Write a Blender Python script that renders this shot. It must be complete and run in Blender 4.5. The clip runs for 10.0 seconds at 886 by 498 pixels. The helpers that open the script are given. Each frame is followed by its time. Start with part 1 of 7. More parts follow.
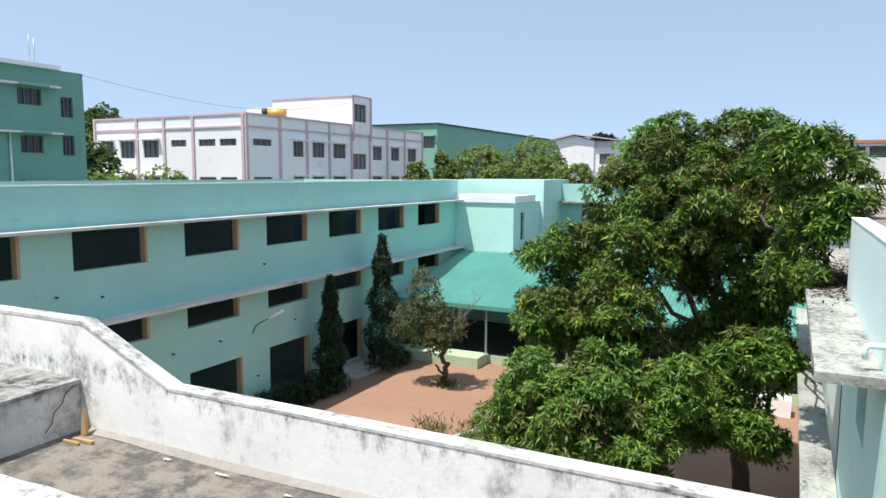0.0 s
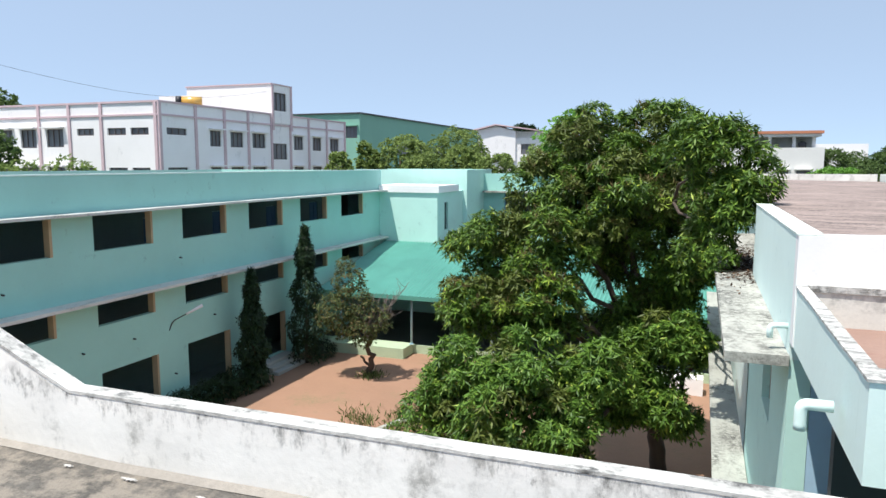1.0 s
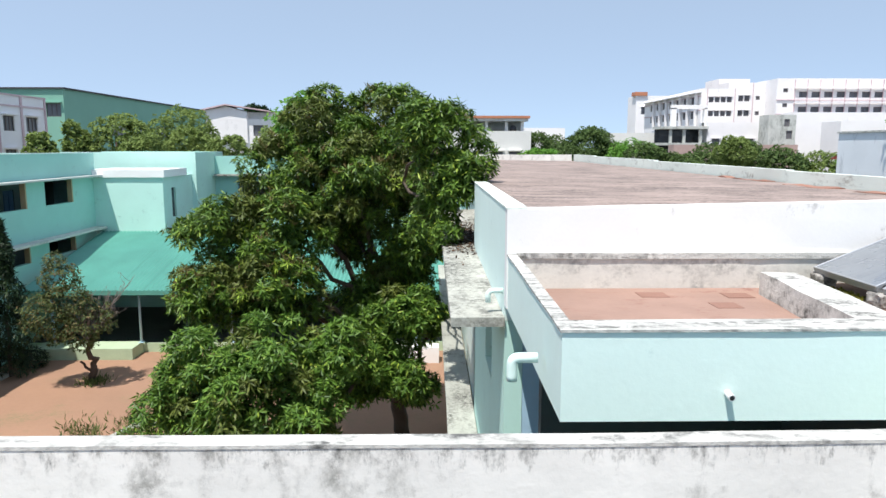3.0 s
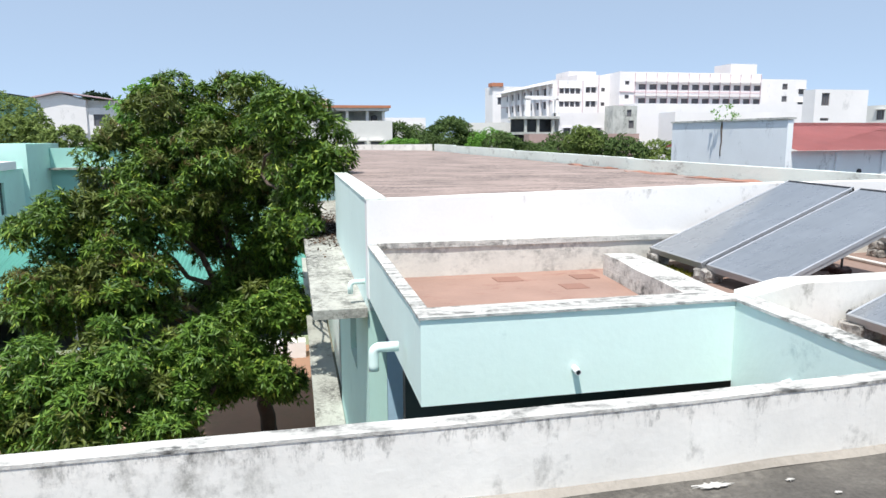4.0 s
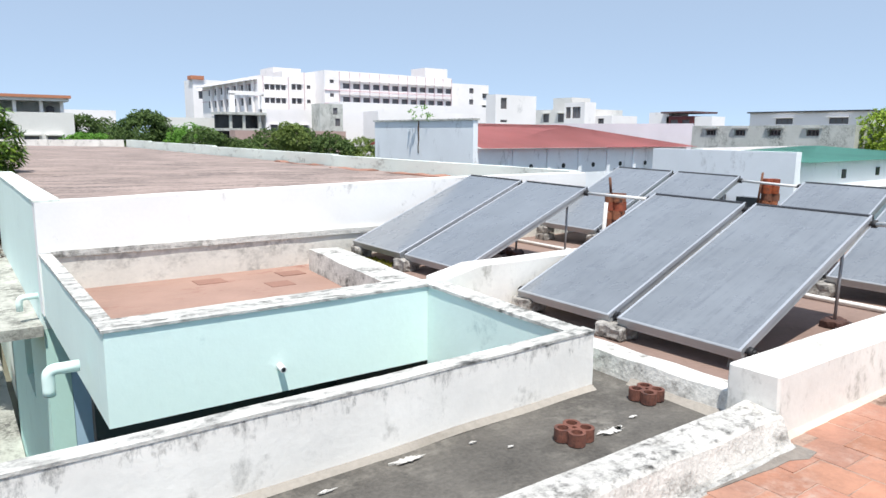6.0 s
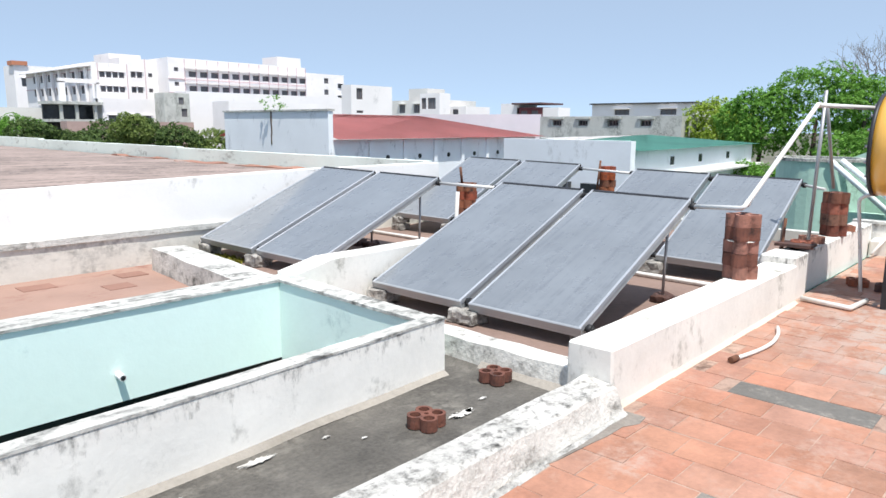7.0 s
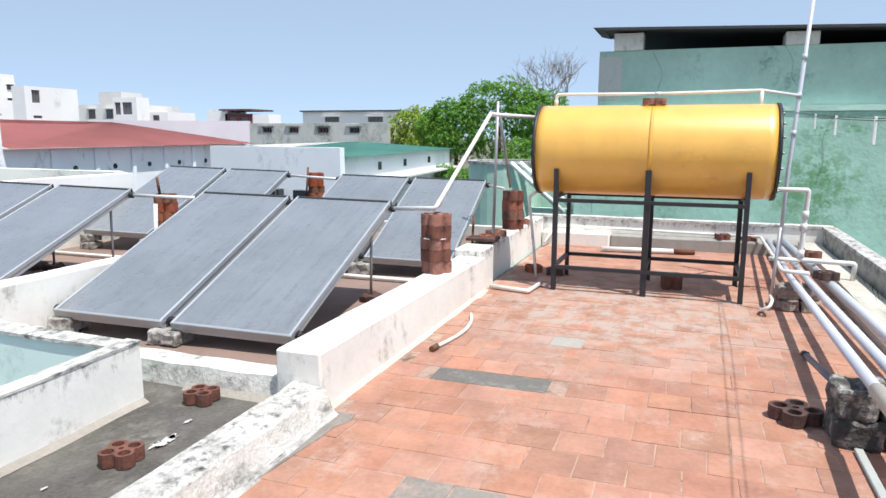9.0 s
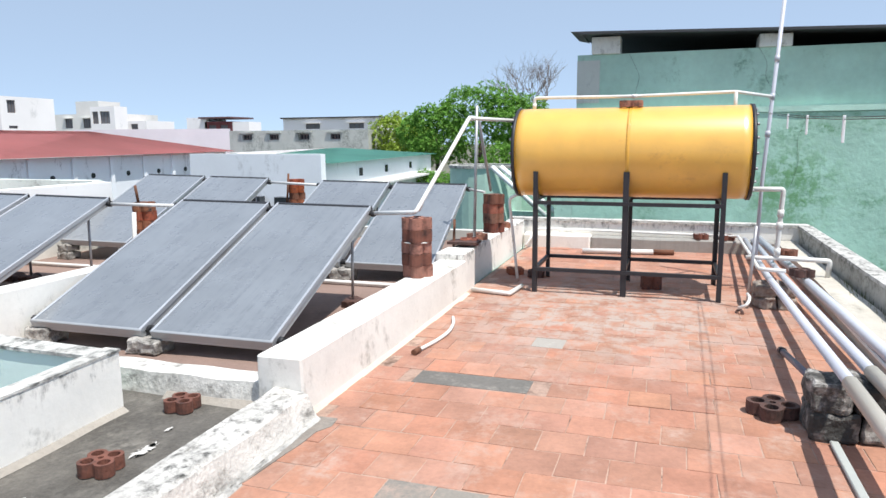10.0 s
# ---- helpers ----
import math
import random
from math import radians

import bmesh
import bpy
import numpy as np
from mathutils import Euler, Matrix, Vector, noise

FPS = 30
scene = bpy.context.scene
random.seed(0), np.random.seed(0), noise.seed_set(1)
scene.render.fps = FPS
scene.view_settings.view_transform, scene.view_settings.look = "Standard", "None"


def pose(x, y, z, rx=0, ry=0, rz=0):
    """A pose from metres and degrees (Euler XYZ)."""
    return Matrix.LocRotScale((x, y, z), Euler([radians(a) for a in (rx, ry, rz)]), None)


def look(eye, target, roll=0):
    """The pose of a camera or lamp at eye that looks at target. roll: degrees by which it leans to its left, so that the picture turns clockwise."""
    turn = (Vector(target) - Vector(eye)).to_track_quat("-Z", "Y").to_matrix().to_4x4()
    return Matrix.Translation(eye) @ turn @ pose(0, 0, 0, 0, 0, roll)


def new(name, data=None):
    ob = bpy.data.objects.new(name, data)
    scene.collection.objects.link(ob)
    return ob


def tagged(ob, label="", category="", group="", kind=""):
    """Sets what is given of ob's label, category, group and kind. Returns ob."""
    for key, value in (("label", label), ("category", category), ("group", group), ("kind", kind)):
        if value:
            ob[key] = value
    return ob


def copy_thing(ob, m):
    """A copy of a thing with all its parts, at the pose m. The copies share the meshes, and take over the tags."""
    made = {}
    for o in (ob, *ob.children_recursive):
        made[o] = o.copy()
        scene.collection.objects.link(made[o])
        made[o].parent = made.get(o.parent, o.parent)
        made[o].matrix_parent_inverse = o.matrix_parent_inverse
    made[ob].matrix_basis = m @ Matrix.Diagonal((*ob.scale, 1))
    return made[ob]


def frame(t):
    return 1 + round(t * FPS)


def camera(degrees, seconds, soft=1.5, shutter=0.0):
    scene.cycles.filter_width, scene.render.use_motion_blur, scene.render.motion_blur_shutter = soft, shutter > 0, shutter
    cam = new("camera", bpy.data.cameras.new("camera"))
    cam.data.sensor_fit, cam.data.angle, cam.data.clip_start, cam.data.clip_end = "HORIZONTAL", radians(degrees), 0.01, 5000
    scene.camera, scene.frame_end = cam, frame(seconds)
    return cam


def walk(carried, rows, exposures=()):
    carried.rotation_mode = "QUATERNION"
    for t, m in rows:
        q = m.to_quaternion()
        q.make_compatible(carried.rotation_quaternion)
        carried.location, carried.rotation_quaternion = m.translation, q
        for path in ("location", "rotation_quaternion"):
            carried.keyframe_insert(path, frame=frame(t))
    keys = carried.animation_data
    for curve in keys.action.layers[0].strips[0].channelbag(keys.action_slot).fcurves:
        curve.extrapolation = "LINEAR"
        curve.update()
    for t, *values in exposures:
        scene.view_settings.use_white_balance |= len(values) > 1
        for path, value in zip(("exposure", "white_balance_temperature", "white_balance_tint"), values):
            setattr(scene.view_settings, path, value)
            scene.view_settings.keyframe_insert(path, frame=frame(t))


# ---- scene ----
cam = camera(65.3, 10.0)
PATH = [
    (0, (0.181, -0.06, 1.542), (-0.713, 1.716, 1.326), 0.2),
    (0.5, (0.166, -0.022, 1.534), (-0.636, 1.797, 1.315), 0.2),
    (1, (0.178, 0.015, 1.519), (-0.516, 1.875, 1.276), 0.1),
    (1.5, (0.196, 0.047, 1.51), (-0.363, 1.949, 1.249), -0.0),
    (2, (0.213, 0.051, 1.505), (-0.168, 1.995, 1.231), -0.1),
    (2.5, (0.23, 0.037, 1.503), (0.048, 2.009, 1.219), 0.1),
    (2.7, (0.239, 0.027, 1.504), (0.145, 2.004, 1.217), 0.1),
    (4, (0.308, -0.043, 1.525), (0.725, 1.886, 1.203), -0.2),
    (4.5, (0.332, -0.056, 1.523), (0.934, 1.824, 1.202), -0.1),
    (5, (0.367, -0.066, 1.517), (1.165, 1.74, 1.197), 0.1),
    (5.5, (0.389, -0.069, 1.513), (1.364, 1.648, 1.193), 0.4),
    (5.7, (0.398, -0.072, 1.513), (1.446, 1.601, 1.191), 0.5),
    (6.8, (0.458, -0.12, 1.517), (1.857, 1.268, 1.17), 0.4),
    (7, (0.468, -0.132, 1.518), (1.917, 1.201, 1.168), 0.4),
    (7.5, (0.487, -0.162, 1.521), (2.059, 1.021, 1.166), 0.5),
    (8, (0.503, -0.181, 1.52), (2.192, 0.828, 1.162), 0.4),
    (8.5, (0.511, -0.204, 1.519), (2.295, 0.631, 1.17), 0.4),
    (9, (0.515, -0.234, 1.519), (2.375, 0.424, 1.193), 0.3),
    (9.5, (0.507, -0.248, 1.512), (2.391, 0.342, 1.196), 0.2),
    (10, (0.503, -0.259, 1.508), (2.381, 0.354, 1.197), -0.4),
]
walk(cam, [(t, look(eye, target, roll)) for t, eye, target, roll in PATH], [(0.0, 0.31), (1.0, 0.30), (2.2, 0.26), (4.0, 0.26), (10.0, 0.26)])

# ---- light ----
SUN = Vector((-0.215, -0.36, 1.0)).normalized()
world = bpy.data.worlds.new("world")
scene.world = world
world.use_nodes = True
wn = world.node_tree.nodes
sky = wn.new("ShaderNodeTexSky")
sky.sky_type = "NISHITA"
sky.sun_disc = False
sky.sun_elevation = math.asin(SUN.z)
sky.sun_rotation = math.atan2(SUN.x, SUN.y)
sky.air_density, sky.dust_density, sky.ozone_density = 1.0, 0.3, 2.0
# hazy tropical sky: even blue down to the roofs
way = wn.new("ShaderNodeTexCoord")
lift = wn.new("ShaderNodeVectorMath")
lift.operation = "MULTIPLY_ADD"
lift.inputs[1].default_value, lift.inputs[2].default_value = (1.0, 1.0, 1.5), (0.0, 0.0, 0.17)
world.node_tree.links.new(way.outputs["Generated"], lift.inputs[0])
world.node_tree.links.new(lift.outputs[0], sky.inputs[0])
haze = wn.new("ShaderNodeMix")
haze.data_type = "RGBA"
haze.inputs[0].default_value = 0.38
haze.inputs[7].default_value = (4.7, 5.6, 6.4, 1)
world.node_tree.links.new(sky.outputs[0], haze.inputs[6])
world.node_tree.links.new(haze.outputs[2], wn["Background"].inputs[0])
wn["Background"].inputs[1].default_value = 0.15
sun_lamp = new("sun", bpy.data.lights.new("sun", "SUN"))
sun_lamp.data.energy, sun_lamp.data.angle, sun_lamp.data.color = 4.8, radians(0.55), (1.0, 0.965, 0.91)
sun_lamp.matrix_world = look(SUN * 60, (0, 0, 0))

# ---- materials ----
MATS = {}


def mat(name, colour, rough=0.8, metal=0.0, vary=0.12, grain=30.0, bump=0.15, stain=None, stain_amount=0.0,
        stain_scale=(1.5, 1.5, 1.5), per_piece=0.0, big=0.5, streak=0.0, coat=0.0, top=None, wash=None, per_island=0.0):
    """A painted, plastered or bare surface: two scales of variation, optional stains, relief, and a change from piece to piece."""
    if name in MATS:
        return MATS[name]
    m = bpy.data.materials.new(name)
    m.use_nodes = True
    n, l = m.node_tree.nodes, m.node_tree.links
    b = n["Principled BSDF"]
    geo = n.new("ShaderNodeNewGeometry")
    pos = geo.outputs["Position"]

    def noise_tex(scale, detail, vec=None, rough_=0.6):
        t = n.new("ShaderNodeTexNoise")
        t.inputs["Scale"].default_value, t.inputs["Detail"].default_value, t.inputs["Roughness"].default_value = scale, detail, rough_
        l.new(vec or pos, t.inputs["Vector"])
        return t.outputs["Fac"]

    def mapped(scale):
        mp = n.new("ShaderNodeMapping")
        mp.inputs["Scale"].default_value = scale
        l.new(pos, mp.inputs["Vector"])
        return mp.outputs["Vector"]

    def ramp(src, lo, hi):
        r = n.new("ShaderNodeMapRange")
        r.inputs["From Min"].default_value, r.inputs["From Max"].default_value = lo, hi
        l.new(src, r.inputs["Value"])
        return r.outputs["Result"]

    def mix(fac, a, c, kind="MIX"):
        x = n.new("ShaderNodeMix")
        x.data_type, x.blend_type = "RGBA", kind
        for sock, v in (("Factor", fac), ("A", a), ("B", c)):
            s = [i for i in x.inputs if i.name == sock and (i.type == "RGBA" or sock == "Factor" and i.type == "VALUE")][0]
            if isinstance(v, (int, float)):
                s.default_value = v
            elif isinstance(v, tuple):
                s.default_value = (*v, 1)
            else:
                l.new(v, s)
        return [o for o in x.outputs if o.type == "RGBA"][0]

    def tint(src, amount, node):
        """Pieces differ a little in hue and in strength of colour too."""
        for sock, k, half in (("Saturation", 7.31, amount * 0.5), ("Hue", 13.7, amount * 0.025)):
            f1, f2 = n.new("ShaderNodeMath"), n.new("ShaderNodeMath")
            f1.operation, f2.operation = "MULTIPLY", "FRACT"
            f1.inputs[1].default_value = k
            l.new(src, f1.inputs[0]), l.new(f1.outputs[0], f2.inputs[0])
            mr = n.new("ShaderNodeMapRange")
            mid = 0.5 if sock == "Hue" else 1.0
            mr.inputs["To Min"].default_value, mr.inputs["To Max"].default_value = mid - half, mid + half
            l.new(f2.outputs[0], mr.inputs["Value"])
            l.new(mr.outputs["Result"], node.inputs[sock])

    dark = tuple(c * (1 - vary) for c in colour)
    light = tuple(min(1, c * (1 + vary)) for c in colour)
    col = mix(ramp(noise_tex(big, 6), 0.32, 0.68), dark, light)
    fine = noise_tex(grain, 4)
    col = mix(vary * 0.9, col, mix(ramp(fine, 0.3, 0.7), tuple(c * 0.55 for c in colour), light))
    if per_piece:
        info = n.new("ShaderNodeObjectInfo")
        hsv = n.new("ShaderNodeHueSaturation")
        r = n.new("ShaderNodeMapRange")
        r.inputs["To Min"].default_value, r.inputs["To Max"].default_value = 1 - per_piece, 1 + per_piece
        l.new(info.outputs["Random"], r.inputs["Value"])
        l.new(r.outputs["Result"], hsv.inputs["Value"])
        tint(info.outputs["Random"], per_piece, hsv)
        l.new(col, hsv.inputs["Color"])
        col = hsv.outputs["Color"]
    if per_island:
        hs = n.new("ShaderNodeHueSaturation")
        ri = n.new("ShaderNodeMapRange")
        ri.inputs["To Min"].default_value, ri.inputs["To Max"].default_value = 1 - per_island, 1 + per_island
        l.new(geo.outputs["Random Per Island"], ri.inputs["Value"])
        l.new(ri.outputs["Result"], hs.inputs["Value"])
        tint(geo.outputs["Random Per Island"], per_island, hs)
        l.new(col, hs.inputs["Color"])
        col = hs.outputs["Color"]
    if streak:
        s = ramp(noise_tex(1.0, 5, mapped((9, 9, 0.5))), 0.5, 0.75)
        col = mix_f(n, l, mix, s, streak, col, tuple(c * 0.45 for c in colour))
    if stain:
        a = ramp(noise_tex(1.0, 8, mapped(stain_scale), 0.72), 0.62 - stain_amount * 0.25, 0.72 - stain_amount * 0.12)
        a2 = ramp(noise_tex(13.0, 7, None, 0.7), 0.40, 0.56)
        k = n.new("ShaderNodeMath")
        k.operation = "MULTIPLY"
        l.new(a, k.inputs[0]), l.new(a2, k.inputs[1])
        col = mix(k.outputs[0], col, stain)
    if top:
        sep = n.new("ShaderNodeSeparateXYZ")
        l.new(pos, sep.inputs[0])
        h = ramp(sep.outputs["Z"], top[0] - top[1], top[0])
        fade = ramp(sep.outputs["Z"], top[0] + 0.14, top[0] + 0.03)
        drip = noise_tex(1.0, 8, mapped((11.0, 11.0, 4.0)), 0.8)
        k1 = n.new("ShaderNodeMath")
        k1.operation = "MULTIPLY_ADD"
        k1.inputs[1].default_value = 0.24
        l.new(h, k1.inputs[0]), l.new(drip, k1.inputs[2])
        k2 = n.new("ShaderNodeMath")
        k2.operation = "MULTIPLY"
        k4 = n.new("ShaderNodeMath")
        k4.operation = "MULTIPLY"
        l.new(ramp(k1.outputs[0], 0.66, 0.86), k4.inputs[0]), l.new(fade, k4.inputs[1])
        l.new(k4.outputs[0], k2.inputs[0])
        l.new(ramp(noise_tex(22.0, 5), 0.35, 0.6), k2.inputs[1])
        col = mix(k2.outputs[0], col, MOULD)
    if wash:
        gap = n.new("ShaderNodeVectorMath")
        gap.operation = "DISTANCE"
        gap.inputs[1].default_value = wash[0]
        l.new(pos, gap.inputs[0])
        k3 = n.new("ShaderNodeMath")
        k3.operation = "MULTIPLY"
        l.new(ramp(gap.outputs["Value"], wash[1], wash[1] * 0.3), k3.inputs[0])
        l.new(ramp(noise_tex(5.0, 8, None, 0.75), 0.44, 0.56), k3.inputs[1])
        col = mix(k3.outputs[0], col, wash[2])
    l.new(col, b.inputs["Base Color"])
    b.inputs["Metallic"].default_value = metal
    rr = n.new("ShaderNodeMapRange")
    rr.inputs["To Min"].default_value, rr.inputs["To Max"].default_value = max(0.03, rough - 0.12), min(1, rough + 0.1)
    l.new(fine, rr.inputs["Value"])
    l.new(rr.outputs["Result"], b.inputs["Roughness"])
    if coat:
        b.inputs["Coat Weight"].default_value = coat
    if bump:
        bp = n.new("ShaderNodeBump")
        bp.inputs["Strength"].default_value, bp.inputs["Distance"].default_value = bump, 0.02
        l.new(fine, bp.inputs["Height"])
        l.new(bp.outputs["Normal"], b.inputs["Normal"])
    MATS[name] = m
    return m


def mix_f(n, l, mix, src, amount, a, c):
    k = n.new("ShaderNodeMath")
    k.operation = "MULTIPLY"
    k.inputs[1].default_value = amount
    l.new(src, k.inputs[0])
    return mix(k.outputs[0], a, c)


def leaf_mat(name, colours, gloss=0.45, glow=0.25):
    """Leaves that differ from one to the next, and let some light through."""
    m = bpy.data.materials.new(name)
    m.use_nodes = True
    n, l = m.node_tree.nodes, m.node_tree.links
    b = n["Principled BSDF"]
    geo = n.new("ShaderNodeNewGeometry")
    ramp = n.new("ShaderNodeValToRGB")
    els = ramp.color_ramp.elements
    while len(els) < len(colours):
        els.new(0.5)
    for i, (p, c) in enumerate(colours):
        els[i].position, els[i].color = p, (*c, 1)
    l.new(geo.outputs["Random Per Island"], ramp.inputs[0])
    l.new(ramp.outputs[0], b.inputs["Base Color"])
    b.inputs["Roughness"].default_value = gloss
    b.inputs["Specular IOR Level"].default_value = 0.32
    tr = n.new("ShaderNodeBsdfTranslucent")
    l.new(ramp.outputs[0], tr.inputs["Color"])
    mx = n.new("ShaderNodeMixShader")
    mx.inputs[0].default_value = glow
    l.new(b.outputs[0], mx.inputs[1]), l.new(tr.outputs[0], mx.inputs[2])
    l.new(mx.outputs[0], n["Material Output"].inputs["Surface"])
    return m


MOULD = (0.035, 0.035, 0.032)
WHITEWASH = mat("whitewash", (0.77, 0.75, 0.70), 0.9, vary=0.11, grain=24, bump=0.12, stain=(0.26, 0.25, 0.21), stain_amount=0.32, stain_scale=(3.2, 3.2, 1.8), big=1.2)
PARAPET = mat("mouldy_whitewash", (0.83, 0.81, 0.76), 0.9, vary=0.08, grain=24, bump=0.12, stain=(0.36, 0.35, 0.32), stain_amount=0.32, stain_scale=(2.4, 2.4, 1.5), big=1.6, top=(0.35, 0.17))
CAP = mat("greyed_coping", (0.58, 0.57, 0.53), 0.95, vary=0.2, grain=30, bump=0.4, stain=(0.09, 0.09, 0.085), stain_amount=0.68, stain_scale=(2.2, 7.0, 5.0), big=2.5)
COPING_LONG = mat("streaked_coping", (0.62, 0.61, 0.57), 0.95, vary=0.25, grain=30, bump=0.5, stain=(0.10, 0.10, 0.09), stain_amount=0.8, stain_scale=(1.2, 13.0, 9.0), big=2.0)
COPING = mat("stained_coping", (0.62, 0.61, 0.57), 0.95, vary=0.25, grain=30, bump=0.5, stain=(0.10, 0.10, 0.09), stain_amount=0.72, stain_scale=(2.6, 3.4, 5), big=2.0)
CURB = mat("stained_curb", (0.55, 0.54, 0.51), 0.95, vary=0.3, grain=45, bump=0.6, stain=(0.12, 0.117, 0.107), stain_amount=0.95, stain_scale=(6.0, 14.0, 9.0), big=3.0)
CURB_LONG = mat("mould_topped_curb", (0.60, 0.58, 0.54), 0.95, vary=0.22, grain=45, bump=0.6, stain=(0.2, 0.19, 0.17), stain_amount=0.5, stain_scale=(4.0, 9.0, 6.0), big=3.0, top=(0.152, 0.045))
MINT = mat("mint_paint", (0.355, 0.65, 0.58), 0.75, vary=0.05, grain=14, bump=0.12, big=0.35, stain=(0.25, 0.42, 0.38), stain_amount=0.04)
# Lighter copy of mint_paint, sunlight put into the colour; low wing wall shares it.
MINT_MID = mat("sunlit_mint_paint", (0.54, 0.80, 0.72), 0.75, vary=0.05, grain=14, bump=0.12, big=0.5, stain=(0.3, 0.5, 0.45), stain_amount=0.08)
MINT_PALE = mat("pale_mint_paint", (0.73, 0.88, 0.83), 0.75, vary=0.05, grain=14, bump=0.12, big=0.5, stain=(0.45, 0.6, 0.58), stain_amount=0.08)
BEIGE = mat("beige_jamb_paint", (0.46, 0.35, 0.21), 0.8, vary=0.15)
CHAJJA = mat("weathered_sunshade_concrete", (0.46, 0.46, 0.41), 0.95, vary=0.25, grain=20, bump=0.4, stain=(0.05, 0.05, 0.045), stain_amount=0.85, stain_scale=(1.6, 0.8, 1.0))
CHAJJA_PALE = mat("pale_sunshade_concrete", (0.62, 0.62, 0.58), 0.95, vary=0.12, grain=20, bump=0.3, stain=(0.15, 0.15, 0.14), stain_amount=0.35, stain_scale=(1.5, 0.6, 1.5))
# Lower sunshade: partial shade put in as a darker tone, along with stains.
CHAJJA_LOW = mat("shade_dulled_concrete", (0.40, 0.41, 0.36), 0.95, vary=0.2, grain=20, bump=0.4, stain=(0.09, 0.09, 0.08), stain_amount=0.6, stain_scale=(1.4, 0.6, 1.5))
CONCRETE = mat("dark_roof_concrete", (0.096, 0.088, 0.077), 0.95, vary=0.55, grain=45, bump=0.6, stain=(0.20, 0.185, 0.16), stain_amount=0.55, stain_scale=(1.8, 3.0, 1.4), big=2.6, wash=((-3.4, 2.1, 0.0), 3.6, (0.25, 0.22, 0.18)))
SCREED = mat("pale_cement_fillet", (0.34, 0.31, 0.27), 0.95, vary=0.25, grain=35, bump=0.4, stain=(0.2, 0.18, 0.15), stain_amount=0.4)
WASH = ((6.6, 0.2, 0.0), 2.0, (0.40, 0.32, 0.275))
TILE = mat("terracotta_tile", (0.385, 0.193, 0.130), 0.85, vary=0.2, grain=32, bump=0.3, stain=(0.43, 0.29, 0.23), stain_amount=0.42, stain_scale=(2.6, 2.6, 2.0), per_piece=0.13, big=4.0, wash=WASH)
TILE_CEMENT = mat("cement_patched_tile", (0.21, 0.19, 0.165), 0.95, stain=(0.36, 0.27, 0.22), stain_amount=0.5, stain_scale=(5, 5, 5), vary=0.3, grain=40, bump=0.3, per_piece=0.1)
GROUT = mat("tile_joint_mortar", (0.43, 0.295, 0.23), 0.95, stain=(0.13, 0.08, 0.06), stain_amount=0.6, stain_scale=(3, 3, 3), vary=0.35, grain=40, bump=0.3)
RED_FLOOR = mat("faded_red_roof_tiles", (0.24, 0.165, 0.135), 0.95, vary=0.2, grain=20, bump=0.3, stain=(0.16, 0.10, 0.08), stain_amount=0.35, big=0.8)
BROWN_ROOF = mat("weathered_brown_roof", (0.35, 0.27, 0.235), 0.95, vary=0.26, grain=18, bump=0.4, stain=(0.055, 0.047, 0.043), stain_amount=0.8, stain_scale=(0.7, 4.5, 1.0), big=0.7)
SOIL = mat("red_soil", (0.32, 0.185, 0.118), 1.0, vary=0.14, grain=9, bump=0.5, stain=(0.24, 0.18, 0.10), stain_amount=0.25, stain_scale=(0.5, 0.5, 0.5), big=0.15)
BLOCK = mat("fired_clay_block", (0.27, 0.095, 0.055), 0.85, vary=0.3, grain=30, bump=0.4, stain=(0.05, 0.028, 0.022), stain_amount=0.55, stain_scale=(7, 7, 12), big=6, per_piece=0.38)
BLOCK_OLD = mat("weathered_clay_block", (0.16, 0.06, 0.04), 0.85, vary=0.3, grain=30, bump=0.4, stain=(0.03, 0.02, 0.018), stain_amount=0.6, stain_scale=(8, 8, 8), big=6)
BLOCK_DARK = mat("sooty_clay_block", (0.10, 0.05, 0.04), 0.85, vary=0.3, grain=30, bump=0.4, stain=(0.02, 0.015, 0.015), stain_amount=0.6, stain_scale=(8, 8, 8), big=6)
RUBBLE = mat("mouldy_brick_pier", (0.05, 0.048, 0.044), 0.95, vary=0.5, grain=25, bump=0.9, stain=(0.46, 0.44, 0.41), stain_amount=0.6, stain_scale=(5, 5, 5), big=5)
RUBBLE_GREY = mat("grey_cement_lump", (0.40, 0.38, 0.35), 0.95, vary=0.35, grain=25, bump=0.9, stain=(0.05, 0.045, 0.04), stain_amount=0.85, stain_scale=(9, 9, 14), big=6)
RUBBLE_PALE = mat("plastered_brick_pier", (0.34, 0.31, 0.27), 0.95, vary=0.35, grain=25, bump=0.8, stain=(0.13, 0.05, 0.035), stain_amount=0.8, stain_scale=(7, 7, 9), big=5)
GLASS_PANEL = mat("dusty_collector_glass", (0.188, 0.204, 0.222), 0.30, vary=0.12, grain=5, bump=0.0, big=1.6, stain=(0.135, 0.147, 0.165), stain_amount=0.6, stain_scale=(0.8, 24.0, 0.8), coat=0.5)
ALU = mat("dull_aluminium", (0.40, 0.41, 0.42), 0.42, metal=0.45, vary=0.15, grain=18, bump=0.05)
ALU_TRIM = mat("bright_aluminium_strip", (0.47, 0.49, 0.52), 0.4, metal=0.35, vary=0.12, grain=18, bump=0.05)
ALU_SIDE = mat("oxidised_aluminium", (0.45, 0.46, 0.47), 0.5, metal=0.25, vary=0.2, grain=18, bump=0.05)
RUBBER = mat("black_rubber", (0.02, 0.02, 0.022), 0.6, vary=0.2)
YELLOW = mat("yellow_tank_paint", (0.79, 0.43, 0.052), 0.42, vary=0.10, grain=6, bump=0.03, stain=(0.58, 0.28, 0.03), stain_amount=0.15, stain_scale=(1.6, 1.6, 2.6), big=2.2, coat=1.0)
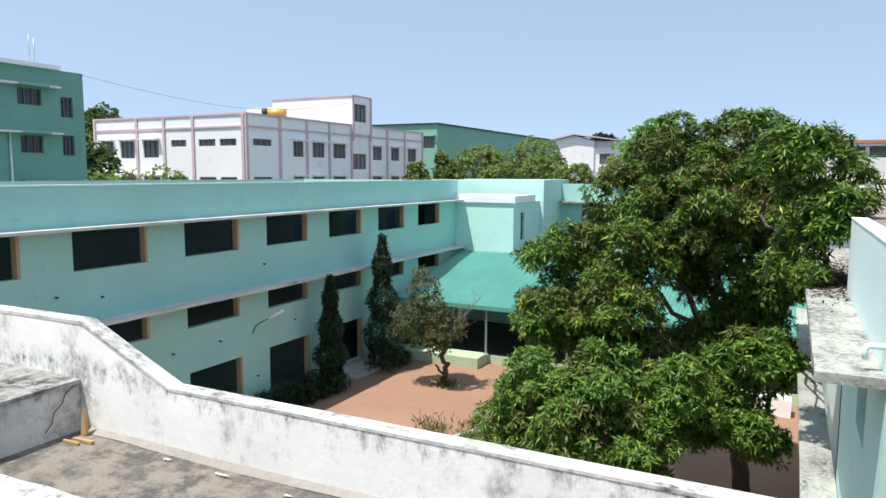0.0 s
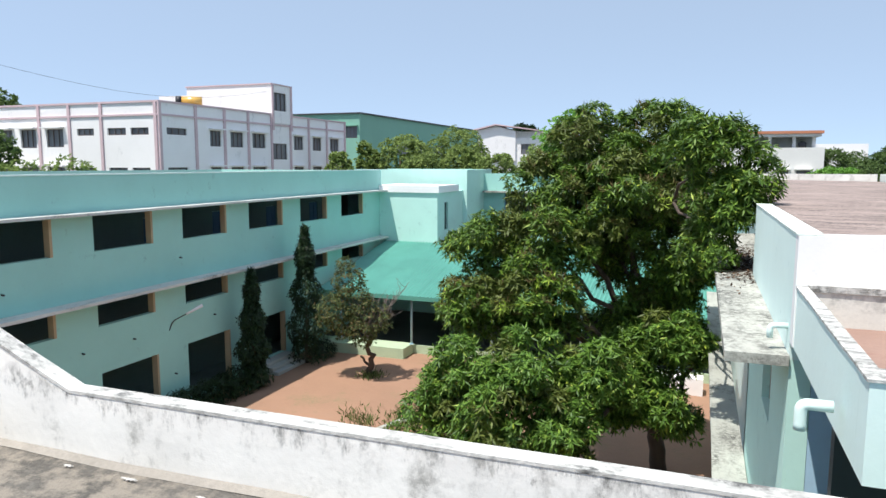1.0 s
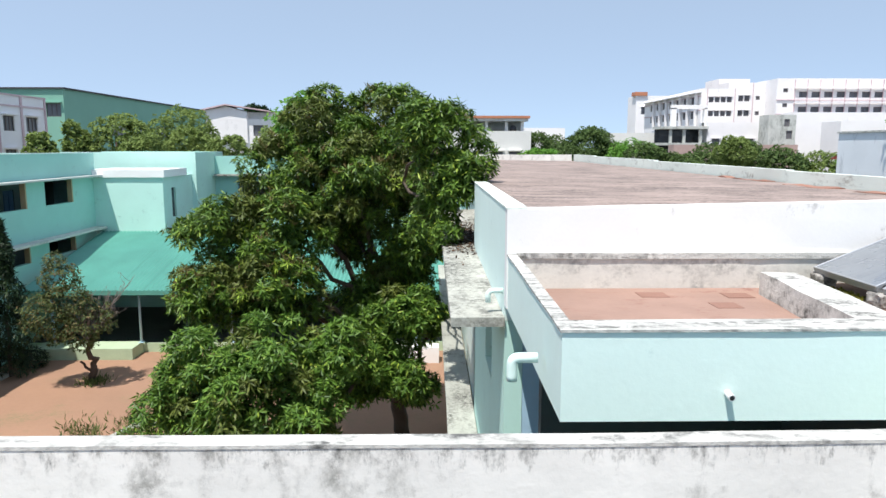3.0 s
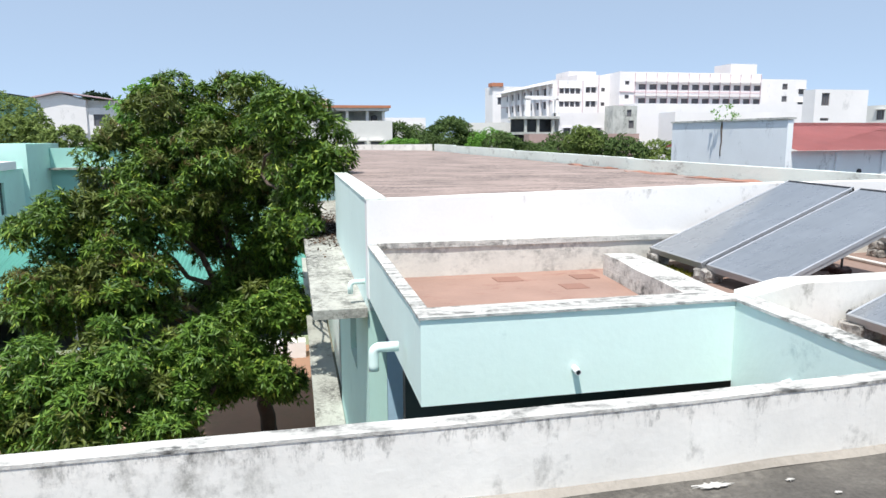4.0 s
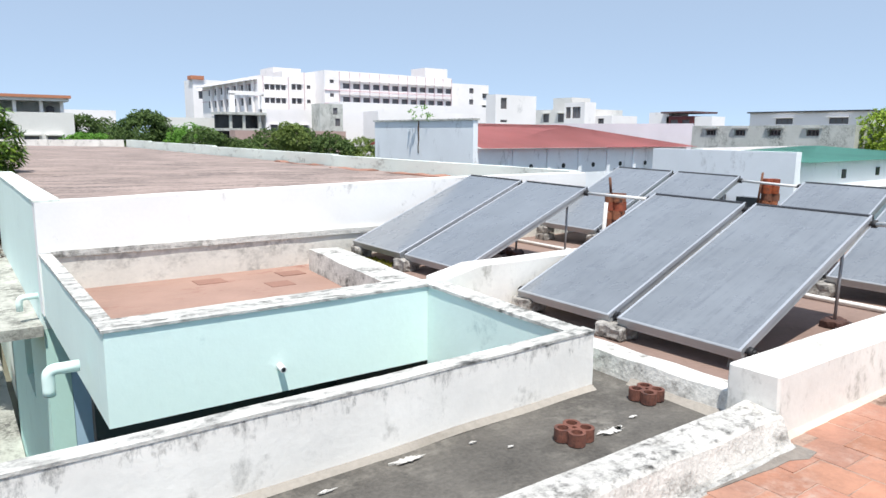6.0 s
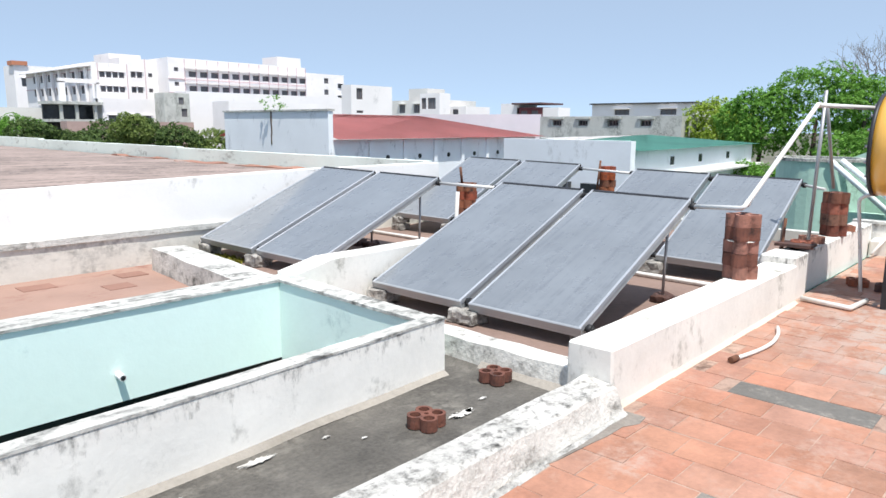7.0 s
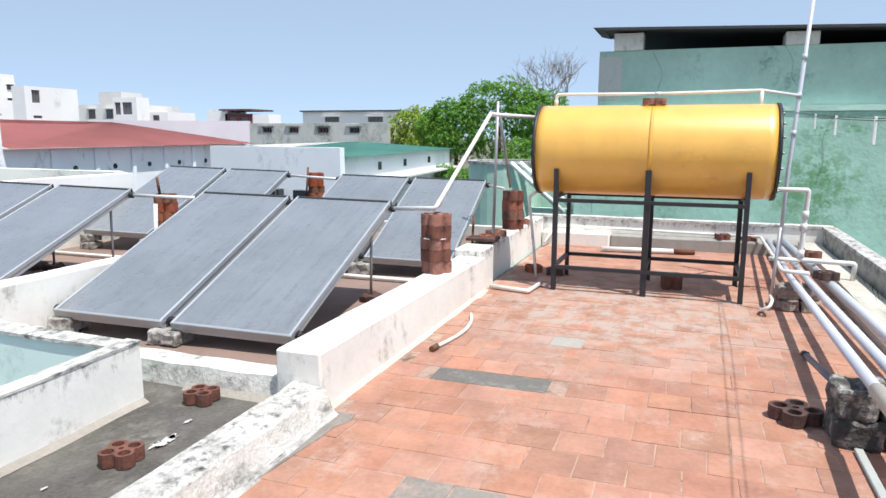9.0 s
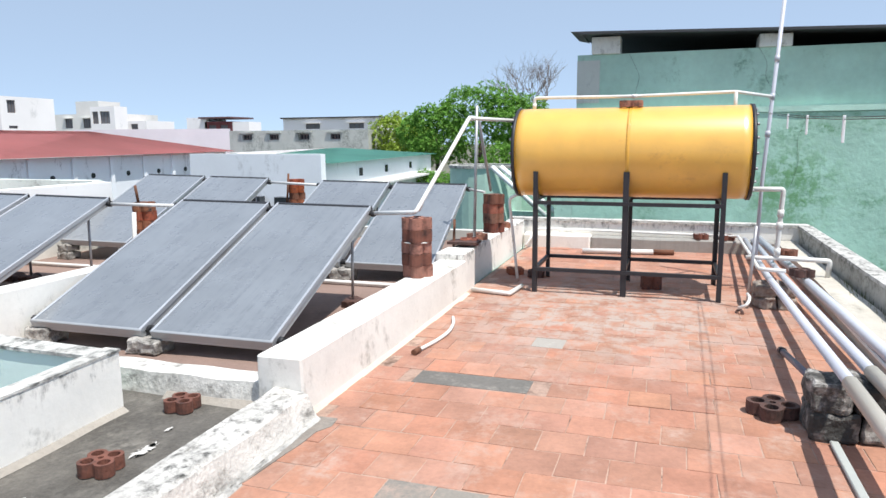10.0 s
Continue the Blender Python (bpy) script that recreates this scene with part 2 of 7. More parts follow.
YELLOW.node_tree.nodes["Principled BSDF"].inputs["Coat Roughness"].default_value = 0.32
YELLOW.node_tree.nodes["Principled BSDF"].inputs["Coat IOR"].default_value = 1.75
BLACK_STEEL = mat("black_painted_steel", (0.022, 0.022, 0.026), 0.5, vary=0.3, grain=20, bump=0.05)
PVC = mat("white_pvc_pipe", (0.72, 0.71, 0.68), 0.45, vary=0.12, grain=12, bump=0.05, stain=(0.4, 0.36, 0.3), stain_amount=0.2, stain_scale=(5, 5, 5))
PVC_GREY = mat("grey_pvc_pipe", (0.50, 0.52, 0.58), 0.4, vary=0.12, grain=12, bump=0.05)
PVC_TAN = mat("tan_pipe_end", (0.50, 0.46, 0.40), 0.5, vary=0.15, grain=12, bump=0.05)
GALV = mat("galvanised_pipe", (0.42, 0.42, 0.43), 0.45, metal=0.6, vary=0.2, grain=15, bump=0.05)
RUST = mat("rusty_iron", (0.16, 0.07, 0.04), 0.9, vary=0.35, grain=30, bump=0.3)
GREEN_SHEET = mat("green_roof_sheet", (0.105, 0.33, 0.265), 0.55, vary=0.12, grain=6, bump=0.05, big=0.4, stain=(0.12, 0.36, 0.28), stain_amount=0.25, stain_scale=(0.6, 0.6, 0.6))
RED_SHEET = mat("faded_red_roof_sheet", (0.50, 0.18, 0.17), 0.6, vary=0.12, grain=6, bump=0.05, big=0.3)
LILAC_WALL = mat("pale_blue_shed_wall", (0.84, 0.87, 0.89), 0.85, vary=0.06, grain=12, bump=0.15, stain=(0.22, 0.23, 0.24), stain_amount=0.22, stain_scale=(0.9, 0.9, 0.35), big=0.3)
PINK_TRIM = mat("dusty_pink_trim", (0.62, 0.46, 0.48), 0.8, vary=0.08)
FAR_WHITE = mat("white_building_paint", (0.885, 0.858, 0.845), 0.85, vary=0.05, grain=6, bump=0.1, big=0.15, stain=(0.5, 0.49, 0.48), stain_amount=0.08, stain_scale=(0.5, 0.5, 0.25))
FAR_CREAM = mat("cream_building_paint", (0.74, 0.73, 0.69), 0.85, vary=0.08, grain=6, bump=0.1, big=0.2, stain=(0.42, 0.41, 0.38), stain_amount=0.14, stain_scale=(0.5, 0.5, 0.25))
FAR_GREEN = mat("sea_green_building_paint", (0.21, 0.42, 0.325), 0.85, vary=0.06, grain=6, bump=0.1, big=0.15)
# Darker sea green for the near house, its shade put into the plaster colour.
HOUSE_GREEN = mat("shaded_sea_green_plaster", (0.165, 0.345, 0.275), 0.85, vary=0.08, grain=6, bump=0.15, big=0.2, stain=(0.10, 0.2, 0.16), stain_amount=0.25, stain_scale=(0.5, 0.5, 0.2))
OLD_GREEN = mat("old_green_plaster", (0.46, 0.66, 0.56), 0.9, vary=0.16, grain=10, bump=0.4, big=0.7, stain=(0.10, 0.20, 0.13), stain_amount=0.28, stain_scale=(0.8, 0.8, 0.7))
OLD_GREEN_MOSS = mat("mossy_green_plaster", (0.42, 0.64, 0.53), 0.9, vary=0.16, grain=10, bump=0.5, big=0.8, stain=(0.14, 0.30, 0.17), stain_amount=0.38, stain_scale=(0.7, 0.7, 1.6), wash=((13.36, -2.2, 0.68), 1.0, (0.17, 0.35, 0.18)))
GREY_WALL = mat("grey_mouldy_wall", (0.54, 0.55, 0.51), 0.9, vary=0.12, grain=10, bump=0.3, stain=(0.12, 0.13, 0.11), stain_amount=0.5, stain_scale=(0.7, 0.7, 0.4))
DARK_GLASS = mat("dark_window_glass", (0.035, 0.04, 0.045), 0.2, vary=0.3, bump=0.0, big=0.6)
# Far panes: distance haze put into the glass as a lighter grey.
FAR_GLASS = mat("haze_lightened_glass", (0.14, 0.145, 0.16), 0.35, vary=0.3, bump=0.0, big=0.3)
# Corridor interior: its shade is put into this low plaster colour.
DARK_ROOM = mat("shade_dimmed_room_plaster", (0.13, 0.18, 0.165), 0.9, vary=0.1)
BLUE_DOOR = mat("blue_door_paint", (0.05, 0.12, 0.20), 0.6, vary=0.15)
BARS = mat("window_bar_paint", (0.15, 0.12, 0.11), 0.6, vary=0.2)
POST_BLUE = mat("pale_blue_post_paint", (0.42, 0.58, 0.66), 0.6, vary=0.1)
PLINTH_GREEN = mat("pale_green_plinth", (0.45, 0.56, 0.38), 0.9, vary=0.12, grain=10, bump=0.2)
BARK = mat("tree_bark", (0.09, 0.065, 0.05), 0.95, vary=0.35, grain=25, bump=0.9)
BARK_GREY = mat("bare_grey_twigs", (0.20, 0.17, 0.15), 0.95, vary=0.3, grain=25, bump=0.5)
ORANGE_ROOF = mat("orange_roof_edge", (0.50, 0.20, 0.11), 0.8, vary=0.1)
DARK_SHEET = mat("dark_roof_sheet", (0.05, 0.05, 0.055), 0.7, vary=0.3)
# Near-black so unlit interiors stay dark: shade in the colour.
DARK_ROOM2 = mat("shade_darkened_inner_wall", (0.05, 0.06, 0.06), 0.9, vary=0.2)
WIRE = mat("dark_wire", (0.05, 0.05, 0.05), 0.6, vary=0.1)
WHITE_PLASTIC = mat("white_plastic", (0.8, 0.8, 0.8), 0.5, vary=0.05)
STEP_GREY = mat("grey_step_cement", (0.40, 0.42, 0.40), 0.9, vary=0.15)
MANGO = leaf_mat("mango_leaves", [(0.0, (0.035, 0.075, 0.012)), (0.45, (0.075, 0.145, 0.02)), (0.93, (0.14, 0.235, 0.028)), (1.0, (0.32, 0.40, 0.05))], 0.5, 0.12)
MANGO_OLIVE = leaf_mat("olive_mango_leaves", [(0.0, (0.06, 0.08, 0.018)), (0.5, (0.09, 0.125, 0.022)), (1.0, (0.14, 0.17, 0.032))], 0.55, 0.1)
MANGO_LIGHT = leaf_mat("young_mango_leaves", [(0.0, (0.04, 0.09, 0.014)), (0.4, (0.085, 0.175, 0.024)), (0.93, (0.14, 0.25, 0.036)), (1.0, (0.30, 0.40, 0.06))], 0.5, 0.14)
MANGO_BROWN = leaf_mat("mango_flower_stalks", [(0.0, (0.10, 0.075, 0.03)), (0.6, (0.16, 0.12, 0.04)), (1.0, (0.10, 0.14, 0.04))], 0.7)
FAR_LEAF = leaf_mat("distant_leaves", [(0.0, (0.12, 0.17, 0.05)), (0.5, (0.19, 0.26, 0.07)), (1.0, (0.27, 0.35, 0.10))], 0.8, 0.35)
GROVE_LEAF = leaf_mat("grove_leaves", [(0.0, (0.05, 0.09, 0.028)), (0.5, (0.09, 0.145, 0.042)), (1.0, (0.14, 0.21, 0.06))], 0.8, 0.3)
BRIGHT_LEAF = leaf_mat("bright_leaves", [(0.0, (0.10, 0.24, 0.035)), (0.5, (0.15, 0.33, 0.05)), (1.0, (0.22, 0.41, 0.08))], 0.75, 0.35)
YELLOW_LEAF = leaf_mat("yellow_green_leaves", [(0.0, (0.18, 0.28, 0.03)), (0.5, (0.28, 0.40, 0.045)), (1.0, (0.38, 0.48, 0.08))], 0.6)
CONE_LEAF = leaf_mat("dark_column_leaves", [(0.0, (0.010, 0.024, 0.010)), (0.6, (0.020, 0.046, 0.016)), (1.0, (0.038, 0.075, 0.02))], 0.5, 0.15)
DRY_LEAF = leaf_mat("dry_mixed_leaves", [(0.0, (0.04, 0.07, 0.02)), (0.55, (0.09, 0.115, 0.035)), (0.8, (0.13, 0.13, 0.045)), (1.0, (0.15, 0.10, 0.045))], 0.7)
GRASS = leaf_mat("weeds", [(0.0, (0.05, 0.09, 0.02)), (0.6, (0.12, 0.15, 0.04)), (1.0, (0.25, 0.22, 0.09))], 0.7)

# ---- building blocks ----


def box(bm, x0, y0, z0, x1, y1, z1):
    vs = [bm.verts.new(p) for p in ((x0, y0, z0), (x1, y0, z0), (x1, y1, z0), (x0, y1, z0), (x0, y0, z1), (x1, y0, z1), (x1, y1, z1), (x0, y1, z1))]
    for f in ((3, 2, 1, 0), (4, 5, 6, 7), (0, 1, 5, 4), (1, 2, 6, 5), (2, 3, 7, 6), (3, 0, 4, 7)):
        bm.faces.new([vs[i] for i in f])
    return vs


def prism(bm, outline, axis, a, b):
    """A closed outline drawn out along an axis ('x', 'y' or 'z') from a to b."""
    def at(p, v):
        return {"x": (v, p[0], p[1]), "y": (p[0], v, p[1]), "z": (p[0], p[1], v)}[axis]
    lo = [bm.verts.new(at(p, a)) for p in outline]
    hi = [bm.verts.new(at(p, b)) for p in outline]
    k = len(outline)
    bm.faces.new(lo[::-1]), bm.faces.new(hi)
    for i in range(k):
        bm.faces.new((lo[i], lo[(i + 1) % k], hi[(i + 1) % k], hi[i]))
    bmesh.ops.recalc_face_normals(bm, faces=bm.faces)


def tube(bm, points, radius, sides=10, closed_ends=True):
    """A round pipe along points; radius is one number or one for each point."""
    pts = [Vector(p) for p in points]
    rad = radius if isinstance(radius, (list, tuple)) else [radius] * len(pts)
    rings, side = [], None
    for i, p in enumerate(pts):
        d = (pts[min(i + 1, len(pts) - 1)] - pts[max(i - 1, 0)]).normalized()
        if side is None:
            side = d.cross(Vector((0.13, 0.31, 0.94)) if abs(d.z) < 0.9 else Vector((1, 0.1, 0))).normalized()
        side = (side - d * side.dot(d)).normalized()
        up = d.cross(side)
        rings.append([bm.verts.new(p + rad[i] * (side * math.cos(2 * math.pi * k / sides) + up * math.sin(2 * math.pi * k / sides))) for k in range(sides)])
    for r, s in zip(rings, rings[1:]):
        for k in range(sides):
            f = bm.faces.new((r[k], r[(k + 1) % sides], s[(k + 1) % sides], s[k]))
            f.smooth = True
    if closed_ends:
        bm.faces.new(rings[0][::-1]), bm.faces.new(rings[-1])


def round_path(points, r=0.06, steps=5):
    """The points with their corners rounded off, as a bent pipe."""
    pts = [Vector(p) for p in points]
    out = [pts[0]]
    for a, b, c in zip(pts, pts[1:], pts[2:]):
        k = min(r, (b - a).length * 0.45, (c - b).length * 0.45)
        p, q = b + (a - b).normalized() * k, b + (c - b).normalized() * k
        out += [p.lerp(b, s).lerp(b.lerp(q, s), s) for s in (i / steps for i in range(steps + 1))]
    return out + [pts[-1]]


def bevelled(bm, w=0.01, seg=1):
    bmesh.ops.bevel(bm, geom=bm.edges[:], offset=w, segments=seg, affect="EDGES", profile=0.6, clamp_overlap=True)
    return bm


def roughened(bm, amount, cut=0.25, seed=0.0, freq=2.3):
    """Uneven, hand-plastered faces: cut up along z-free long edges and shifted by noise."""
    for ax in range(3):
        co = [v.co[ax] for v in bm.verts]
        lo, hi = min(co), max(co)
        k = int((hi - lo) / cut)
        for i in range(1, min(k, 70) + 1):
            p = Vector((0, 0, 0))
            p[ax] = lo + (hi - lo) * i / (min(k, 70) + 1)
            d = Vector((0, 0, 0))
            d[ax] = 1
            bmesh.ops.bisect_plane(bm, geom=bm.verts[:] + bm.edges[:] + bm.faces[:], plane_co=p, plane_no=d, dist=1e-5)
    for v in bm.verts:
        v.co += noise.noise_vector(v.co * freq + Vector((seed, seed, seed))) * amount
    return bm


def mesh_ob(name, bm, material, smooth=False):
    me = bpy.data.meshes.new(name)
    bm.to_mesh(me)
    bm.free()
    me.materials.append(material)
    if smooth:
        for p in me.polygons:
            p.use_smooth = True
    return new(name, me)


def part(name, bm, material, parent, label="", smooth=False):
    """One mesh under a thing or a part."""
    ob = mesh_ob(name, bm, material, smooth)
    ob.parent = parent
    if label:
        ob["label"] = label
    return ob


def thing(name, label, category, group="", at=(0, 0, 0), kind=""):
    ob = new(name)
    ob.empty_display_size = 0.2
    ob.location = at
    return tagged(ob, label, category, group, kind)


def solid(name, boxes, material, label="", category="", kind="structure", rough=0.0, bev=0.0):
    bm = bmesh.new()
    for b in boxes:
        box(bm, *b)
    if bev:
        bevelled(bm, bev)
    if rough:
        roughened(bm, rough)
    return tagged(mesh_ob(name, bm, material), label, category, "", kind)


def wall_bm(axis, pos, thick, u0, u1, z0, z1, openings):
    """A wall on the plane axis = pos with real openings (u0, z0, u1, z1); it goes back by thick. One closed skin, reveals included."""
    bm = bmesh.new()
    us = sorted({u0, u1, *[v for o in openings for v in (o[0], o[2])]})
    zs = sorted({z0, z1, *[v for o in openings for v in (o[1], o[3])]})
    made = {}

    def v(i, j, k):
        if (i, j, k) not in made:
            w = pos + thick * k
            made[i, j, k] = bm.verts.new((w, us[i], zs[j]) if axis == "x" else (us[i], w, zs[j]))
        return made[i, j, k]

    def full(i, j):
        if not (0 <= i < len(us) - 1 and 0 <= j < len(zs) - 1):
            return False
        um, zm = (us[i] + us[i + 1]) / 2, (zs[j] + zs[j + 1]) / 2
        return not any(o[0] < um < o[2] and o[1] < zm < o[3] for o in openings)
    for i in range(len(us) - 1):
        for j in range(len(zs) - 1):
            if not full(i, j):
                continue
            for k in (0, 1):
                bm.faces.new((v(i, j, k), v(i + 1, j, k), v(i + 1, j + 1, k), v(i, j + 1, k)))
            for di, dj, p, q in ((-1, 0, (i, j), (i, j + 1)), (1, 0, (i + 1, j), (i + 1, j + 1)), (0, -1, (i, j), (i + 1, j)), (0, 1, (i, j + 1), (i + 1, j + 1))):
                if not full(i + di, j + dj):
                    bm.faces.new((v(*p, 0), v(*q, 0), v(*q, 1), v(*p, 1)))
    bmesh.ops.recalc_face_normals(bm, faces=bm.faces)
    return bm


def veer(bm):
    """The wall's last stretch turns slightly away from the terrace."""
    for v in bm.verts:
        v.co.y += max(0.0, v.co.x - 1.4) * 0.034
    return bm


# ---- ground ----
G = -8.5
bm = bmesh.new()
vs = [bm.verts.new(p) for p in ((-1600, -1600, G), (1600, -1600, G), (1600, 1600, G), (-1600, 1600, G))]
bm.faces.new(vs)
tagged(mesh_ob("ground", bm, mat("dull_scrub_ground", (0.13, 0.125, 0.09), 1.0, vary=0.3, grain=2, bump=0.3, big=0.05)), "dull scrubby ground between the houses", "ground", "", "structure")
solid("courtyard", [(-19.5, 2.7, G - 0.1, 1.08, 41.2, G + 0.006)], SOIL, "bare red soil of the courtyard, swept and dry", "ground")

# ---- the roof on which the camera stands ----
solid("building_below", [(-9.0, -2.25, G, 10.55, 1.5, -0.06), (-9.0, 1.5, G, 3.9, 2.66, -0.06), (3.9, 1.5, G, 10.55, 4.36, -0.06), (3.62, 2.72, G, 3.9, 4.36, -0.06)],
      MINT, "mint painted house wall under the roof terrace", "wall")
floor = solid("floor", [(-9.0, -1.62, -0.06, 10.42, 1.64, -0.0012)], GROUT, "terrace floor of square terracotta tiles laid in staggered rows", "floor")
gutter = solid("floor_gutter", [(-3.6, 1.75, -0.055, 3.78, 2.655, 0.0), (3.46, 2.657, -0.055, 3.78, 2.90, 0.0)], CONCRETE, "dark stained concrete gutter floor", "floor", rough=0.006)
bm = bmesh.new()
prism(bm, [(2.53, 0.002), (2.575, 0.002), (2.575, 0.028)], "x", -3.5, 3.50)
tagged(mesh_ob("trim_fillet", veer(roughened(bm, 0.009, 0.12)), SCREED), "pale cement fillet at the foot of the wall", "fillet", "", "structure")

# the wall along the courtyard, with its sloping shoulder
bm = bmesh.new()
prism(bm, [(-9.0, -0.06), (3.505, -0.06), (3.505, 0.342), (-2.84, 0.345), (-3.55, 0.645), (-9.0, 0.64)], "y", 2.572, 2.665)
tagged(mesh_ob("wall_courtyard", veer(roughened(bm, 0.006, 0.3)), PARAPET), "low whitewashed parapet with black mould stains along its top", "parapet", "", "structure")
bm = bmesh.new()
prism(bm, [(-9.0, 0.642), (-3.545, 0.647), (-2.835, 0.347), (3.515, 0.344), (3.515, 0.358), (-2.83, 0.363), (-3.55, 0.668), (-9.0, 0.658)], "y", 2.568, 2.670)
tagged(mesh_ob("trim_coping", veer(roughened(bm, 0.005, 0.3)), CAP), "mould-blackened cement coping on the parapet", "coping", "", "structure")

# raised platform beside the gutter
bm = bmesh.new()
box(bm, -9.0, 1.81, -0.06, -3.58, 2.57, 0.294)
tagged(mesh_ob("platform", roughened(bm, 0.01, 0.3), mat("stained_platform_wash", (0.62, 0.60, 0.56), 0.95, vary=0.2, grain=24, bump=0.3, stain=(0.16, 0.155, 0.14), stain_amount=0.6, stain_scale=(2.6, 2.6, 3.0), big=1.6, top=(0.30, 0.16))), "raised concrete platform, whitewashed and mould-stained, beside the gutter", "platform", "", "structure")
bm = bmesh.new()
box(bm, -9.0, 1.80, 0.285, -3.565, 2.568, 0.31)
tagged(mesh_ob("floor_platform", roughened(bm, 0.008, 0.2), mat("weathered_grey_screed", (0.36, 0.35, 0.32), 0.95, vary=0.3, grain=30, bump=0.4, stain=MOULD, stain_amount=0.7, stain_scale=(2.0, 2.0, 6.0), big=1.5)), "weathered grey screed on the platform", "floor", "", "structure")
bm = bmesh.new()
crack = [(-3.566, 2.515, 0.285), (-3.564, 2.46, 0.25), (-3.564, 2.44, 0.2), (-3.564, 2.385, 0.16), (-3.564, 2.37, 0.10), (-3.564, 2.33, 0.06)]
tube(bm, crack, 0.004, 4)
tagged(mesh_ob("trim_crack", bm, mat("dark_crack", MOULD, 1.0)), "dark crack down the platform's face", "crack", "", "structure")
# curb between gutter and tiles
bm = bmesh.new()
prism(bm, [(1.49, -0.05), (1.80, -0.05), (1.795, 0.138), (1.78, 0.15), (1.60, 0.15), (1.575, 0.138), (1.535, 0.04)], "x", -9.0, 3.72)
tagged(mesh_ob("curb", roughened(bm, 0.014, 0.07, 0.0, 6.0), CURB_LONG), "low whitewashed curb blackened with mould", "curb", "", "structure")
# parapet between tiles and collectors, and its lower end
bm = bmesh.new()
prism(bm, [(1.595, -0.05), (1.90, -0.05), (1.89, 0.335), (1.61, 0.335)], "x", 3.72, 6.95)
tagged(mesh_ob("wall_terrace", roughened(bevelled(bm, 0.012), 0.006, 0.3), WHITEWASH), "thick whitewashed parapet beside the tiled terrace", "parapet", "", "structure")
solid("wall_terrace_pier", [(6.955, 1.63, -0.05, 7.36, 1.93, 0.40)], PARAPET, "whitewashed pier at the end of the parapet", "parapet", rough=0.006, bev=0.012)
solid("wall_terrace_end", [(7.365, 1.70, -0.05, 10.30, 1.93, 0.37)], PARAPET, "stained stretch of parapet behind the tank", "parapet", rough=0.006, bev=0.012)
bm = bmesh.new()
prism(bm, [(1.555, -0.008), (1.61, -0.008), (1.61, 0.03)], "x", 3.70, 6.95)
tagged(mesh_ob("trim_terrace_fillet", roughened(bm, 0.006), mat("cream_cement_fillet", (0.62, 0.54, 0.44), 0.95, vary=0.2, grain=35, bump=0.3)), "cream cement fillet between tiles and parapet", "fillet", "", "structure")
bm = bmesh.new()
prism(bm, [(1.465, -0.014), (1.51, -0.014), (1.51, 0.02)], "x", -9.0, 3.70)
tagged(mesh_ob("trim_curb_fillet", roughened(bm, 0.016, 0.07), CURB), "grey cement smeared along the curb's foot", "fillet", "", "structure")
# curb across the gutter's end
bm = bmesh.new()
prism(bm, [(3.76, -0.05), (3.98, -0.05), (3.98, 0.13), (3.78, 0.14)], "y", 1.905, 4.36)
tagged(mesh_ob("curb_cross", roughened(bm, 0.01, 0.1, 0.0, 4.0), mat("stained_cross_curb", (0.70, 0.68, 0.63), 0.95, vary=0.15, grain=35, bump=0.4, stain=(0.2, 0.19, 0.17), stain_amount=0.55, stain_scale=(5.0, 4.0, 5.0), big=2.0)), "low whitewashed curb in front of the collectors", "curb", "", "structure")
bm = bmesh.new()
prism(bm, [(3.70, -0.01), (3.77, -0.01), (3.77, 0.035)], "y", 1.90, 2.56)
tagged(mesh_ob("trim_cross_fillet", roughened(bm, 0.01, 0.07), SCREED), "pale cement fillet at the foot of the cross curb", "fillet", "", "structure")
# back wall of the terrace, side wall, ledge
solid("wall_back", [(10.42, -2.0, -0.05, 10.56, 1.93, 0.35)], PARAPET, "low whitewashed wall closing the terrace", "parapet", rough=0.006)
solid("trim_back", [(10.40, -2.02, 0.352, 10.58, 1.95, 0.385)], COPING, "mouldy coping on the low wall", "coping", rough=0.004)
solid("ledge_back", [(10.16, 0.75, -0.05, 10.418, 1.69, 0.185)], WHITEWASH, "cream whitewashed ledge at the foot of the low wall", "ledge", rough=0.01, bev=0.02)
solid("ledge_back_grey", [(10.20, -1.6, -0.05, 10.418, 0.748, 0.17)], mat("grey_ledge_cement", (0.33, 0.32, 0.295), 0.95, vary=0.15, grain=20, bump=0.2, streak=0.4, big=1.5), "grey cement ledge at the foot of the low wall", "ledge", rough=0.01, bev=0.02)
solid("ledge", [(-9.0, -1.86, -0.05, 10.40, -1.622, 0.17)], mat("limewashed_ledge", (0.52, 0.49, 0.43), 0.95, vary=0.15, grain=30, bump=0.3, stain=(0.3, 0.28, 0.24), stain_amount=0.4, stain_scale=(1.5, 5, 3), big=2.0), "pale cement ledge along the terrace edge", "ledge", rough=0.01)
solid("wall_side", [(-9.0, -2.02, -0.05, 10.40, -1.90, 0.345)], mat("mouldy_side_wall", (0.42, 0.41, 0.37), 0.95, vary=0.2, grain=24, bump=0.35, stain=(0.07, 0.075, 0.06), stain_amount=0.75, stain_scale=(1.6, 1.6, 2.6), big=1.4, top=(0.35, 0.2)), "low mouldy wall along the terrace edge", "parapet", rough=0.006)
solid("trim_side", [(-9.0, -2.04, 0.347, 10.40, -1.88, 0.38)], CURB, "mouldy coping on the side wall", "coping", rough=0.004)
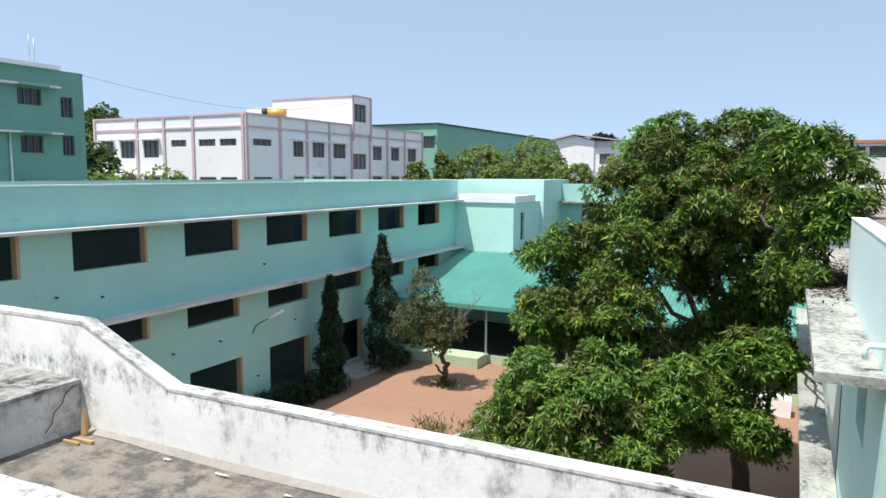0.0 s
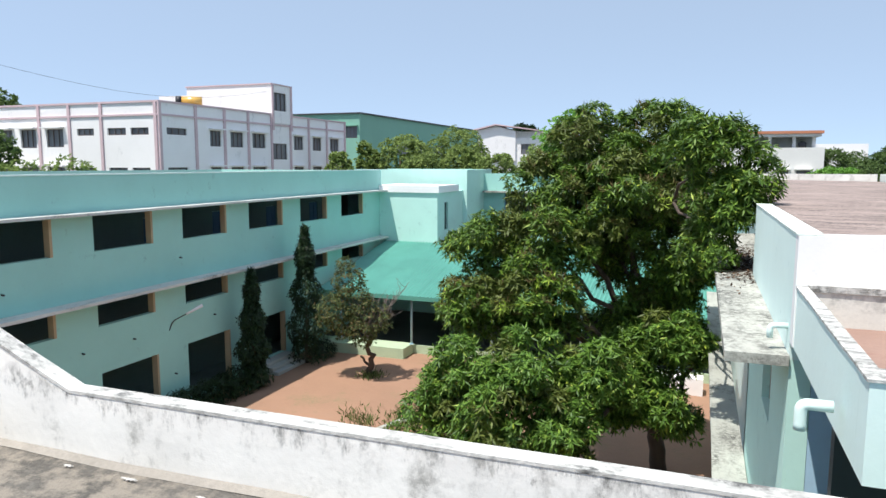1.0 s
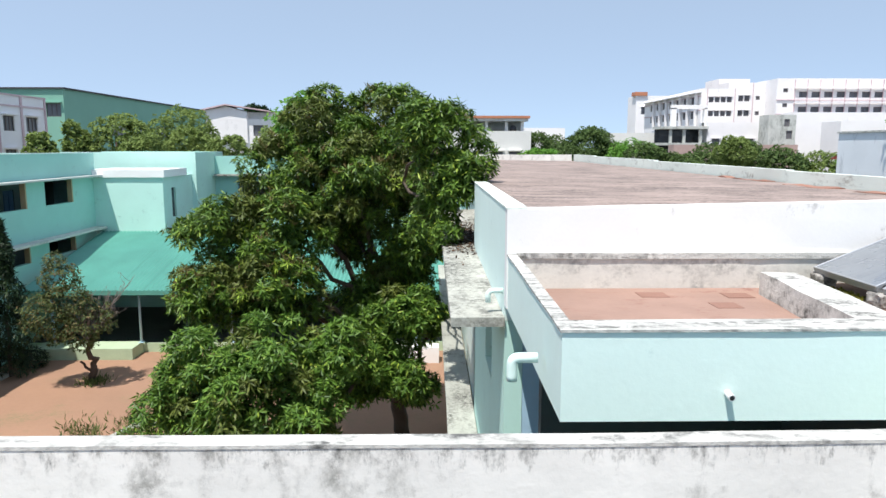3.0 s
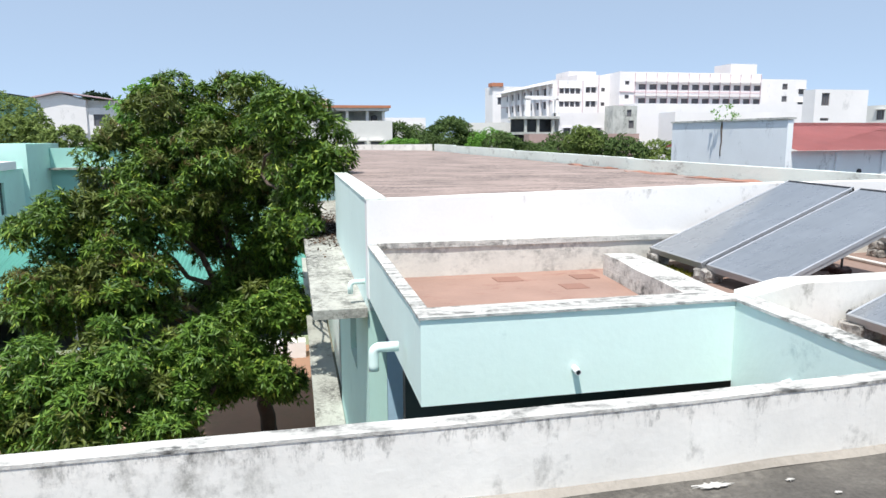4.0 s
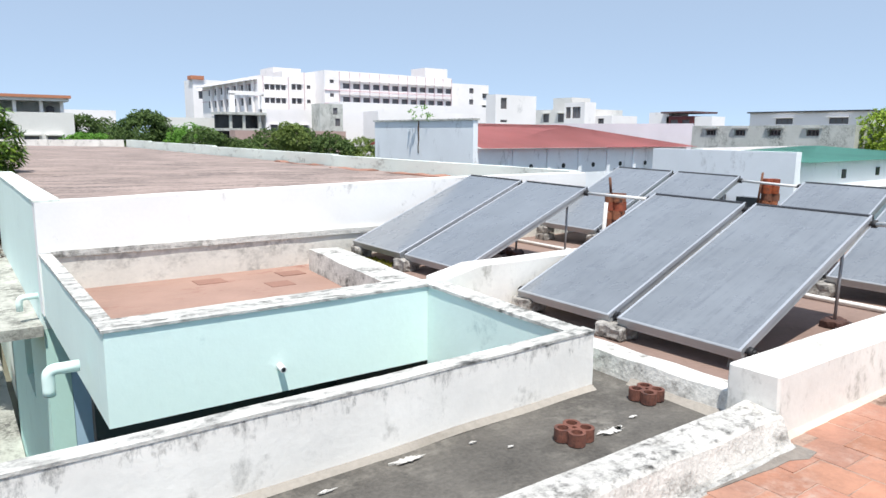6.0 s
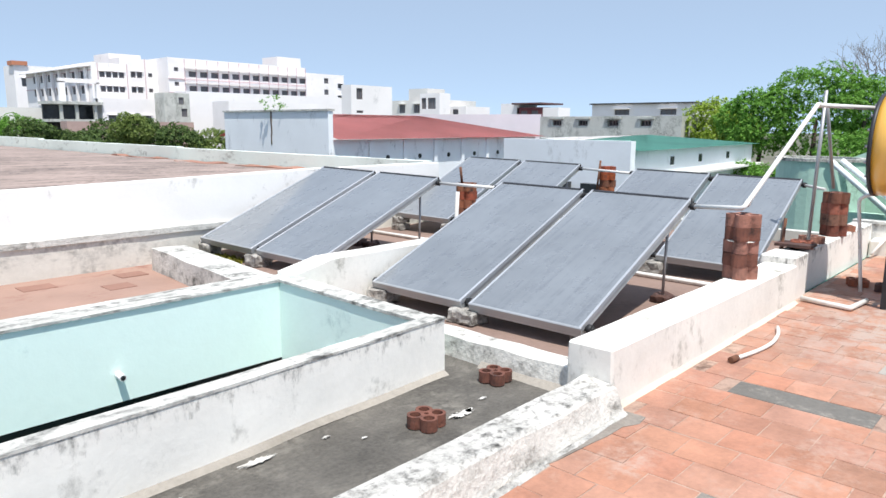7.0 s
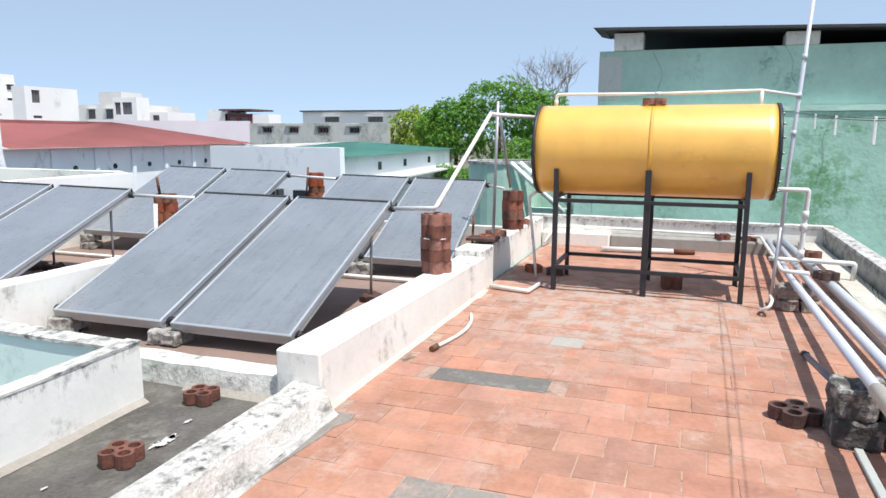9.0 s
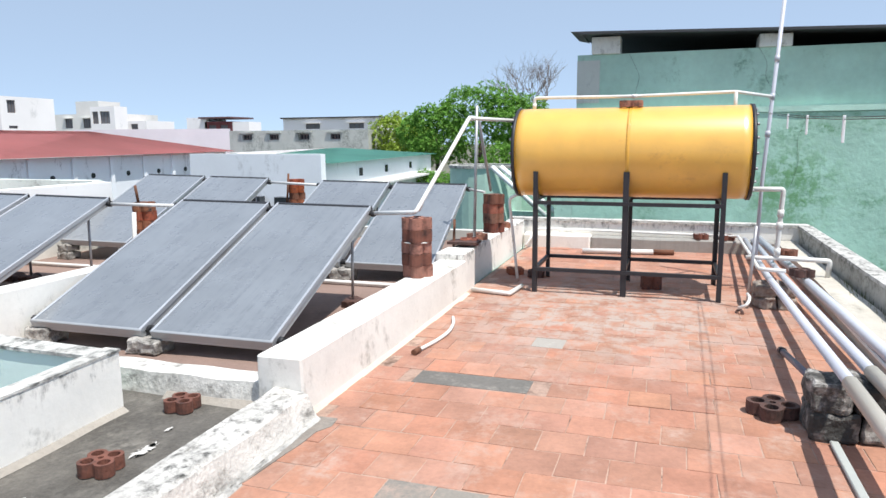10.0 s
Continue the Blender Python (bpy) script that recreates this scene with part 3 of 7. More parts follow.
# floor under the collectors
solid("floor_collectors", [(3.985, 1.935, -0.06, 10.42, 4.36, 0.0), (3.985, 4.62, -0.06, 8.6, 7.54, 0.0)], RED_FLOOR, "faded red tile roof under the collectors", "floor", rough=0.006)
solid("wall_roof_end", [(10.44, 1.955, -0.06, 10.6, 9.0, 0.16)], GREY_WALL, "low edge wall of the roof", "parapet", rough=0.006)

# ---- low roof and open shaft beyond the gutter ----
low = [(1.105, 4.36, -0.295, 3.62, 4.60, 0.315), (1.105, 4.602, -0.295, 1.19, 7.54, 0.315)]
bm = bmesh.new()
prism(bm, [(3.42, 2.78), (3.53, 2.78), (3.63, 4.358), (3.47, 4.358)], "z", -0.9, 0.315)
tagged(mesh_ob("wall_shaft", bm, MINT_PALE), "pale mint side wall of the open shaft", "parapet", "", "structure")
bm = bmesh.new()
prism(bm, [(3.405, 2.735), (3.54, 2.735), (3.645, 4.34), (3.455, 4.34)], "z", 0.317, 0.338)
tagged(mesh_ob("trim_shaft", roughened(bm, 0.004), COPING), "mould-stained coping of the shaft wall", "coping", "", "structure")
solid("wall_low_roof", low, MINT_PALE, "pale mint low roof parapet, clean paint on its outer face", "parapet")
solid("trim_low_roof", [(1.09, 4.345, 0.317, 3.485, 4.615, 0.335), (1.093, 4.617, 0.317, 1.20, 7.535, 0.335)], COPING_LONG, "mould-blackened coping of the low roof", "coping", rough=0.004)
bm = bmesh.new()
prism(bm, [(3.622, -0.06), (8.4, -0.06), (8.4, 0.42), (4.0, 0.42), (3.622, 0.34)], "y", 4.365, 4.605)
tagged(mesh_ob("wall_low_roof_long", roughened(bm, 0.006, 0.3), WHITEWASH), "whitewashed low wall between the collectors", "parapet", "", "structure")
solid("floor_low_roof", [(1.192, 4.602, -0.288, 3.98, 7.54, -0.05)], mat("pinkish_red_screed", (0.33, 0.21, 0.165), 0.95, vary=0.14, grain=20, bump=0.3, stain=(0.24, 0.11, 0.08), stain_amount=0.3, stain_scale=(1.5, 2.5, 1), big=1.0), "red tiled floor of the small low roof", "floor")
bm = bmesh.new()
prism(bm, [(3.50, 4.61), (3.86, 4.61), (4.12, 7.15), (3.76, 7.2)], "z", -0.05, 0.19)
tagged(mesh_ob("wall_low_divider", roughened(bm, 0.01), COPING), "stained low dividing wall", "parapet", "", "structure")
# under the low roof: walls added to shut light out, shade in their colour
solid("wall_passage", [(1.30, 6.3, G, 3.62, 6.45, -0.292), (3.63, 4.37, G, 3.8, 7.5, -0.292)], DARK_ROOM2, "added wall, shade-dark, behind the gap under the low roof", "wall")

RIM = mat("mint_tinted_whitewash", (0.72, 0.78, 0.72), 0.9, vary=0.08, grain=24, bump=0.16, stain=(0.2, 0.2, 0.17), stain_amount=0.3, stain_scale=(1.2, 1.2, 3.5))
# ---- the long wing beside the courtyard ----
bm = bmesh.new()
prism(bm, [(1.09, -0.29), (8.7, -0.29), (8.7, 0.935), (6.1, 0.93), (1.09, 0.83)], "y", 7.545, 7.75)
tagged(mesh_ob("wall_wing_front", roughened(bm, 0.006, 0.3), mat("clean_whitewash", (0.87, 0.86, 0.84), 0.9, vary=0.05, grain=24, bump=0.08, stain=(0.45, 0.44, 0.42), stain_amount=0.12, stain_scale=(2.5, 2.5, 1.5))), "whitewashed end wall of the long flat roof", "wall", "", "structure")
solid("trim_wing_ledge", [(1.20, 7.505, 0.285, 8.5, 7.543, 0.35)], COPING_LONG, "mouldy ledge across the end wall", "ledge", rough=0.006)
solid("trim_wing_plinth", [(1.16, 7.528, -0.05, 8.5, 7.543, 0.298)], mat("grey_patched_whitewash", (0.70, 0.68, 0.62), 0.9, vary=0.12, grain=24, bump=0.1, stain=(0.38, 0.37, 0.34), stain_amount=0.55, stain_scale=(1.8, 1.8, 3.0), big=1.5), "mould-patched lower band of the end wall", "plinth")
for i, (x, y, w) in enumerate(((2.45, 7.05, 0.30), (3.05, 6.55, 0.26), (3.35, 7.0, 0.28))):
    solid("floor_patch_%d" % (i + 1), [(x, y, -0.05, x + w, y + 0.24, -0.044)], mat("dark_red_patch", (0.26, 0.14, 0.105), 0.9, vary=0.25), "loose dark red tile on the low roof", "floor", rough=0.004)
wing_open = [(9.4, -1.75, 10.5, -0.78)]
bm = wall_bm("x", 1.09, 0.22, 7.752, 13.3, -0.47, 0.83, [])
tagged(mesh_ob("wall_wing_side", bm, MINT_PALE), "pale mint side wall of the long wing", "wall", "", "structure")
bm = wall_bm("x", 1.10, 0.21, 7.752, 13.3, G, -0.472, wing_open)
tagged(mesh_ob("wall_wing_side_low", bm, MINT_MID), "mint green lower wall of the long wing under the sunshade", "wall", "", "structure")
solid("window_wing", [(1.20, 9.402, -1.748, 1.24, 10.498, -0.782)], mat("brown_shutter_wood", (0.22, 0.13, 0.07), 0.8), "closed brown wooden shutter under the sunshade", "window")
solid("trim_wing_side", [(1.08, 7.55, 0.832, 1.32, 13.3, 0.848)], RIM, "pale stained coping of the wing", "coping", rough=0.004)
solid("wall_wing_far", [(1.92, 13.302, G, 2.1, 41.0, 0.59), (1.10, 13.105, G, 1.918, 13.30, 0.59)], MINT_PALE, "pale mint far stretch of the wing", "wall")
solid("wall_wing_lower_front", [(1.315, 7.752, G, 3.6, 7.9, -0.292)], mat("powder_blue_paint", (0.40, 0.58, 0.72), 0.8, vary=0.08, grain=12, bump=0.15), "pale blue end wall under the low roof", "wall")
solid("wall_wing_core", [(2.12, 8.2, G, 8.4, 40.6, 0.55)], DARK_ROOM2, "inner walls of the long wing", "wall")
bm = bmesh.new()
prism(bm, [(1.332, 0.60), (8.55, 0.55), (8.55, 0.68), (1.332, 0.79)], "y", 7.752, 13.3)
prism(bm, [(1.40, 0.60), (8.55, 0.55), (8.55, 0.68), (1.40, 0.789)], "y", 13.302, 41.0)
tagged(mesh_ob("roof_wing", roughened(bm, 0.014, 0.5), BROWN_ROOF), "wide flat roof of weathered brown tiles", "roof", "", "structure")
bm = bmesh.new()
box(bm, 8.56, 7.76, 0.3, 8.76, 16.2, 0.955)
y, i = 16.202, 0
while y < 40:
    box(bm, 8.60, y, 0.3, 8.78, y + 4.9, 0.955 + 0.022 * i + 0.02 * ((i * 7 + 3) % 2))
    y, i = y + 4.902, i + 1
tagged(mesh_ob("wall_wing_rim", roughened(bm, 0.008, 0.6), RIM), "low mint-white rim of the flat roof in stepped lengths", "parapet", "", "structure")
solid("wall_wing_rim_end", [(1.9, 41.0, 0.3, 8.55, 41.2, 1.05)], WHITEWASH, "far whitewashed rim of the flat roof", "parapet", rough=0.01)
bm = bmesh.new()
for x, y, w, d in ((8.1, 10.5, 0.35, 2.2), (8.0, 13.6, 0.45, 1.6), (8.2, 16.5, 0.3, 2.6)):
    box(bm, x, y, 0.66, x + w, y + d, 0.70)
tagged(mesh_ob("loose_tiles", roughened(bm, 0.05, 0.14), mat("broken_red_tile", (0.33, 0.17, 0.12), 0.95, vary=0.25)), "broken red tiles swept against the roof rim", "tiles", "", "stuff")
for z, x0, y0, y1, nm in ((-0.53, 0.475, 7.70, 18.88, "sunshade_upper"), (-3.75, 0.55, 9.6, 30.0, "sunshade_lower")):
    bm = bmesh.new()
    box(bm, x0, y0, z, 1.088, y1, z + 0.11)
    if z > -1:
        box(bm, x0, y1 - 5.58, z, 1.91, y1 + 2.6, z + 0.108)
    tagged(mesh_ob(nm, roughened(bm, 0.008, 0.5), CHAJJA if z > -1 else CHAJJA_LOW), "projecting concrete sunshade black with old stains and painted shade", "sunshade", "", "structure")

# ---- the long two-storey block across the courtyard ----
FX = -19.54
PITCH = 4.42
upper, lower, doors = [], [], []
for k in range(-2, 6):
    y0 = 13.72 + PITCH * k
    upper.append((y0, -1.52, y0 + 2.78, -0.27))
for k in range(-2, 6):
    y0 = 13.72 + PITCH * k
    lower.append((y0, -4.2, y0 + 2.72, -3.27))
    if k < 4:
        doors.append((y0 + 0.02, G + 0.2 if k != 3 else G + 0.5, y0 + 2.78, -5.9))
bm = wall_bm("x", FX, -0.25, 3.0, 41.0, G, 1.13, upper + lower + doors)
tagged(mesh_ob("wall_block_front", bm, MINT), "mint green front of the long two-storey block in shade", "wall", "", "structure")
solid("trim_block_top", [(FX - 0.27, 3.0, 1.132, FX + 0.02, 41.0, 1.18)], MINT_PALE, "pale top of the block's parapet", "coping")
solid("roof_block", [(-32, 3.0, -0.2, FX - 0.25, 41.0, 0.1)], BROWN_ROOF, "flat roof of the long block", "roof")
solid("wall_block_ends", [(-32, 2.75, G, FX, 2.998, 1.13), (-32, 41.0, G, FX, 41.25, 1.13), (-32.2, 3.0, G, -32.0, 41.0, 1.13)], MINT, "end walls of the long block", "wall")
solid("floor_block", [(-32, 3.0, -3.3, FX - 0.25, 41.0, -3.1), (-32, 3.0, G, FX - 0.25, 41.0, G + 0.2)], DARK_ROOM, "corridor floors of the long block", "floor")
inner = []
for k in range(-2, 6):
    y0 = 13.72 + PITCH * k
    inner += [(y0 + 0.35, -3.0, y0 + 1.3, -0.75)]
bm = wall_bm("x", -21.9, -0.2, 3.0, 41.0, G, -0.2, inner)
tagged(mesh_ob("wall_block_inner", bm, DARK_ROOM), "inner corridor wall with the shade in its dark colour", "wall", "", "structure")
for i, (y0, z0, y1, z1) in enumerate(upper + lower + doors):
    bm = bmesh.new()
    box(bm, FX - 0.252, y1 - 0.10, z0, FX + 0.004, y1 + 0.002, z1)
    tagged(mesh_ob("trim_jamb_%d" % (i + 1), bm, BEIGE), "beige painted jamb", "jamb", "", "structure")
for k in range(-2, 6):
    y0 = 13.72 + PITCH * k
    d = thing("corridor_door", "closed blue door in the dim corridor", "door", "corridor doors", (-21.95, y0 + 0.36, -3.08))
    bm = bmesh.new()
    box(bm, -0.05, 0, 0, 0, 0.93, 2.3)
    part("panel", bm, BLUE_DOOR, d)
    bm = bmesh.new()
    for a in (0.1, 0.52):
        for b in (0.15, 1.25):
            box(bm, 0.002, a, b, 0.02, a + 0.32, b + 0.9)
    part("moulding", bm, BLUE_DOOR, d)
for z0, z1, xo, nm in ((-0.21, -0.12, 0.62, "sunshade_roof"), (-3.25, -3.14, 0.68, "sunshade_middle")):
    bm = bmesh.new()
    box(bm, FX + 0.002, 3.0, z0, FX + xo, 40.9, z1)
    tagged(mesh_ob(nm, roughened(bm, 0.012, 0.6), CHAJJA_PALE), "long weathered concrete sunshade", "sunshade", "", "structure")

# ---- the bay, the porch and the rear block ----
BY = 41.0
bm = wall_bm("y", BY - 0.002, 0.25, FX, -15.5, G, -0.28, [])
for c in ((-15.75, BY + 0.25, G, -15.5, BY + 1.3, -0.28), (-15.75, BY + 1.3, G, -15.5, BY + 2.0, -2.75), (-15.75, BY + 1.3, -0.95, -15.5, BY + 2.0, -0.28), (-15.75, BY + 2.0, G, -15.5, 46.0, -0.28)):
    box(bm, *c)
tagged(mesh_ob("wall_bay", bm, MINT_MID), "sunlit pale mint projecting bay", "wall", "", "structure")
solid("roof_bay", [(-20.0, BY - 0.12, -0.278, -15.36, 44.7, 0.17)], FAR_WHITE, "white roof slab of the bay", "roof", rough=0.006)
solid("window_bay", [(-15.72, BY + 1.32, -2.74, -15.62, BY + 1.98, -0.96)], DARK_GLASS, "narrow dark window of the bay", "window")
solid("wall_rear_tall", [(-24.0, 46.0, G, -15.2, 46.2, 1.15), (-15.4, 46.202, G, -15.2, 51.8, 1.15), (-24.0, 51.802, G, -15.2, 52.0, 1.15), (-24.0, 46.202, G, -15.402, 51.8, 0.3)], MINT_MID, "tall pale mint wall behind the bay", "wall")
rear = [(-13.6, -2.0, -12.5, -0.6), (-12.2, -2.0, -11.0, -0.6), (-9.0, -2.0, -7.4, -0.6), (-5.5, -2.0, -4.0, -0.6), (-2.0, -2.0, -0.5, -0.6)]
bm = wall_bm("y", 50.0, 0.25, -15.198, 6.0, G, 0.85, rear)
tagged(mesh_ob("wall_rear", bm, MINT), "mint wall of the rear block", "wall", "", "structure")
solid("sunshade_rear", [(-15.1, 49.3, -0.55, 5.0, 49.99, -0.43)], CHAJJA, "white concrete sunshade over the rear windows", "sunshade")
for i, o in enumerate(rear):
    w = thing("window_rear_%d" % (i + 1), "blue framed window of the rear block", "window", "", (o[0], 50.1, o[1]), "structure")
    bm = bmesh.new()
    box(bm, 0, 0, 0, o[2] - o[0], 0.03, 1.4)
    part("pane", bm, DARK_GLASS, w)
    bm = bmesh.new()
    for a in (0, 0.5, 1.0):
        box(bm, a * (o[2] - o[0] - 0.06), -0.05, 0, a * (o[2] - o[0] - 0.06) + 0.06, -0.002, 1.4)
    part("frame", bm, mat("sky_blue_paint", (0.12, 0.32, 0.48), 0.6), w)
# Porch back wall: deep shade put in as a nearly black colour.
solid("wall_porch_back", [(-15.498, 41.3, G, 1.18, 41.5, -3.3)], mat("shade_black_porch_wall", (0.015, 0.018, 0.018), 0.9, vary=0.2), "shaded wall at the back of the porch", "wall")
# Floor behind the plinth front, darkened in colour for the porch roof's shade.
solid("floor_porch", [(FX, 33.35, G, 1.18, 41.3, G + 0.45)], mat("shade_darkened_porch_floor", (0.06, 0.065, 0.06), 0.8, vary=0.25), "porch floor coloured dark for the shade", "floor")
solid("plinth", [(FX, 33.2, G, 1.18, 33.348, G + 0.455), (-18.6, 31.9, G, -13.9, 33.198, G + 0.55)], PLINTH_GREEN, "raised pale green porch plinth", "plinth", rough=0.01)
# porch roof of ribbed sheets, sloping down to the courtyard
ROOF_N = 14
for i in range(ROOF_N):
    x0, x1 = FX + 0.3 + i * (20.3 / ROOF_N), FX + 0.3 + (i + 1) * (20.3 / ROOF_N) - 0.01
    bm = bmesh.new()
    n_r = 7
    top, bot = [], []
    for j in range(n_r * 2 + 1):
        x = x0 + (x1 - x0) * j / (n_r * 2)
        h = 0.085 if j % 2 else 0.0
        top.append((bm.verts.new((x, 32.35, -5.28 + h)), bm.verts.new((x, 41.2, -3.45 + h))))
        bot.append((bm.verts.new((x, 32.35, -5.31 + h)), bm.verts.new((x, 41.2, -3.48 + h))))
    for a, b in zip(top, top[1:]):
        bm.faces.new((a[0], b[0], b[1], a[1]))
    for a, b in zip(bot, bot[1:]):
        bm.faces.new((a[0], a[1], b[1], b[0]))
    for (a, b), (c, d) in zip(zip(top, top[1:]), zip(bot, bot[1:])):
        bm.faces.new((a[0], c[0], d[0], b[0]))
    sheet = mesh_ob("porch_roof_sheet", bm, GREEN_SHEET)
    if i == 0:
        porch = thing("porch_roof", "green ribbed sheet roof sloping over the porch", "roof", "", (0, 0, 0), "structure")
    sheet.name, sheet.parent = "sheet", porch
bm = bmesh.new()
box(bm, FX + 0.3, 32.34, -5.46, 0.75, 32.40, -5.24)
part("fascia", bm, GREEN_SHEET, porch)
for x in (-18.1, -13.9, -9.5, -5.0, -0.5):
    p = thing("porch_post", "slim pale blue steel porch post", "post", "porch posts", (x, 33.0, G + 0.55))
    bm = bmesh.new()
    tube(bm, [(0, 0, 0.02), (0, 0, 2.66)], 0.06, 10)
    part("shaft", bm, POST_BLUE, p)
    bm = bmesh.new()
    box(bm, -0.12, -0.12, 0, 0.12, 0.12, 0.02)
    part("base_plate", bm, POST_BLUE, p)
# pale low wall beside the soil under the tree, and the bed's edging
solid("wall_low_white", [(-2.2, 31.2, G, 0.6, 31.9, G + 0.75)], FAR_WHITE, "low white bench wall beyond the tree", "wall", rough=0.01)
bm = bmesh.new()
tube(bm, [(-10.9, 22.6, G + 0.05), (-10.4, 23.9, G + 0.05), (-8.5, 24.3, G + 0.05)], 0.12, 6)
tagged(mesh_ob("curb_bed", bm, CHAJJA), "pale edging of the planting bed", "curb", "", "structure")

# ---- solar water collectors ----
TILT_A = 0.373
LEN, WID = 2.06, 0.972


def collector(at):
    """A flat-plate collector, its foot's corner at the origin, rising along +x: tray, glass, edge trims, header tubes, rear legs."""
    c = thing("solar_collector", "tilted solar water collector, dusty dark glass in aluminium frame", "solar panel", "solar water collectors", at)
    rot = Matrix.Rotation(-TILT_A, 4, "Y")

    def put(name, bm, m, label=""):
        bm.transform(rot)
        return part(name, bm, m, c, label)
    bm = bmesh.new()
    box(bm, 0, 0.01, -0.07, LEN, WID - 0.01, -0.004)
    put("tray", bm, ALU_SIDE)
    bm = bmesh.new()
    box(bm, 0.022, 0.023, -0.003, LEN - 0.022, WID - 0.023, 0.004)
    put("glass", bm, GLASS_PANEL, "dusty dark absorber glass")
    for nm, b in (("side_trim", (0, 0.004, -0.03, LEN, 0.024, 0.014)), ("side_trim", (0, WID - 0.024, -0.03, LEN, WID - 0.004, 0.014)),
                  ("lower_trim", (-0.008, 0.0, -0.05, 0.018, WID, 0.012)), ("upper_trim", (LEN - 0.02, 0.0, -0.072, LEN + 0.008, WID, 0.012))):
        bm = bmesh.new()
        box(bm, *b)
        put(nm, bevelled(bm, 0.004), ALU_TRIM if nm == "side_trim" else BLACK_STEEL if nm == "upper_trim" else ALU)
    for x in (0.07, LEN - 0.06):
        bm = bmesh.new()
        tube(bm, [(x, -0.06, -0.035), (x, WID + 0.06, -0.035)], 0.02, 8)
        put("header_tube", bm, RUBBER)
    for y in (-0.045, WID + 0.01):
        for x in (0.07, LEN - 0.06):
            bm = bmesh.new()
            tube(bm, [(x, y, -0.035), (x, y + 0.035, -0.035)], 0.034, 8)
            put("union", bm, RUBBER, "black rubber coupling")
    for y in (0.12, WID - 0.06):
        bm = bmesh.new()
        tube(bm, [(1.72, y, -0.16), (1.72, y, 0.60)], 0.013, 8)
        part("rear_leg", bm, GALV, c)
    return c


# each pair: foot corner, turn and lean in degrees
SETS = [(4.47, 2.26, 0.15, 3.1, 0.9), (4.58, 5.36, 0.16, 4.2, 1.3), (7.67, 5.25, 0.21, 6.2, 1.4), (7.30, 2.08, 0.18, 5.3, 1.1)]
first = collector((0, 0, 0))
FEET = []
for i, (x, y, z, turn, lean) in enumerate(SETS):
    base = pose(x, y, z, lean, 0, turn)
    for j in (0, 1):
        m = base @ pose(0, j * 1.05, 0)
        if i or j:
            copy_thing(first, m)
        else:
            first.matrix_world = m
        FEET.append(m)


def head(i, y):
    """A point on the upper header of collector i."""
    return FEET[i] @ Matrix.Rotation(-TILT_A, 4, "Y") @ Vector((LEN - 0.06, y, -0.035))


def rubble(name, label, cx, cy, z, sx, sy, sz, seed, m=RUBBLE, turn=0.0):
    """A small pier of rough stones, laid in courses with open joints."""
    ob = thing(name, label, "brick pier", "", (cx, cy, z))
    ob.rotation_euler.z = math.radians(turn)
    k = max(1, round(sz / 0.12))
    rn = random.Random(int(seed * 10))
    for i in range(k):
        z0, z1 = i * sz / k, (i + 1) * sz / k - 0.004
        cols = max(1, round(sy / 0.19))
        cuts = [-sy / 2] + [-sy / 2 + sy * (c + rn.uniform(-0.15, 0.15)) / cols for c in range(1, cols)] + [sy / 2]
        for a, b in zip(cuts, cuts[1:]):
            bm = bmesh.new()
            w = rn.uniform(-0.012, 0.012)
            box(bm, -sx / 2 + w, a + 0.003, z0, sx / 2 + w, b - 0.003, z1)
            bevelled(bm, 0.014)
            roughened(bm, 0.022, 0.03, seed + i * 3.1 + a * 7, 13.0)
            part("stone", bm, m, ob)
    return ob


for i, m in enumerate(FEET):
    lo = m @ Vector((0.10, 0.0, 0.0))
    if i % 2 == 0:
        rubble("support_block", "mouldy cement block under a collector", lo.x + 0.06, lo.y + 0.06, 0.0, 0.18, 0.16, max(0.06, lo.z - 0.045), i * 1.7 + 0.3, RUBBLE_GREY)
        mid = m @ Vector((0.06, 1.02, 0.0))
        rubble("support_block", "mouldy cement block under a collector", mid.x, mid.y, 0.0, 0.22, 0.26, max(0.07, mid.z - 0.05), i * 1.3 + 0.9, RUBBLE_GREY)
    else:
        hi = m @ Vector((0.08, WID - 0.05, 0.0))
        rubble("support_block", "mouldy cement block under a collector", hi.x, hi.y, 0.0, 0.2, 0.22, max(0.06, hi.z - 0.05), i * 1.9 + 0.5, RUBBLE_GREY)
    for y in (0.12, WID - 0.06):
        leg = m @ Vector((1.72, y, 0.0))
        rubble("leg_block", "blackened stone under a collector leg", leg.x, leg.y, 0.0, 0.19, 0.17, 0.07, i * 2.3 + y, BLOCK_DARK)

# ---- hollow clay blocks ----
BLOCK_MESH = {}


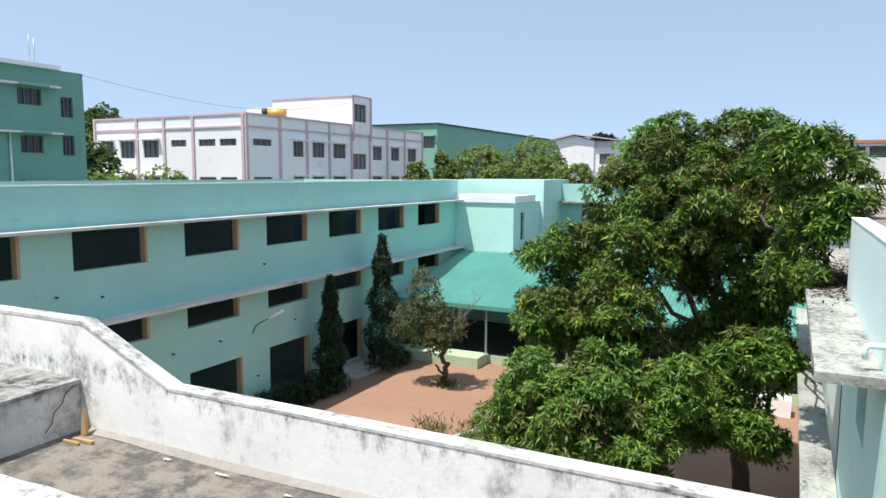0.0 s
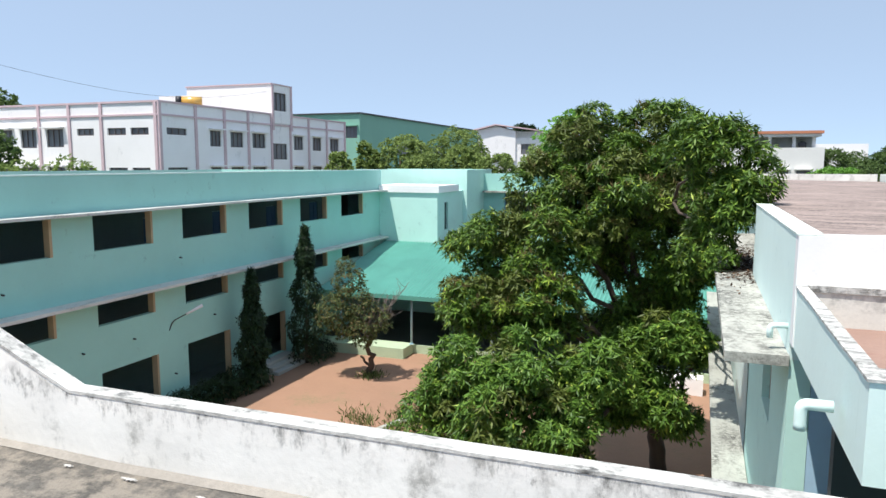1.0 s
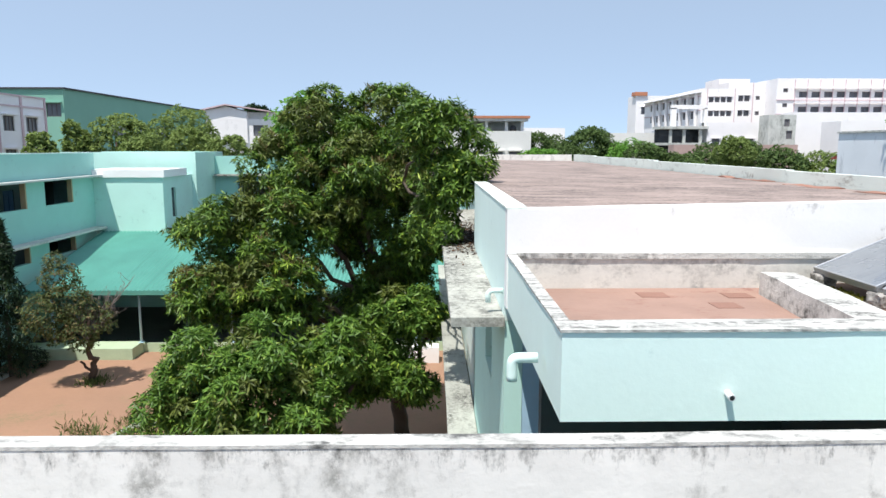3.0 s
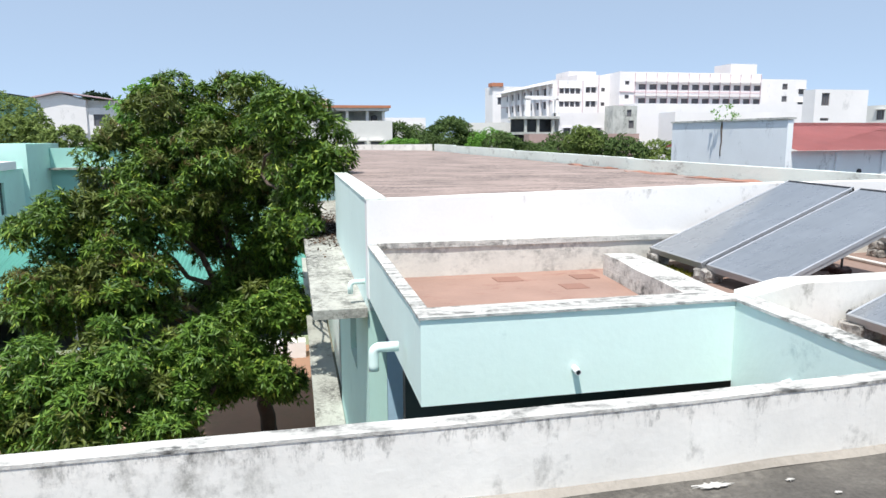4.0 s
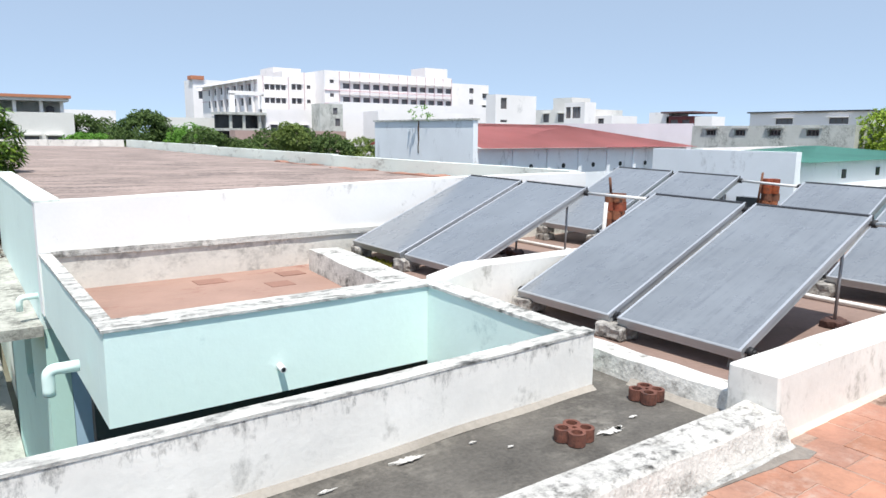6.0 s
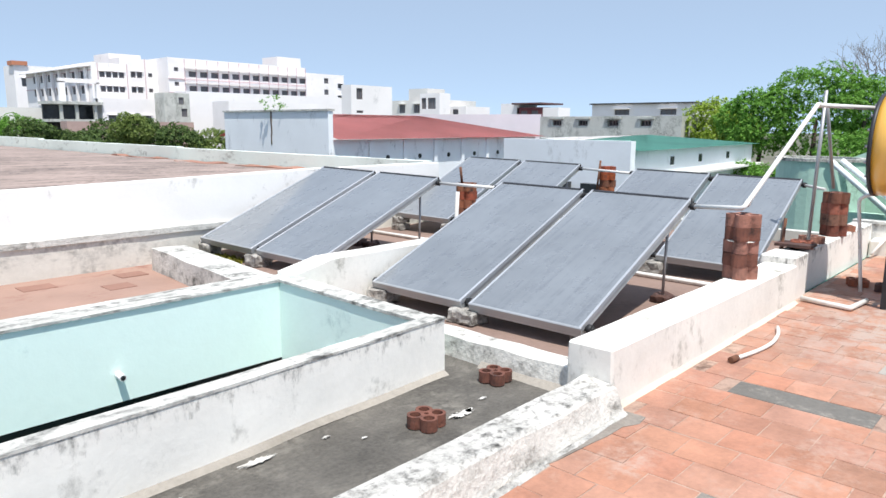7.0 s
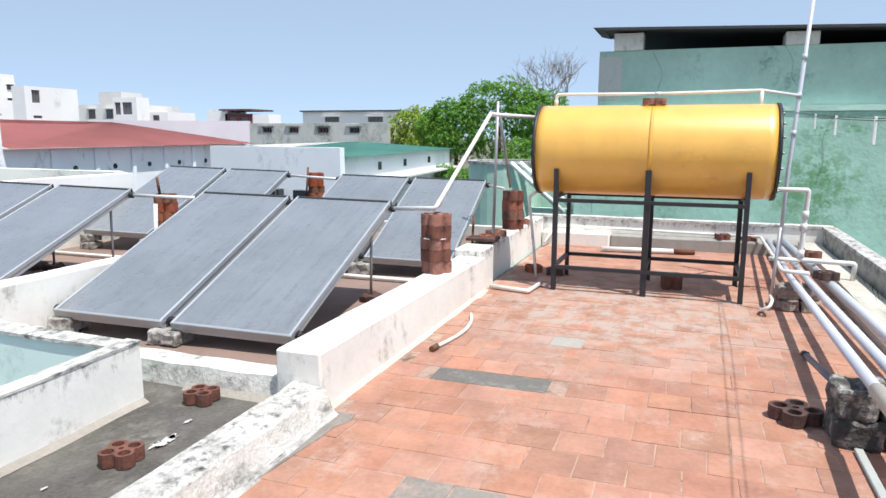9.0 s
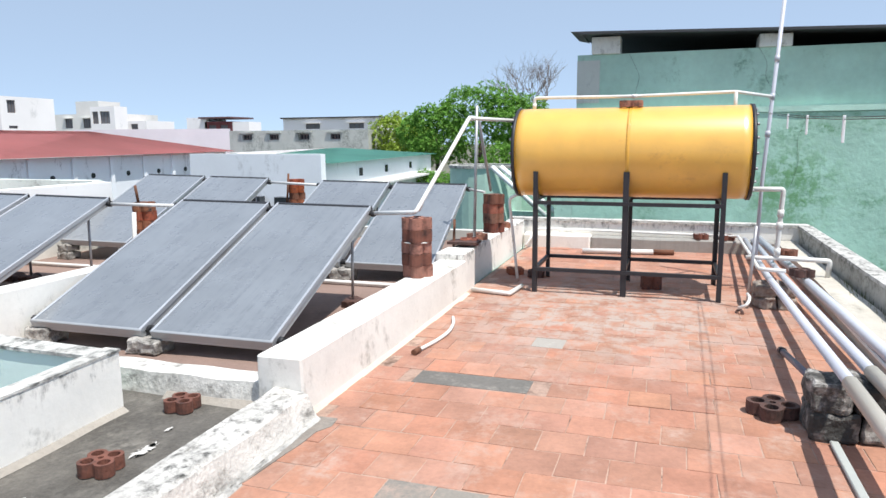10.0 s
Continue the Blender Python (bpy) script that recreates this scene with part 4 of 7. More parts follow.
def block_mesh(h):
    """A four-lobed hollow clay block: an outline of four rounded lobes, four round holes and a small middle hole, all cut through."""
    if h in BLOCK_MESH:
        return BLOCK_MESH[h]
    r, off = 0.072, 0.066
    bm = bmesh.new()

    def ring(outline, z):
        return [bm.verts.new((x, y, z)) for x, y in outline]
    outer = []
    for q in range(4):
        a0 = q * math.pi / 2 + math.pi / 4
        cx, cy = off * math.sqrt(2) * math.cos(a0), off * math.sqrt(2) * math.sin(a0)
        for s in range(9):
            a = a0 - 1.75 + 3.5 * s / 8
            outer.append((cx + r * math.cos(a), cy + r * math.sin(a)))
    holes = []
    for q in range(4):
        a0 = q * math.pi / 2 + math.pi / 4
        cx, cy = off * math.sqrt(2) * math.cos(a0), off * math.sqrt(2) * math.sin(a0)
        holes.append([(cx + 0.046 * math.cos(2 * math.pi * s / 14), cy + 0.046 * math.sin(2 * math.pi * s / 14)) for s in range(14)])
    holes.append([(0.022 * math.cos(2 * math.pi * s / 8), 0.022 * math.sin(2 * math.pi * s / 8)) for s in range(8)])
    for z in (0.0, h):
        edges = []
        for o in [outer] + holes:
            vs = ring(o, z)
            edges += [bm.edges.new((a, b)) for a, b in zip(vs, vs[1:] + vs[:1])]
        bmesh.ops.triangle_fill(bm, use_beauty=True, use_dissolve=False, edges=edges)
    for o in [outer] + holes:
        lo, hi = ring(o, 0.0), ring(o, h)
        k = len(o)
        for i in range(k):
            bm.faces.new((lo[i], lo[(i + 1) % k], hi[(i + 1) % k], hi[i]))
    bmesh.ops.remove_doubles(bm, verts=bm.verts, dist=1e-5)
    bmesh.ops.recalc_face_normals(bm, faces=bm.faces)
    me = bpy.data.meshes.new("clay_block")
    bm.to_mesh(me)
    bm.free()
    BLOCK_MESH[h] = me
    return me


def clay_block(x, y, z, turn, label, m=BLOCK, h=0.115, parent=None, name="clay_block", lean=0.0, sc=0.66, sz=0):
    me = block_mesh(h).copy()
    me.materials.clear()
    me.materials.append(m)
    ob = new(name, me)
    ob.matrix_world = pose(x, y, z, lean, 0, turn) @ Matrix.Diagonal((sc, sc, sz or sc, 1))
    if parent:
        ob.parent = parent
    else:
        tagged(ob, label, "clay block", "hollow clay blocks")
    return ob


clay_block(2.87, 2.185, 0.006, 12, "four-lobed hollow red clay block lying on the grey gutter floor", BLOCK_OLD, sc=0.62, sz=0.56)
clay_block(3.615, 2.325, 0.006, 5, "weathered four-lobed hollow clay block lying on the grey gutter floor", BLOCK_OLD, sc=0.62, sz=0.56)
clay_block(4.50, -0.852, 0.006, 34, "blackened four-lobed hollow clay block lying on the tiles", BLOCK_DARK, sc=0.82, sz=0.6)
clay_block(7.72, -0.13, 0.006, 10, "hollow red clay block lying under the tank", BLOCK_OLD, h=0.2, sc=0.72)
clay_block(8.10, 1.36, 0.006, 25, "hollow red clay block beside the tank stand", h=0.1)
clay_block(8.00, 1.10, 0.006, 5, "sooty hollow clay block beside the tank stand", BLOCK_DARK, h=0.1)
clay_block(7.62, 0.12, 1.815, 0, "hollow clay block weighing down the top of the tank", h=0.075, sc=0.8)
clay_block(7.75, 1.80, 0.372, 15, "hollow red clay block lying on the wall", h=0.09, sc=0.75)
clay_block(8.15, 1.82, 0.372, 50, "hollow red clay block lying on the wall", h=0.09, sc=0.75)
clay_block(9.35, 1.80, 0.372, 30, "hollow red clay block lying on the wall", h=0.08, sc=0.75)
clay_block(7.35, -1.44, 0.268, 20, "sooty clay block set on the pipes", BLOCK_DARK, h=0.1)
clay_block(8.10, -1.42, 0.33, 70, "dark red clay block set among the pipes", h=0.1)
clay_block(10.30, -0.70, 0.176, 10, "clay block lying on the ledge of the low wall", BLOCK_OLD, h=0.1)
clay_block(10.30, -1.02, 0.176, 15, "clay block lying on the ledge of the low wall", BLOCK_OLD, h=0.1)


def block_stack(x, y, z, n, h, label, turn=0):
    st = thing("clay_block_stack", label, "block stack", "stacks of clay blocks", (x, y, z))
    for i in range(n):
        b = clay_block(0.006 * (-1) ** i, 0.005 * (i % 3 - 1), i * (h + 0.0035), turn + 2 * (-1) ** i, "", BLOCK_OLD if i in (1, 3) and n > 4 else BLOCK, h, st, "block", 0.0, 0.8, 1.0)
    return st


block_stack(6.08, 1.80, 0.336, 5, 0.1, "tall stack of reddish hollow clay blocks on the parapet", 60)
bm = bmesh.new()
tube(bm, [(6.08, 1.80, 0.636), (6.08, 1.80, 0.644)], 0.112, 14)
tagged(mesh_ob("mortar_smear", roughened(bm, 0.006, 0.05), WHITEWASH), "white mortar squeezed between two stacked blocks", "mortar")
block_stack(8.85, 1.80, 0.372, 4, 0.115, "stack of reddish hollow clay blocks on the wall behind the tank", 52)
block_stack(7.02, 5.5, 0.0, 8, 0.1, "leaning stack of dark clay blocks holding a pipe between collectors", 20)
block_stack(10.0, 5.22, 0.0, 9, 0.1, "stack of rusty-red clay blocks behind the collectors", 45)

# ---- tank on its stand ----
tank = thing("hot_water_tank", "large yellow cylindrical hot-water tank with sun-bleached stained paint", "water tank", "", (7.64, 0.12, 1.375))
R_T, H_T = 0.44, 1.085
bm = bmesh.new()
ringsT = []
for i in range(25):
    y = -H_T + 2 * H_T * i / 24
    ringsT.append((0, y, 0))
tube(bm, ringsT, R_T, 56)
part("shell", bm, YELLOW, tank)
bm = bmesh.new()
tube(bm, [(0, -0.017, 0), (0, 0.017, 0)], R_T + 0.0007, 56)
part("seam", bm, mat("stained_seam", (0.70, 0.37, 0.045), 0.5, vary=0.3, grain=14, big=4.0, coat=0.6), tank, "stained weld seam")
for s in (-1, 1):
    bm = bmesh.new()
    tube(bm, [(0, s * H_T - 0.012 * s, 0), (0, s * H_T + 0.02 * s, 0)], R_T + 0.010, 56)
    rim = part("end_rim", bm, BLACK_STEEL, tank, "black end flange")
    for k in range(18):
        a = 2 * math.pi * k / 18
        bm = bmesh.new()
        p = Vector((0.40 * math.cos(a), s * (H_T + 0.02), 0.40 * math.sin(a)))
        tube(bm, [p, p + Vector((0, s * 0.025, 0))], 0.013, 6)
        part("bolt", bm, GALV, rim)
stand = thing("tank_stand", "black painted steel angle stand under the yellow tank", "stand", "", (7.64, 0.12, 0.0))
for y in (0.86, 0.0, -0.86):
    for x in (-0.41, 0.41):
        bm = bmesh.new()
        w = 0.045 if y else 0.055
        box(bm, x - 0.006, y - w / 2, 0, x + 0.006, y + w / 2, 1.20 if x < 0 else 1.17)
        box(bm, x - (0 if x < 0 else w), y - w / 2, 0, x + (w if x < 0 else 0), y - w / 2 + 0.008, 0.93)
        part("leg", bm, BLACK_STEEL, stand)
        bm = bmesh.new()
        s = -1 if x < 0 else 1
        prism(bm, [(x, 0.93), (x - s * 0.15, 0.93), (x - s * 0.02, 1.18), (x, 1.18)], "y", y - 0.012, y + 0.012)
        part("gusset", bm, BLACK_STEEL, stand)
for x in (-0.41, 0.41):
    for z in (0.90, 0.24):
        bm = bmesh.new()
        box(bm, x - 0.02, -0.86, z - 0.02, x + 0.02, 0.86, z + 0.015)
        part("long_rail", bm, BLACK_STEEL, stand)
for y in (0.86, 0.0, -0.86):
    for z in (0.93, 0.24):
        bm = bmesh.new()
        box(bm, -0.39, y - 0.018, z - 0.02, 0.39, y + 0.018, z + 0.012)
        part("cross_rail", bm, BLACK_STEEL, stand)


def pipe(name, label, pts, r, m, bend=0.06, category="pipe", sockets=(), sides=10):
    ob = thing(name, label, category, "", pts[0])
    o = Vector(pts[0])
    bm = bmesh.new()
    tube(bm, [p - o for p in round_path(pts, bend)], r, sides)
    part("tube", bm, m, ob)
    for p, d in sockets:
        bm = bmesh.new()
        d = Vector(d).normalized()
        tube(bm, [Vector(p) - o - d * r * 1.5, Vector(p) - o + d * r * 1.5], r * 1.32, sides)
        part("socket", bm, m, ob)
    return ob


pipe("tank_outlet_pipe", "white plastic pipe from the tank down to the collectors", [(7.64, 1.27, 1.70), (7.2, 1.62, 1.72), (6.95, 1.57, 1.72), (6.02, 1.785, 0.90), head(0, -0.03)], 0.019, PVC, 0.04,
     sockets=[((7.2, 1.62, 1.72), (1, 0, 0)), ((6.18, 1.81, 0.93), (-0.82, 0.25, -0.83))])
pipe("tank_vent_pipe", "white plastic pipe over the top of the tank", [(7.72, 1.09, 1.78), (7.72, 1.09, 1.93), (7.75, 0.1, 1.925), (7.85, -0.84, 1.95), (8.4, -1.225, 1.925)], 0.016, PVC, 0.03,
     sockets=[((7.75, 0.1, 1.925), (0, 1, 0)), ((7.72, 1.09, 1.85), (0, 0, 1))])
pipe("tank_vent_drop", "short white riser on the tank", [(7.85, -0.84, 1.74), (7.85, -0.84, 1.95)], 0.018, PVC)
pipe("vent_pole", "tall leaning grey plastic vent pole", [(8.4, -1.165, 0.25), (8.4, -1.185, 1.1), (8.4, -1.29, 3.0)], 0.02, PVC_GREY, 0.01,
     sockets=[((8.4, -1.228, 1.925), (0, -0.05, 1)), ((8.4, -1.207, 1.55), (0, -0.05, 1)), ((8.4, -1.25, 2.3), (0, -0.05, 1))])
pipe("pole_brace", "thin grey prop beside the vent pole", [(7.08, -0.97, 0.0), (7.03, -1.0, 0.75)], 0.014, GALV)
pipe("tank_drain_pipe", "white plastic pipe with couplings beside the tank", [(7.8, -0.98, 1.02), (7.9, -1.32, 1.015), (7.9, -1.295, 0.34), (7.9, -1.77, 0.33), (7.9, -1.76, 0.17)], 0.024, PVC, 0.03,
     sockets=[((7.9, -1.31, 0.78), (0, 0, 1)), ((7.9, -1.305, 0.66), (0, 0, 1)), ((7.9, -1.3, 0.40), (0, 0, 1))])
pipe("wall_pipe", "thin white pipe along the low wall", [(9.9, 1.60, 0.05), (10.2, 1.5, 0.25), (10.36, 1.0, 0.24), (10.36, -0.8, 0.22), (10.2, -1.15, 0.24), (8.0, -1.08, 0.33), (7.1, -1.05, 0.36), (7.0, -1.25, 0.37)], 0.018, PVC, 0.05)
pipe("long_pipe", "long grey plastic pipe carried on rough brick piers", [(10.2, -1.235, 0.20), (7.3, -1.15, 0.262), (4.03, -1.108, 0.37)], 0.031, PVC_GREY)
pipe("long_pipe_end", "tan socketed end of the grey pipe", [(4.04, -1.108, 0.37), (2.0, -1.06, 0.44)], 0.038, PVC_TAN)
pipe("second_pipe", "long grey plastic pipe lying beside the ledge", [(10.2, -1.33, 0.19), (7.3, -1.29, 0.25), (4.35, -1.275, 0.335)], 0.031, PVC_GREY)
pipe("second_pipe_end", "tan socketed end of the second grey pipe", [(4.36, -1.275, 0.335), (2.0, -1.27, 0.40)], 0.038, PVC_TAN)
pipe("third_pipe", "thick pale grey plastic pipe lying on the ledge", [(10.2, -1.40, 0.22), (7.1, -1.485, 0.225), (2.0, -1.62, 0.245)], 0.040, mat("pale_grey_pvc", (0.52, 0.55, 0.60), 0.4, vary=0.1))
pipe("thin_ledge_pipe", "thin white pipe along the ledge", [(7.2, -1.5, 0.20), (2.0, -1.52, 0.17)], 0.014, PVC)
pipe("floor_pipe", "white pipe end lying on the tiles", [(7.05, 1.58, 0.03), (6.95, 1.17, 0.03), (7.35, 1.13, 0.03)], 0.022, PVC, 0.02)
pipe("bent_pipe", "thin bent white pipe hanging from the tank", [(7.6, 1.22, 0.95), (7.62, 1.33, 0.90), (7.75, 1.30, 0.4), (7.7, 1.25, 0.03)], 0.016, PVC, 0.1)
pipe("prop_stick", "upright rusty pipe standing on the wall", [(7.95, 1.80, 0.37), (7.95, 1.77, 1.88)], 0.017, GALV)
pipe("slanted_pipe", "slanted grey pipe leaning on the block stack", [(7.98, 1.76, 1.75), (8.7, 1.80, 0.9)], 0.017, GALV)
pipe("link_pipe", "thin white pipe between collector and stack", [head(6, -0.03), (8.8, 1.90, 0.87)], 0.015, PVC)
pipe("short_stick", "rusty stick leaning on the wall", [(7.6, 1.95, 0.0), (7.62, 1.93, 0.66)], 0.014, RUST)
pipe("hose", "short white hose with a dark end lying on the tiles", [(5.0, 1.40, 0.02), (5.3, 1.345, 0.02), (5.55, 1.335, 0.02), (5.8, 1.38, 0.02), (5.97, 1.44, 0.02)], 0.0135, PVC, 0.2)
pipe("hose_end", "dark coupling on the hose", [(4.93, 1.41, 0.022), (5.01, 1.398, 0.022)], 0.022, RUST)
pipe("dark_pipe", "short dark pipe leaning on the brick pier", [(5.66, -1.06, 0.04), (4.50, -1.075, 0.19)], 0.021, mat("dark_grey_pipe", (0.11, 0.115, 0.16), 0.45))
pipe("pipe_cap", "black open end of the dark pipe", [(5.70, -1.059, 0.032), (5.62, -1.061, 0.048)], 0.026, BLACK_STEEL)
pipe("hose_coil", "short white hose coil lying by the brick pier", [(7.0, -0.90, 0.02), (6.86, -0.88, 0.05), (6.80, -0.94, 0.09), (6.88, -0.97, 0.14), (7.0, -0.96, 0.15)], 0.014, PVC, 0.06)
pipe("drain_tee", "short white pipe tee beside the vent pole", [(7.9, -1.02, 0.335), (7.9, -1.30, 0.335)], 0.022, PVC)
pipe("header_link", "white pipe joining the rear collectors", [head(2, -0.05), head(1, WID + 0.05)], 0.018, PVC)
pipe("header_link", "white pipe joining the rear collectors", [head(4, -0.05), head(7, WID + 0.05)], 0.018, PVC)
pipe("prop_stick", "dark stick standing among the blocks", [(6.98, 5.54, 0.795), (6.92, 5.52, 1.02)], 0.016, RUST)
pipe("prop_stick", "pale board leaning on the block stack", [(6.72, 5.42, 0.1), (6.85, 5.5, 0.72)], 0.03, PVC, sides=4)
pipe("prop_stick", "rusty stick leaning on the block stack", [(9.86, 5.32, 0.5), (9.86, 5.27, 1.02)], 0.016, RUST)
for y, z in ((3.0, 0.03), (6.4, 0.03)):
    pipe("floor_conduit", "white pipe lying on the red roof behind the collectors", [(7.0, y - 1.2, z), (7.0, y + 1.6, z)], 0.022, PVC)
pipe("inlet_pipe", "short white inlet elbow at the collector's foot", [(4.42, 4.40, 0.19), (4.42, 4.46, 0.19), (4.42, 4.47, 0.0)], 0.018, PVC, 0.02)
pipe("scrap_pipe", "white pipe with a rusty end lying behind the stand", [(9.74, 0.80, 0.04), (9.86, -0.10, 0.04)], 0.035, PVC)
pipe("scrap_pipe", "rusty pipe lying behind the stand", [(9.862, -0.11, 0.04), (9.90, -0.36, 0.04)], 0.036, RUST)
pipe("elbow_pipe", "thick pale blue drain elbow and downpipe on the low roof wall", [(1.05, 5.02, -0.06), (0.86, 5.02, -0.06), (0.86, 5.02, -0.17), (0.86, 5.02, -0.24)], 0.04, MINT_PALE, 0.09, sides=14)
pipe("elbow_pipe", "pale blue drain elbow over the sunshade", [(1.09, 7.95, -0.16), (0.92, 7.95, -0.16), (0.92, 7.95, -0.30)], 0.032, MINT_PALE, 0.06)
for p, q in (((2.21, 4.37, -0.1), (2.21, 4.285, -0.11)), ((3.465, 3.72, -0.08), (3.385, 3.72, -0.09))):
    spout = pipe("drain_spout", "short white drain spout in the shaft wall", [p, q], 0.024, WHITE_PLASTIC)
    run = (Vector(q) - Vector(p)).normalized()
    # black disc on the closed tip paints the shade inside the spout
    bm = bmesh.new()
    tube(bm, [Vector(q) - Vector(p) - run * 0.01, Vector(q) - Vector(p) + run * 0.001], 0.017, 10)
    part("bore", bm, BLACK_STEEL, spout, "black disc for the shaded bore")
rubble("brick_pier", "mould-black rough brick pier carrying the pipes", 4.34, -1.19, 0.0, 0.28, 0.42, 0.30, 5.5)
rubble("brick_pier", "rough stained brick pier carrying the pipes", 7.22, -1.2, 0.0, 0.26, 0.34, 0.215, 9.1, RUBBLE_PALE)
bm = bmesh.new()
box(bm, 2.4, -1.11, 0.004, 4.17, -1.07, 0.026)
tagged(mesh_ob("plank", bevelled(bm, 0.004), STEP_GREY), "grey weathered plank lying on the tiles", "plank")
bm = bmesh.new()
prism(bm, [(-3.50, 0.006), (-3.455, 0.006), (-3.46, 0.10), (-3.475, 0.16), (-3.49, 0.09)], "y", 2.50, 2.52)
box(bm, -3.46, 2.42, 0.003, -3.30, 2.44, 0.02)
box(bm, -3.49, 2.38, 0.004, -3.36, 2.395, 0.018)
tagged(mesh_ob("wood_scrap", roughened(bm, 0.006, 0.05), mat("raw_broken_wood", (0.45, 0.30, 0.13), 0.9, vary=0.3, grain=60)), "broken piece of raw wood leaning in the corner", "wood scrap")
bm = bmesh.new()
box(bm, 7.5, 1.66, 0.402, 7.62, 1.98, 0.43)
box(bm, 7.62, 1.66, 0.402, 7.74, 1.98, 0.43)
tagged(mesh_ob("dark_slab", bm, BLOCK_DARK), "dark stone slab lying on the wall", "slab")
# patches of spilt lime on the gutter floor
random.seed(5)
for cx, cy, rx, ry in ((3.10, 2.145, 0.10, 0.03), (2.06, 2.47, 0.10, 0.022), (2.42, 2.44, 0.025, 0.012), (3.34, 2.20, 0.03, 0.012), (2.55, 2.30, 0.02, 0.01), (1.62, 2.42, 0.05, 0.012), (-2.35, 2.46, 0.05, 0.016), (-1.9, 2.43, 0.03, 0.01), (-2.75, 2.47, 0.03, 0.012)):
    bm = bmesh.new()
    k = 44
    ringv = [bm.verts.new((cx + rx * math.cos(2 * math.pi * i / k) * random.uniform(0.35, 1.15), cy + ry * math.sin(2 * math.pi * i / k) * random.uniform(0.35, 1.3), 0.009)) for i in range(k)]
    bm.faces.new(ringv)
    f = bmesh.ops.extrude_face_region(bm, geom=bm.faces[:])
    for v in [g for g in f["geom"] if isinstance(g, bmesh.types.BMVert)]:
        v.co.z += 0.003
    tagged(mesh_ob("lime_spill", bm, mat("dry_lime", (0.62, 0.60, 0.56), 0.95, vary=0.25, grain=60)), "thin white lime spill dried on the roof floor", "spill")

# clothes line from the pole, with pegs
line = thing("clothes_line", "thin dark clothes lines with white pegs", "clothes line", "", (8.4, -1.21, 1.75))
for dz, dy in ((0.0, 0.0), (0.01, -0.02)):
    bm = bmesh.new()
    tube(bm, [Vector((-12.0 * i / 24, dy * min(i, 6) / 2 + 0.35 * i / 24, dz - 0.17 * math.sin(math.pi * i / 24) - 0.02 * i / 24)) for i in range(25)], 0.0025, 5)
    part("line", bm, WIRE, line)
for i, (dx, ln) in enumerate(((-1.55, 0.10), (-2.6, 0.11), (-3.85, 0.12))):
    bm = bmesh.new()
    s = -dx / 12.0
    z = -0.17 * math.sin(math.pi * s) - 0.02 * s
    box(bm, dx - 0.005, -0.007 + 0.35 * s, z - ln, dx + 0.005, 0.007 + 0.35 * s, z + 0.02)
    part("peg", bevelled(bm, 0.002), WHITE_PLASTIC, line)

# ---- buildings round the place ----


def window(parent, axis, pos, u0, z0, u1, z1, out, frame_m, bars=2, hood=0.0, hood_m=None):
    """A window in a real opening: pane set back, frame and bars, and a small hood where it has one."""
    sgn = out

    def b(bm, a0, a1, c0, c1, e0, e1):
        p, q = sorted((pos + sgn * a0, pos + sgn * a1))
        if axis == "x":
            box(bm, p, c0, e0, q, c1, e1)
        else:
            box(bm, c0, p, e0, c1, q, e1)
    w = new("window")
    w.parent = parent
    bm = bmesh.new()
    b(bm, -0.24, -0.20, u0, u1, z0, z1)
    # panes over 55 m away take the glass lightened for haze
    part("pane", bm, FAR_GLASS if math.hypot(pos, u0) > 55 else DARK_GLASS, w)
    bm = bmesh.new()
    for k in range(bars + 2):
        c = u0 + (u1 - u0 - 0.06) * k / (bars + 1)
        b(bm, -0.19, -0.13, c, c + 0.06, z0, z1)
    b(bm, -0.19, -0.125, u0, u1, z0, z0 + 0.06), b(bm, -0.19, -0.125, u0, u1, z1 - 0.06, z1)
    part("frame", bm, frame_m, w)
    if hood:
        bm = bmesh.new()
        b(bm, 0.002, hood, u0 - 0.2, u1 + 0.2, z1 + 0.08, z1 + 0.2)
        part("hood", bm, hood_m, w)
    return w


def house(name, label, x0, y0, x1, y1, z1, wall_m, wins=(), top_m=None, trims=(), z0=G, category="building", frame_m=BARS, hood_m=None, parapet=0.25):
    """A building: four walls with real window openings, roof, trims. wins: (face, u0, z0, u1, z1, hood); trims: boxes of the second colour."""
    h = thing(name, label, category, "", (0, 0, 0))
    for face, axis, pos, u0, u1, thick in (("-y", "y", y0, x0, x1, 0.3), ("+x", "x", x1, y0 + 0.3, y1, -0.3), ("+y", "y", y1, x0, x1 - 0.3, -0.3), ("-x", "x", x0, y0 + 0.3, y1 - 0.3, 0.3)):
        ops = [(w[1], w[2], w[3], w[4]) for w in wins if w[0] == face]
        part("wall", wall_bm(axis, pos, thick, u0, u1, z0, z1, ops), wall_m, h)
        for w in wins:
            if w[0] == face:
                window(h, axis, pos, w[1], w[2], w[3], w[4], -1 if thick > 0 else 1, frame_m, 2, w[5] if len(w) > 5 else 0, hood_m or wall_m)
    bm = bmesh.new()
    box(bm, x0 + 0.3, y0 + 0.3, z1 - 0.6 - parapet, x1 - 0.3, y1 - 0.3, z1 - parapet)
    part("roof", bm, top_m or BROWN_ROOF, h)
    for t in trims:
        bm = bmesh.new()
        box(bm, *t)
        part("trim", bm, PINK_TRIM, h, "dusty pink painted band")
    return h


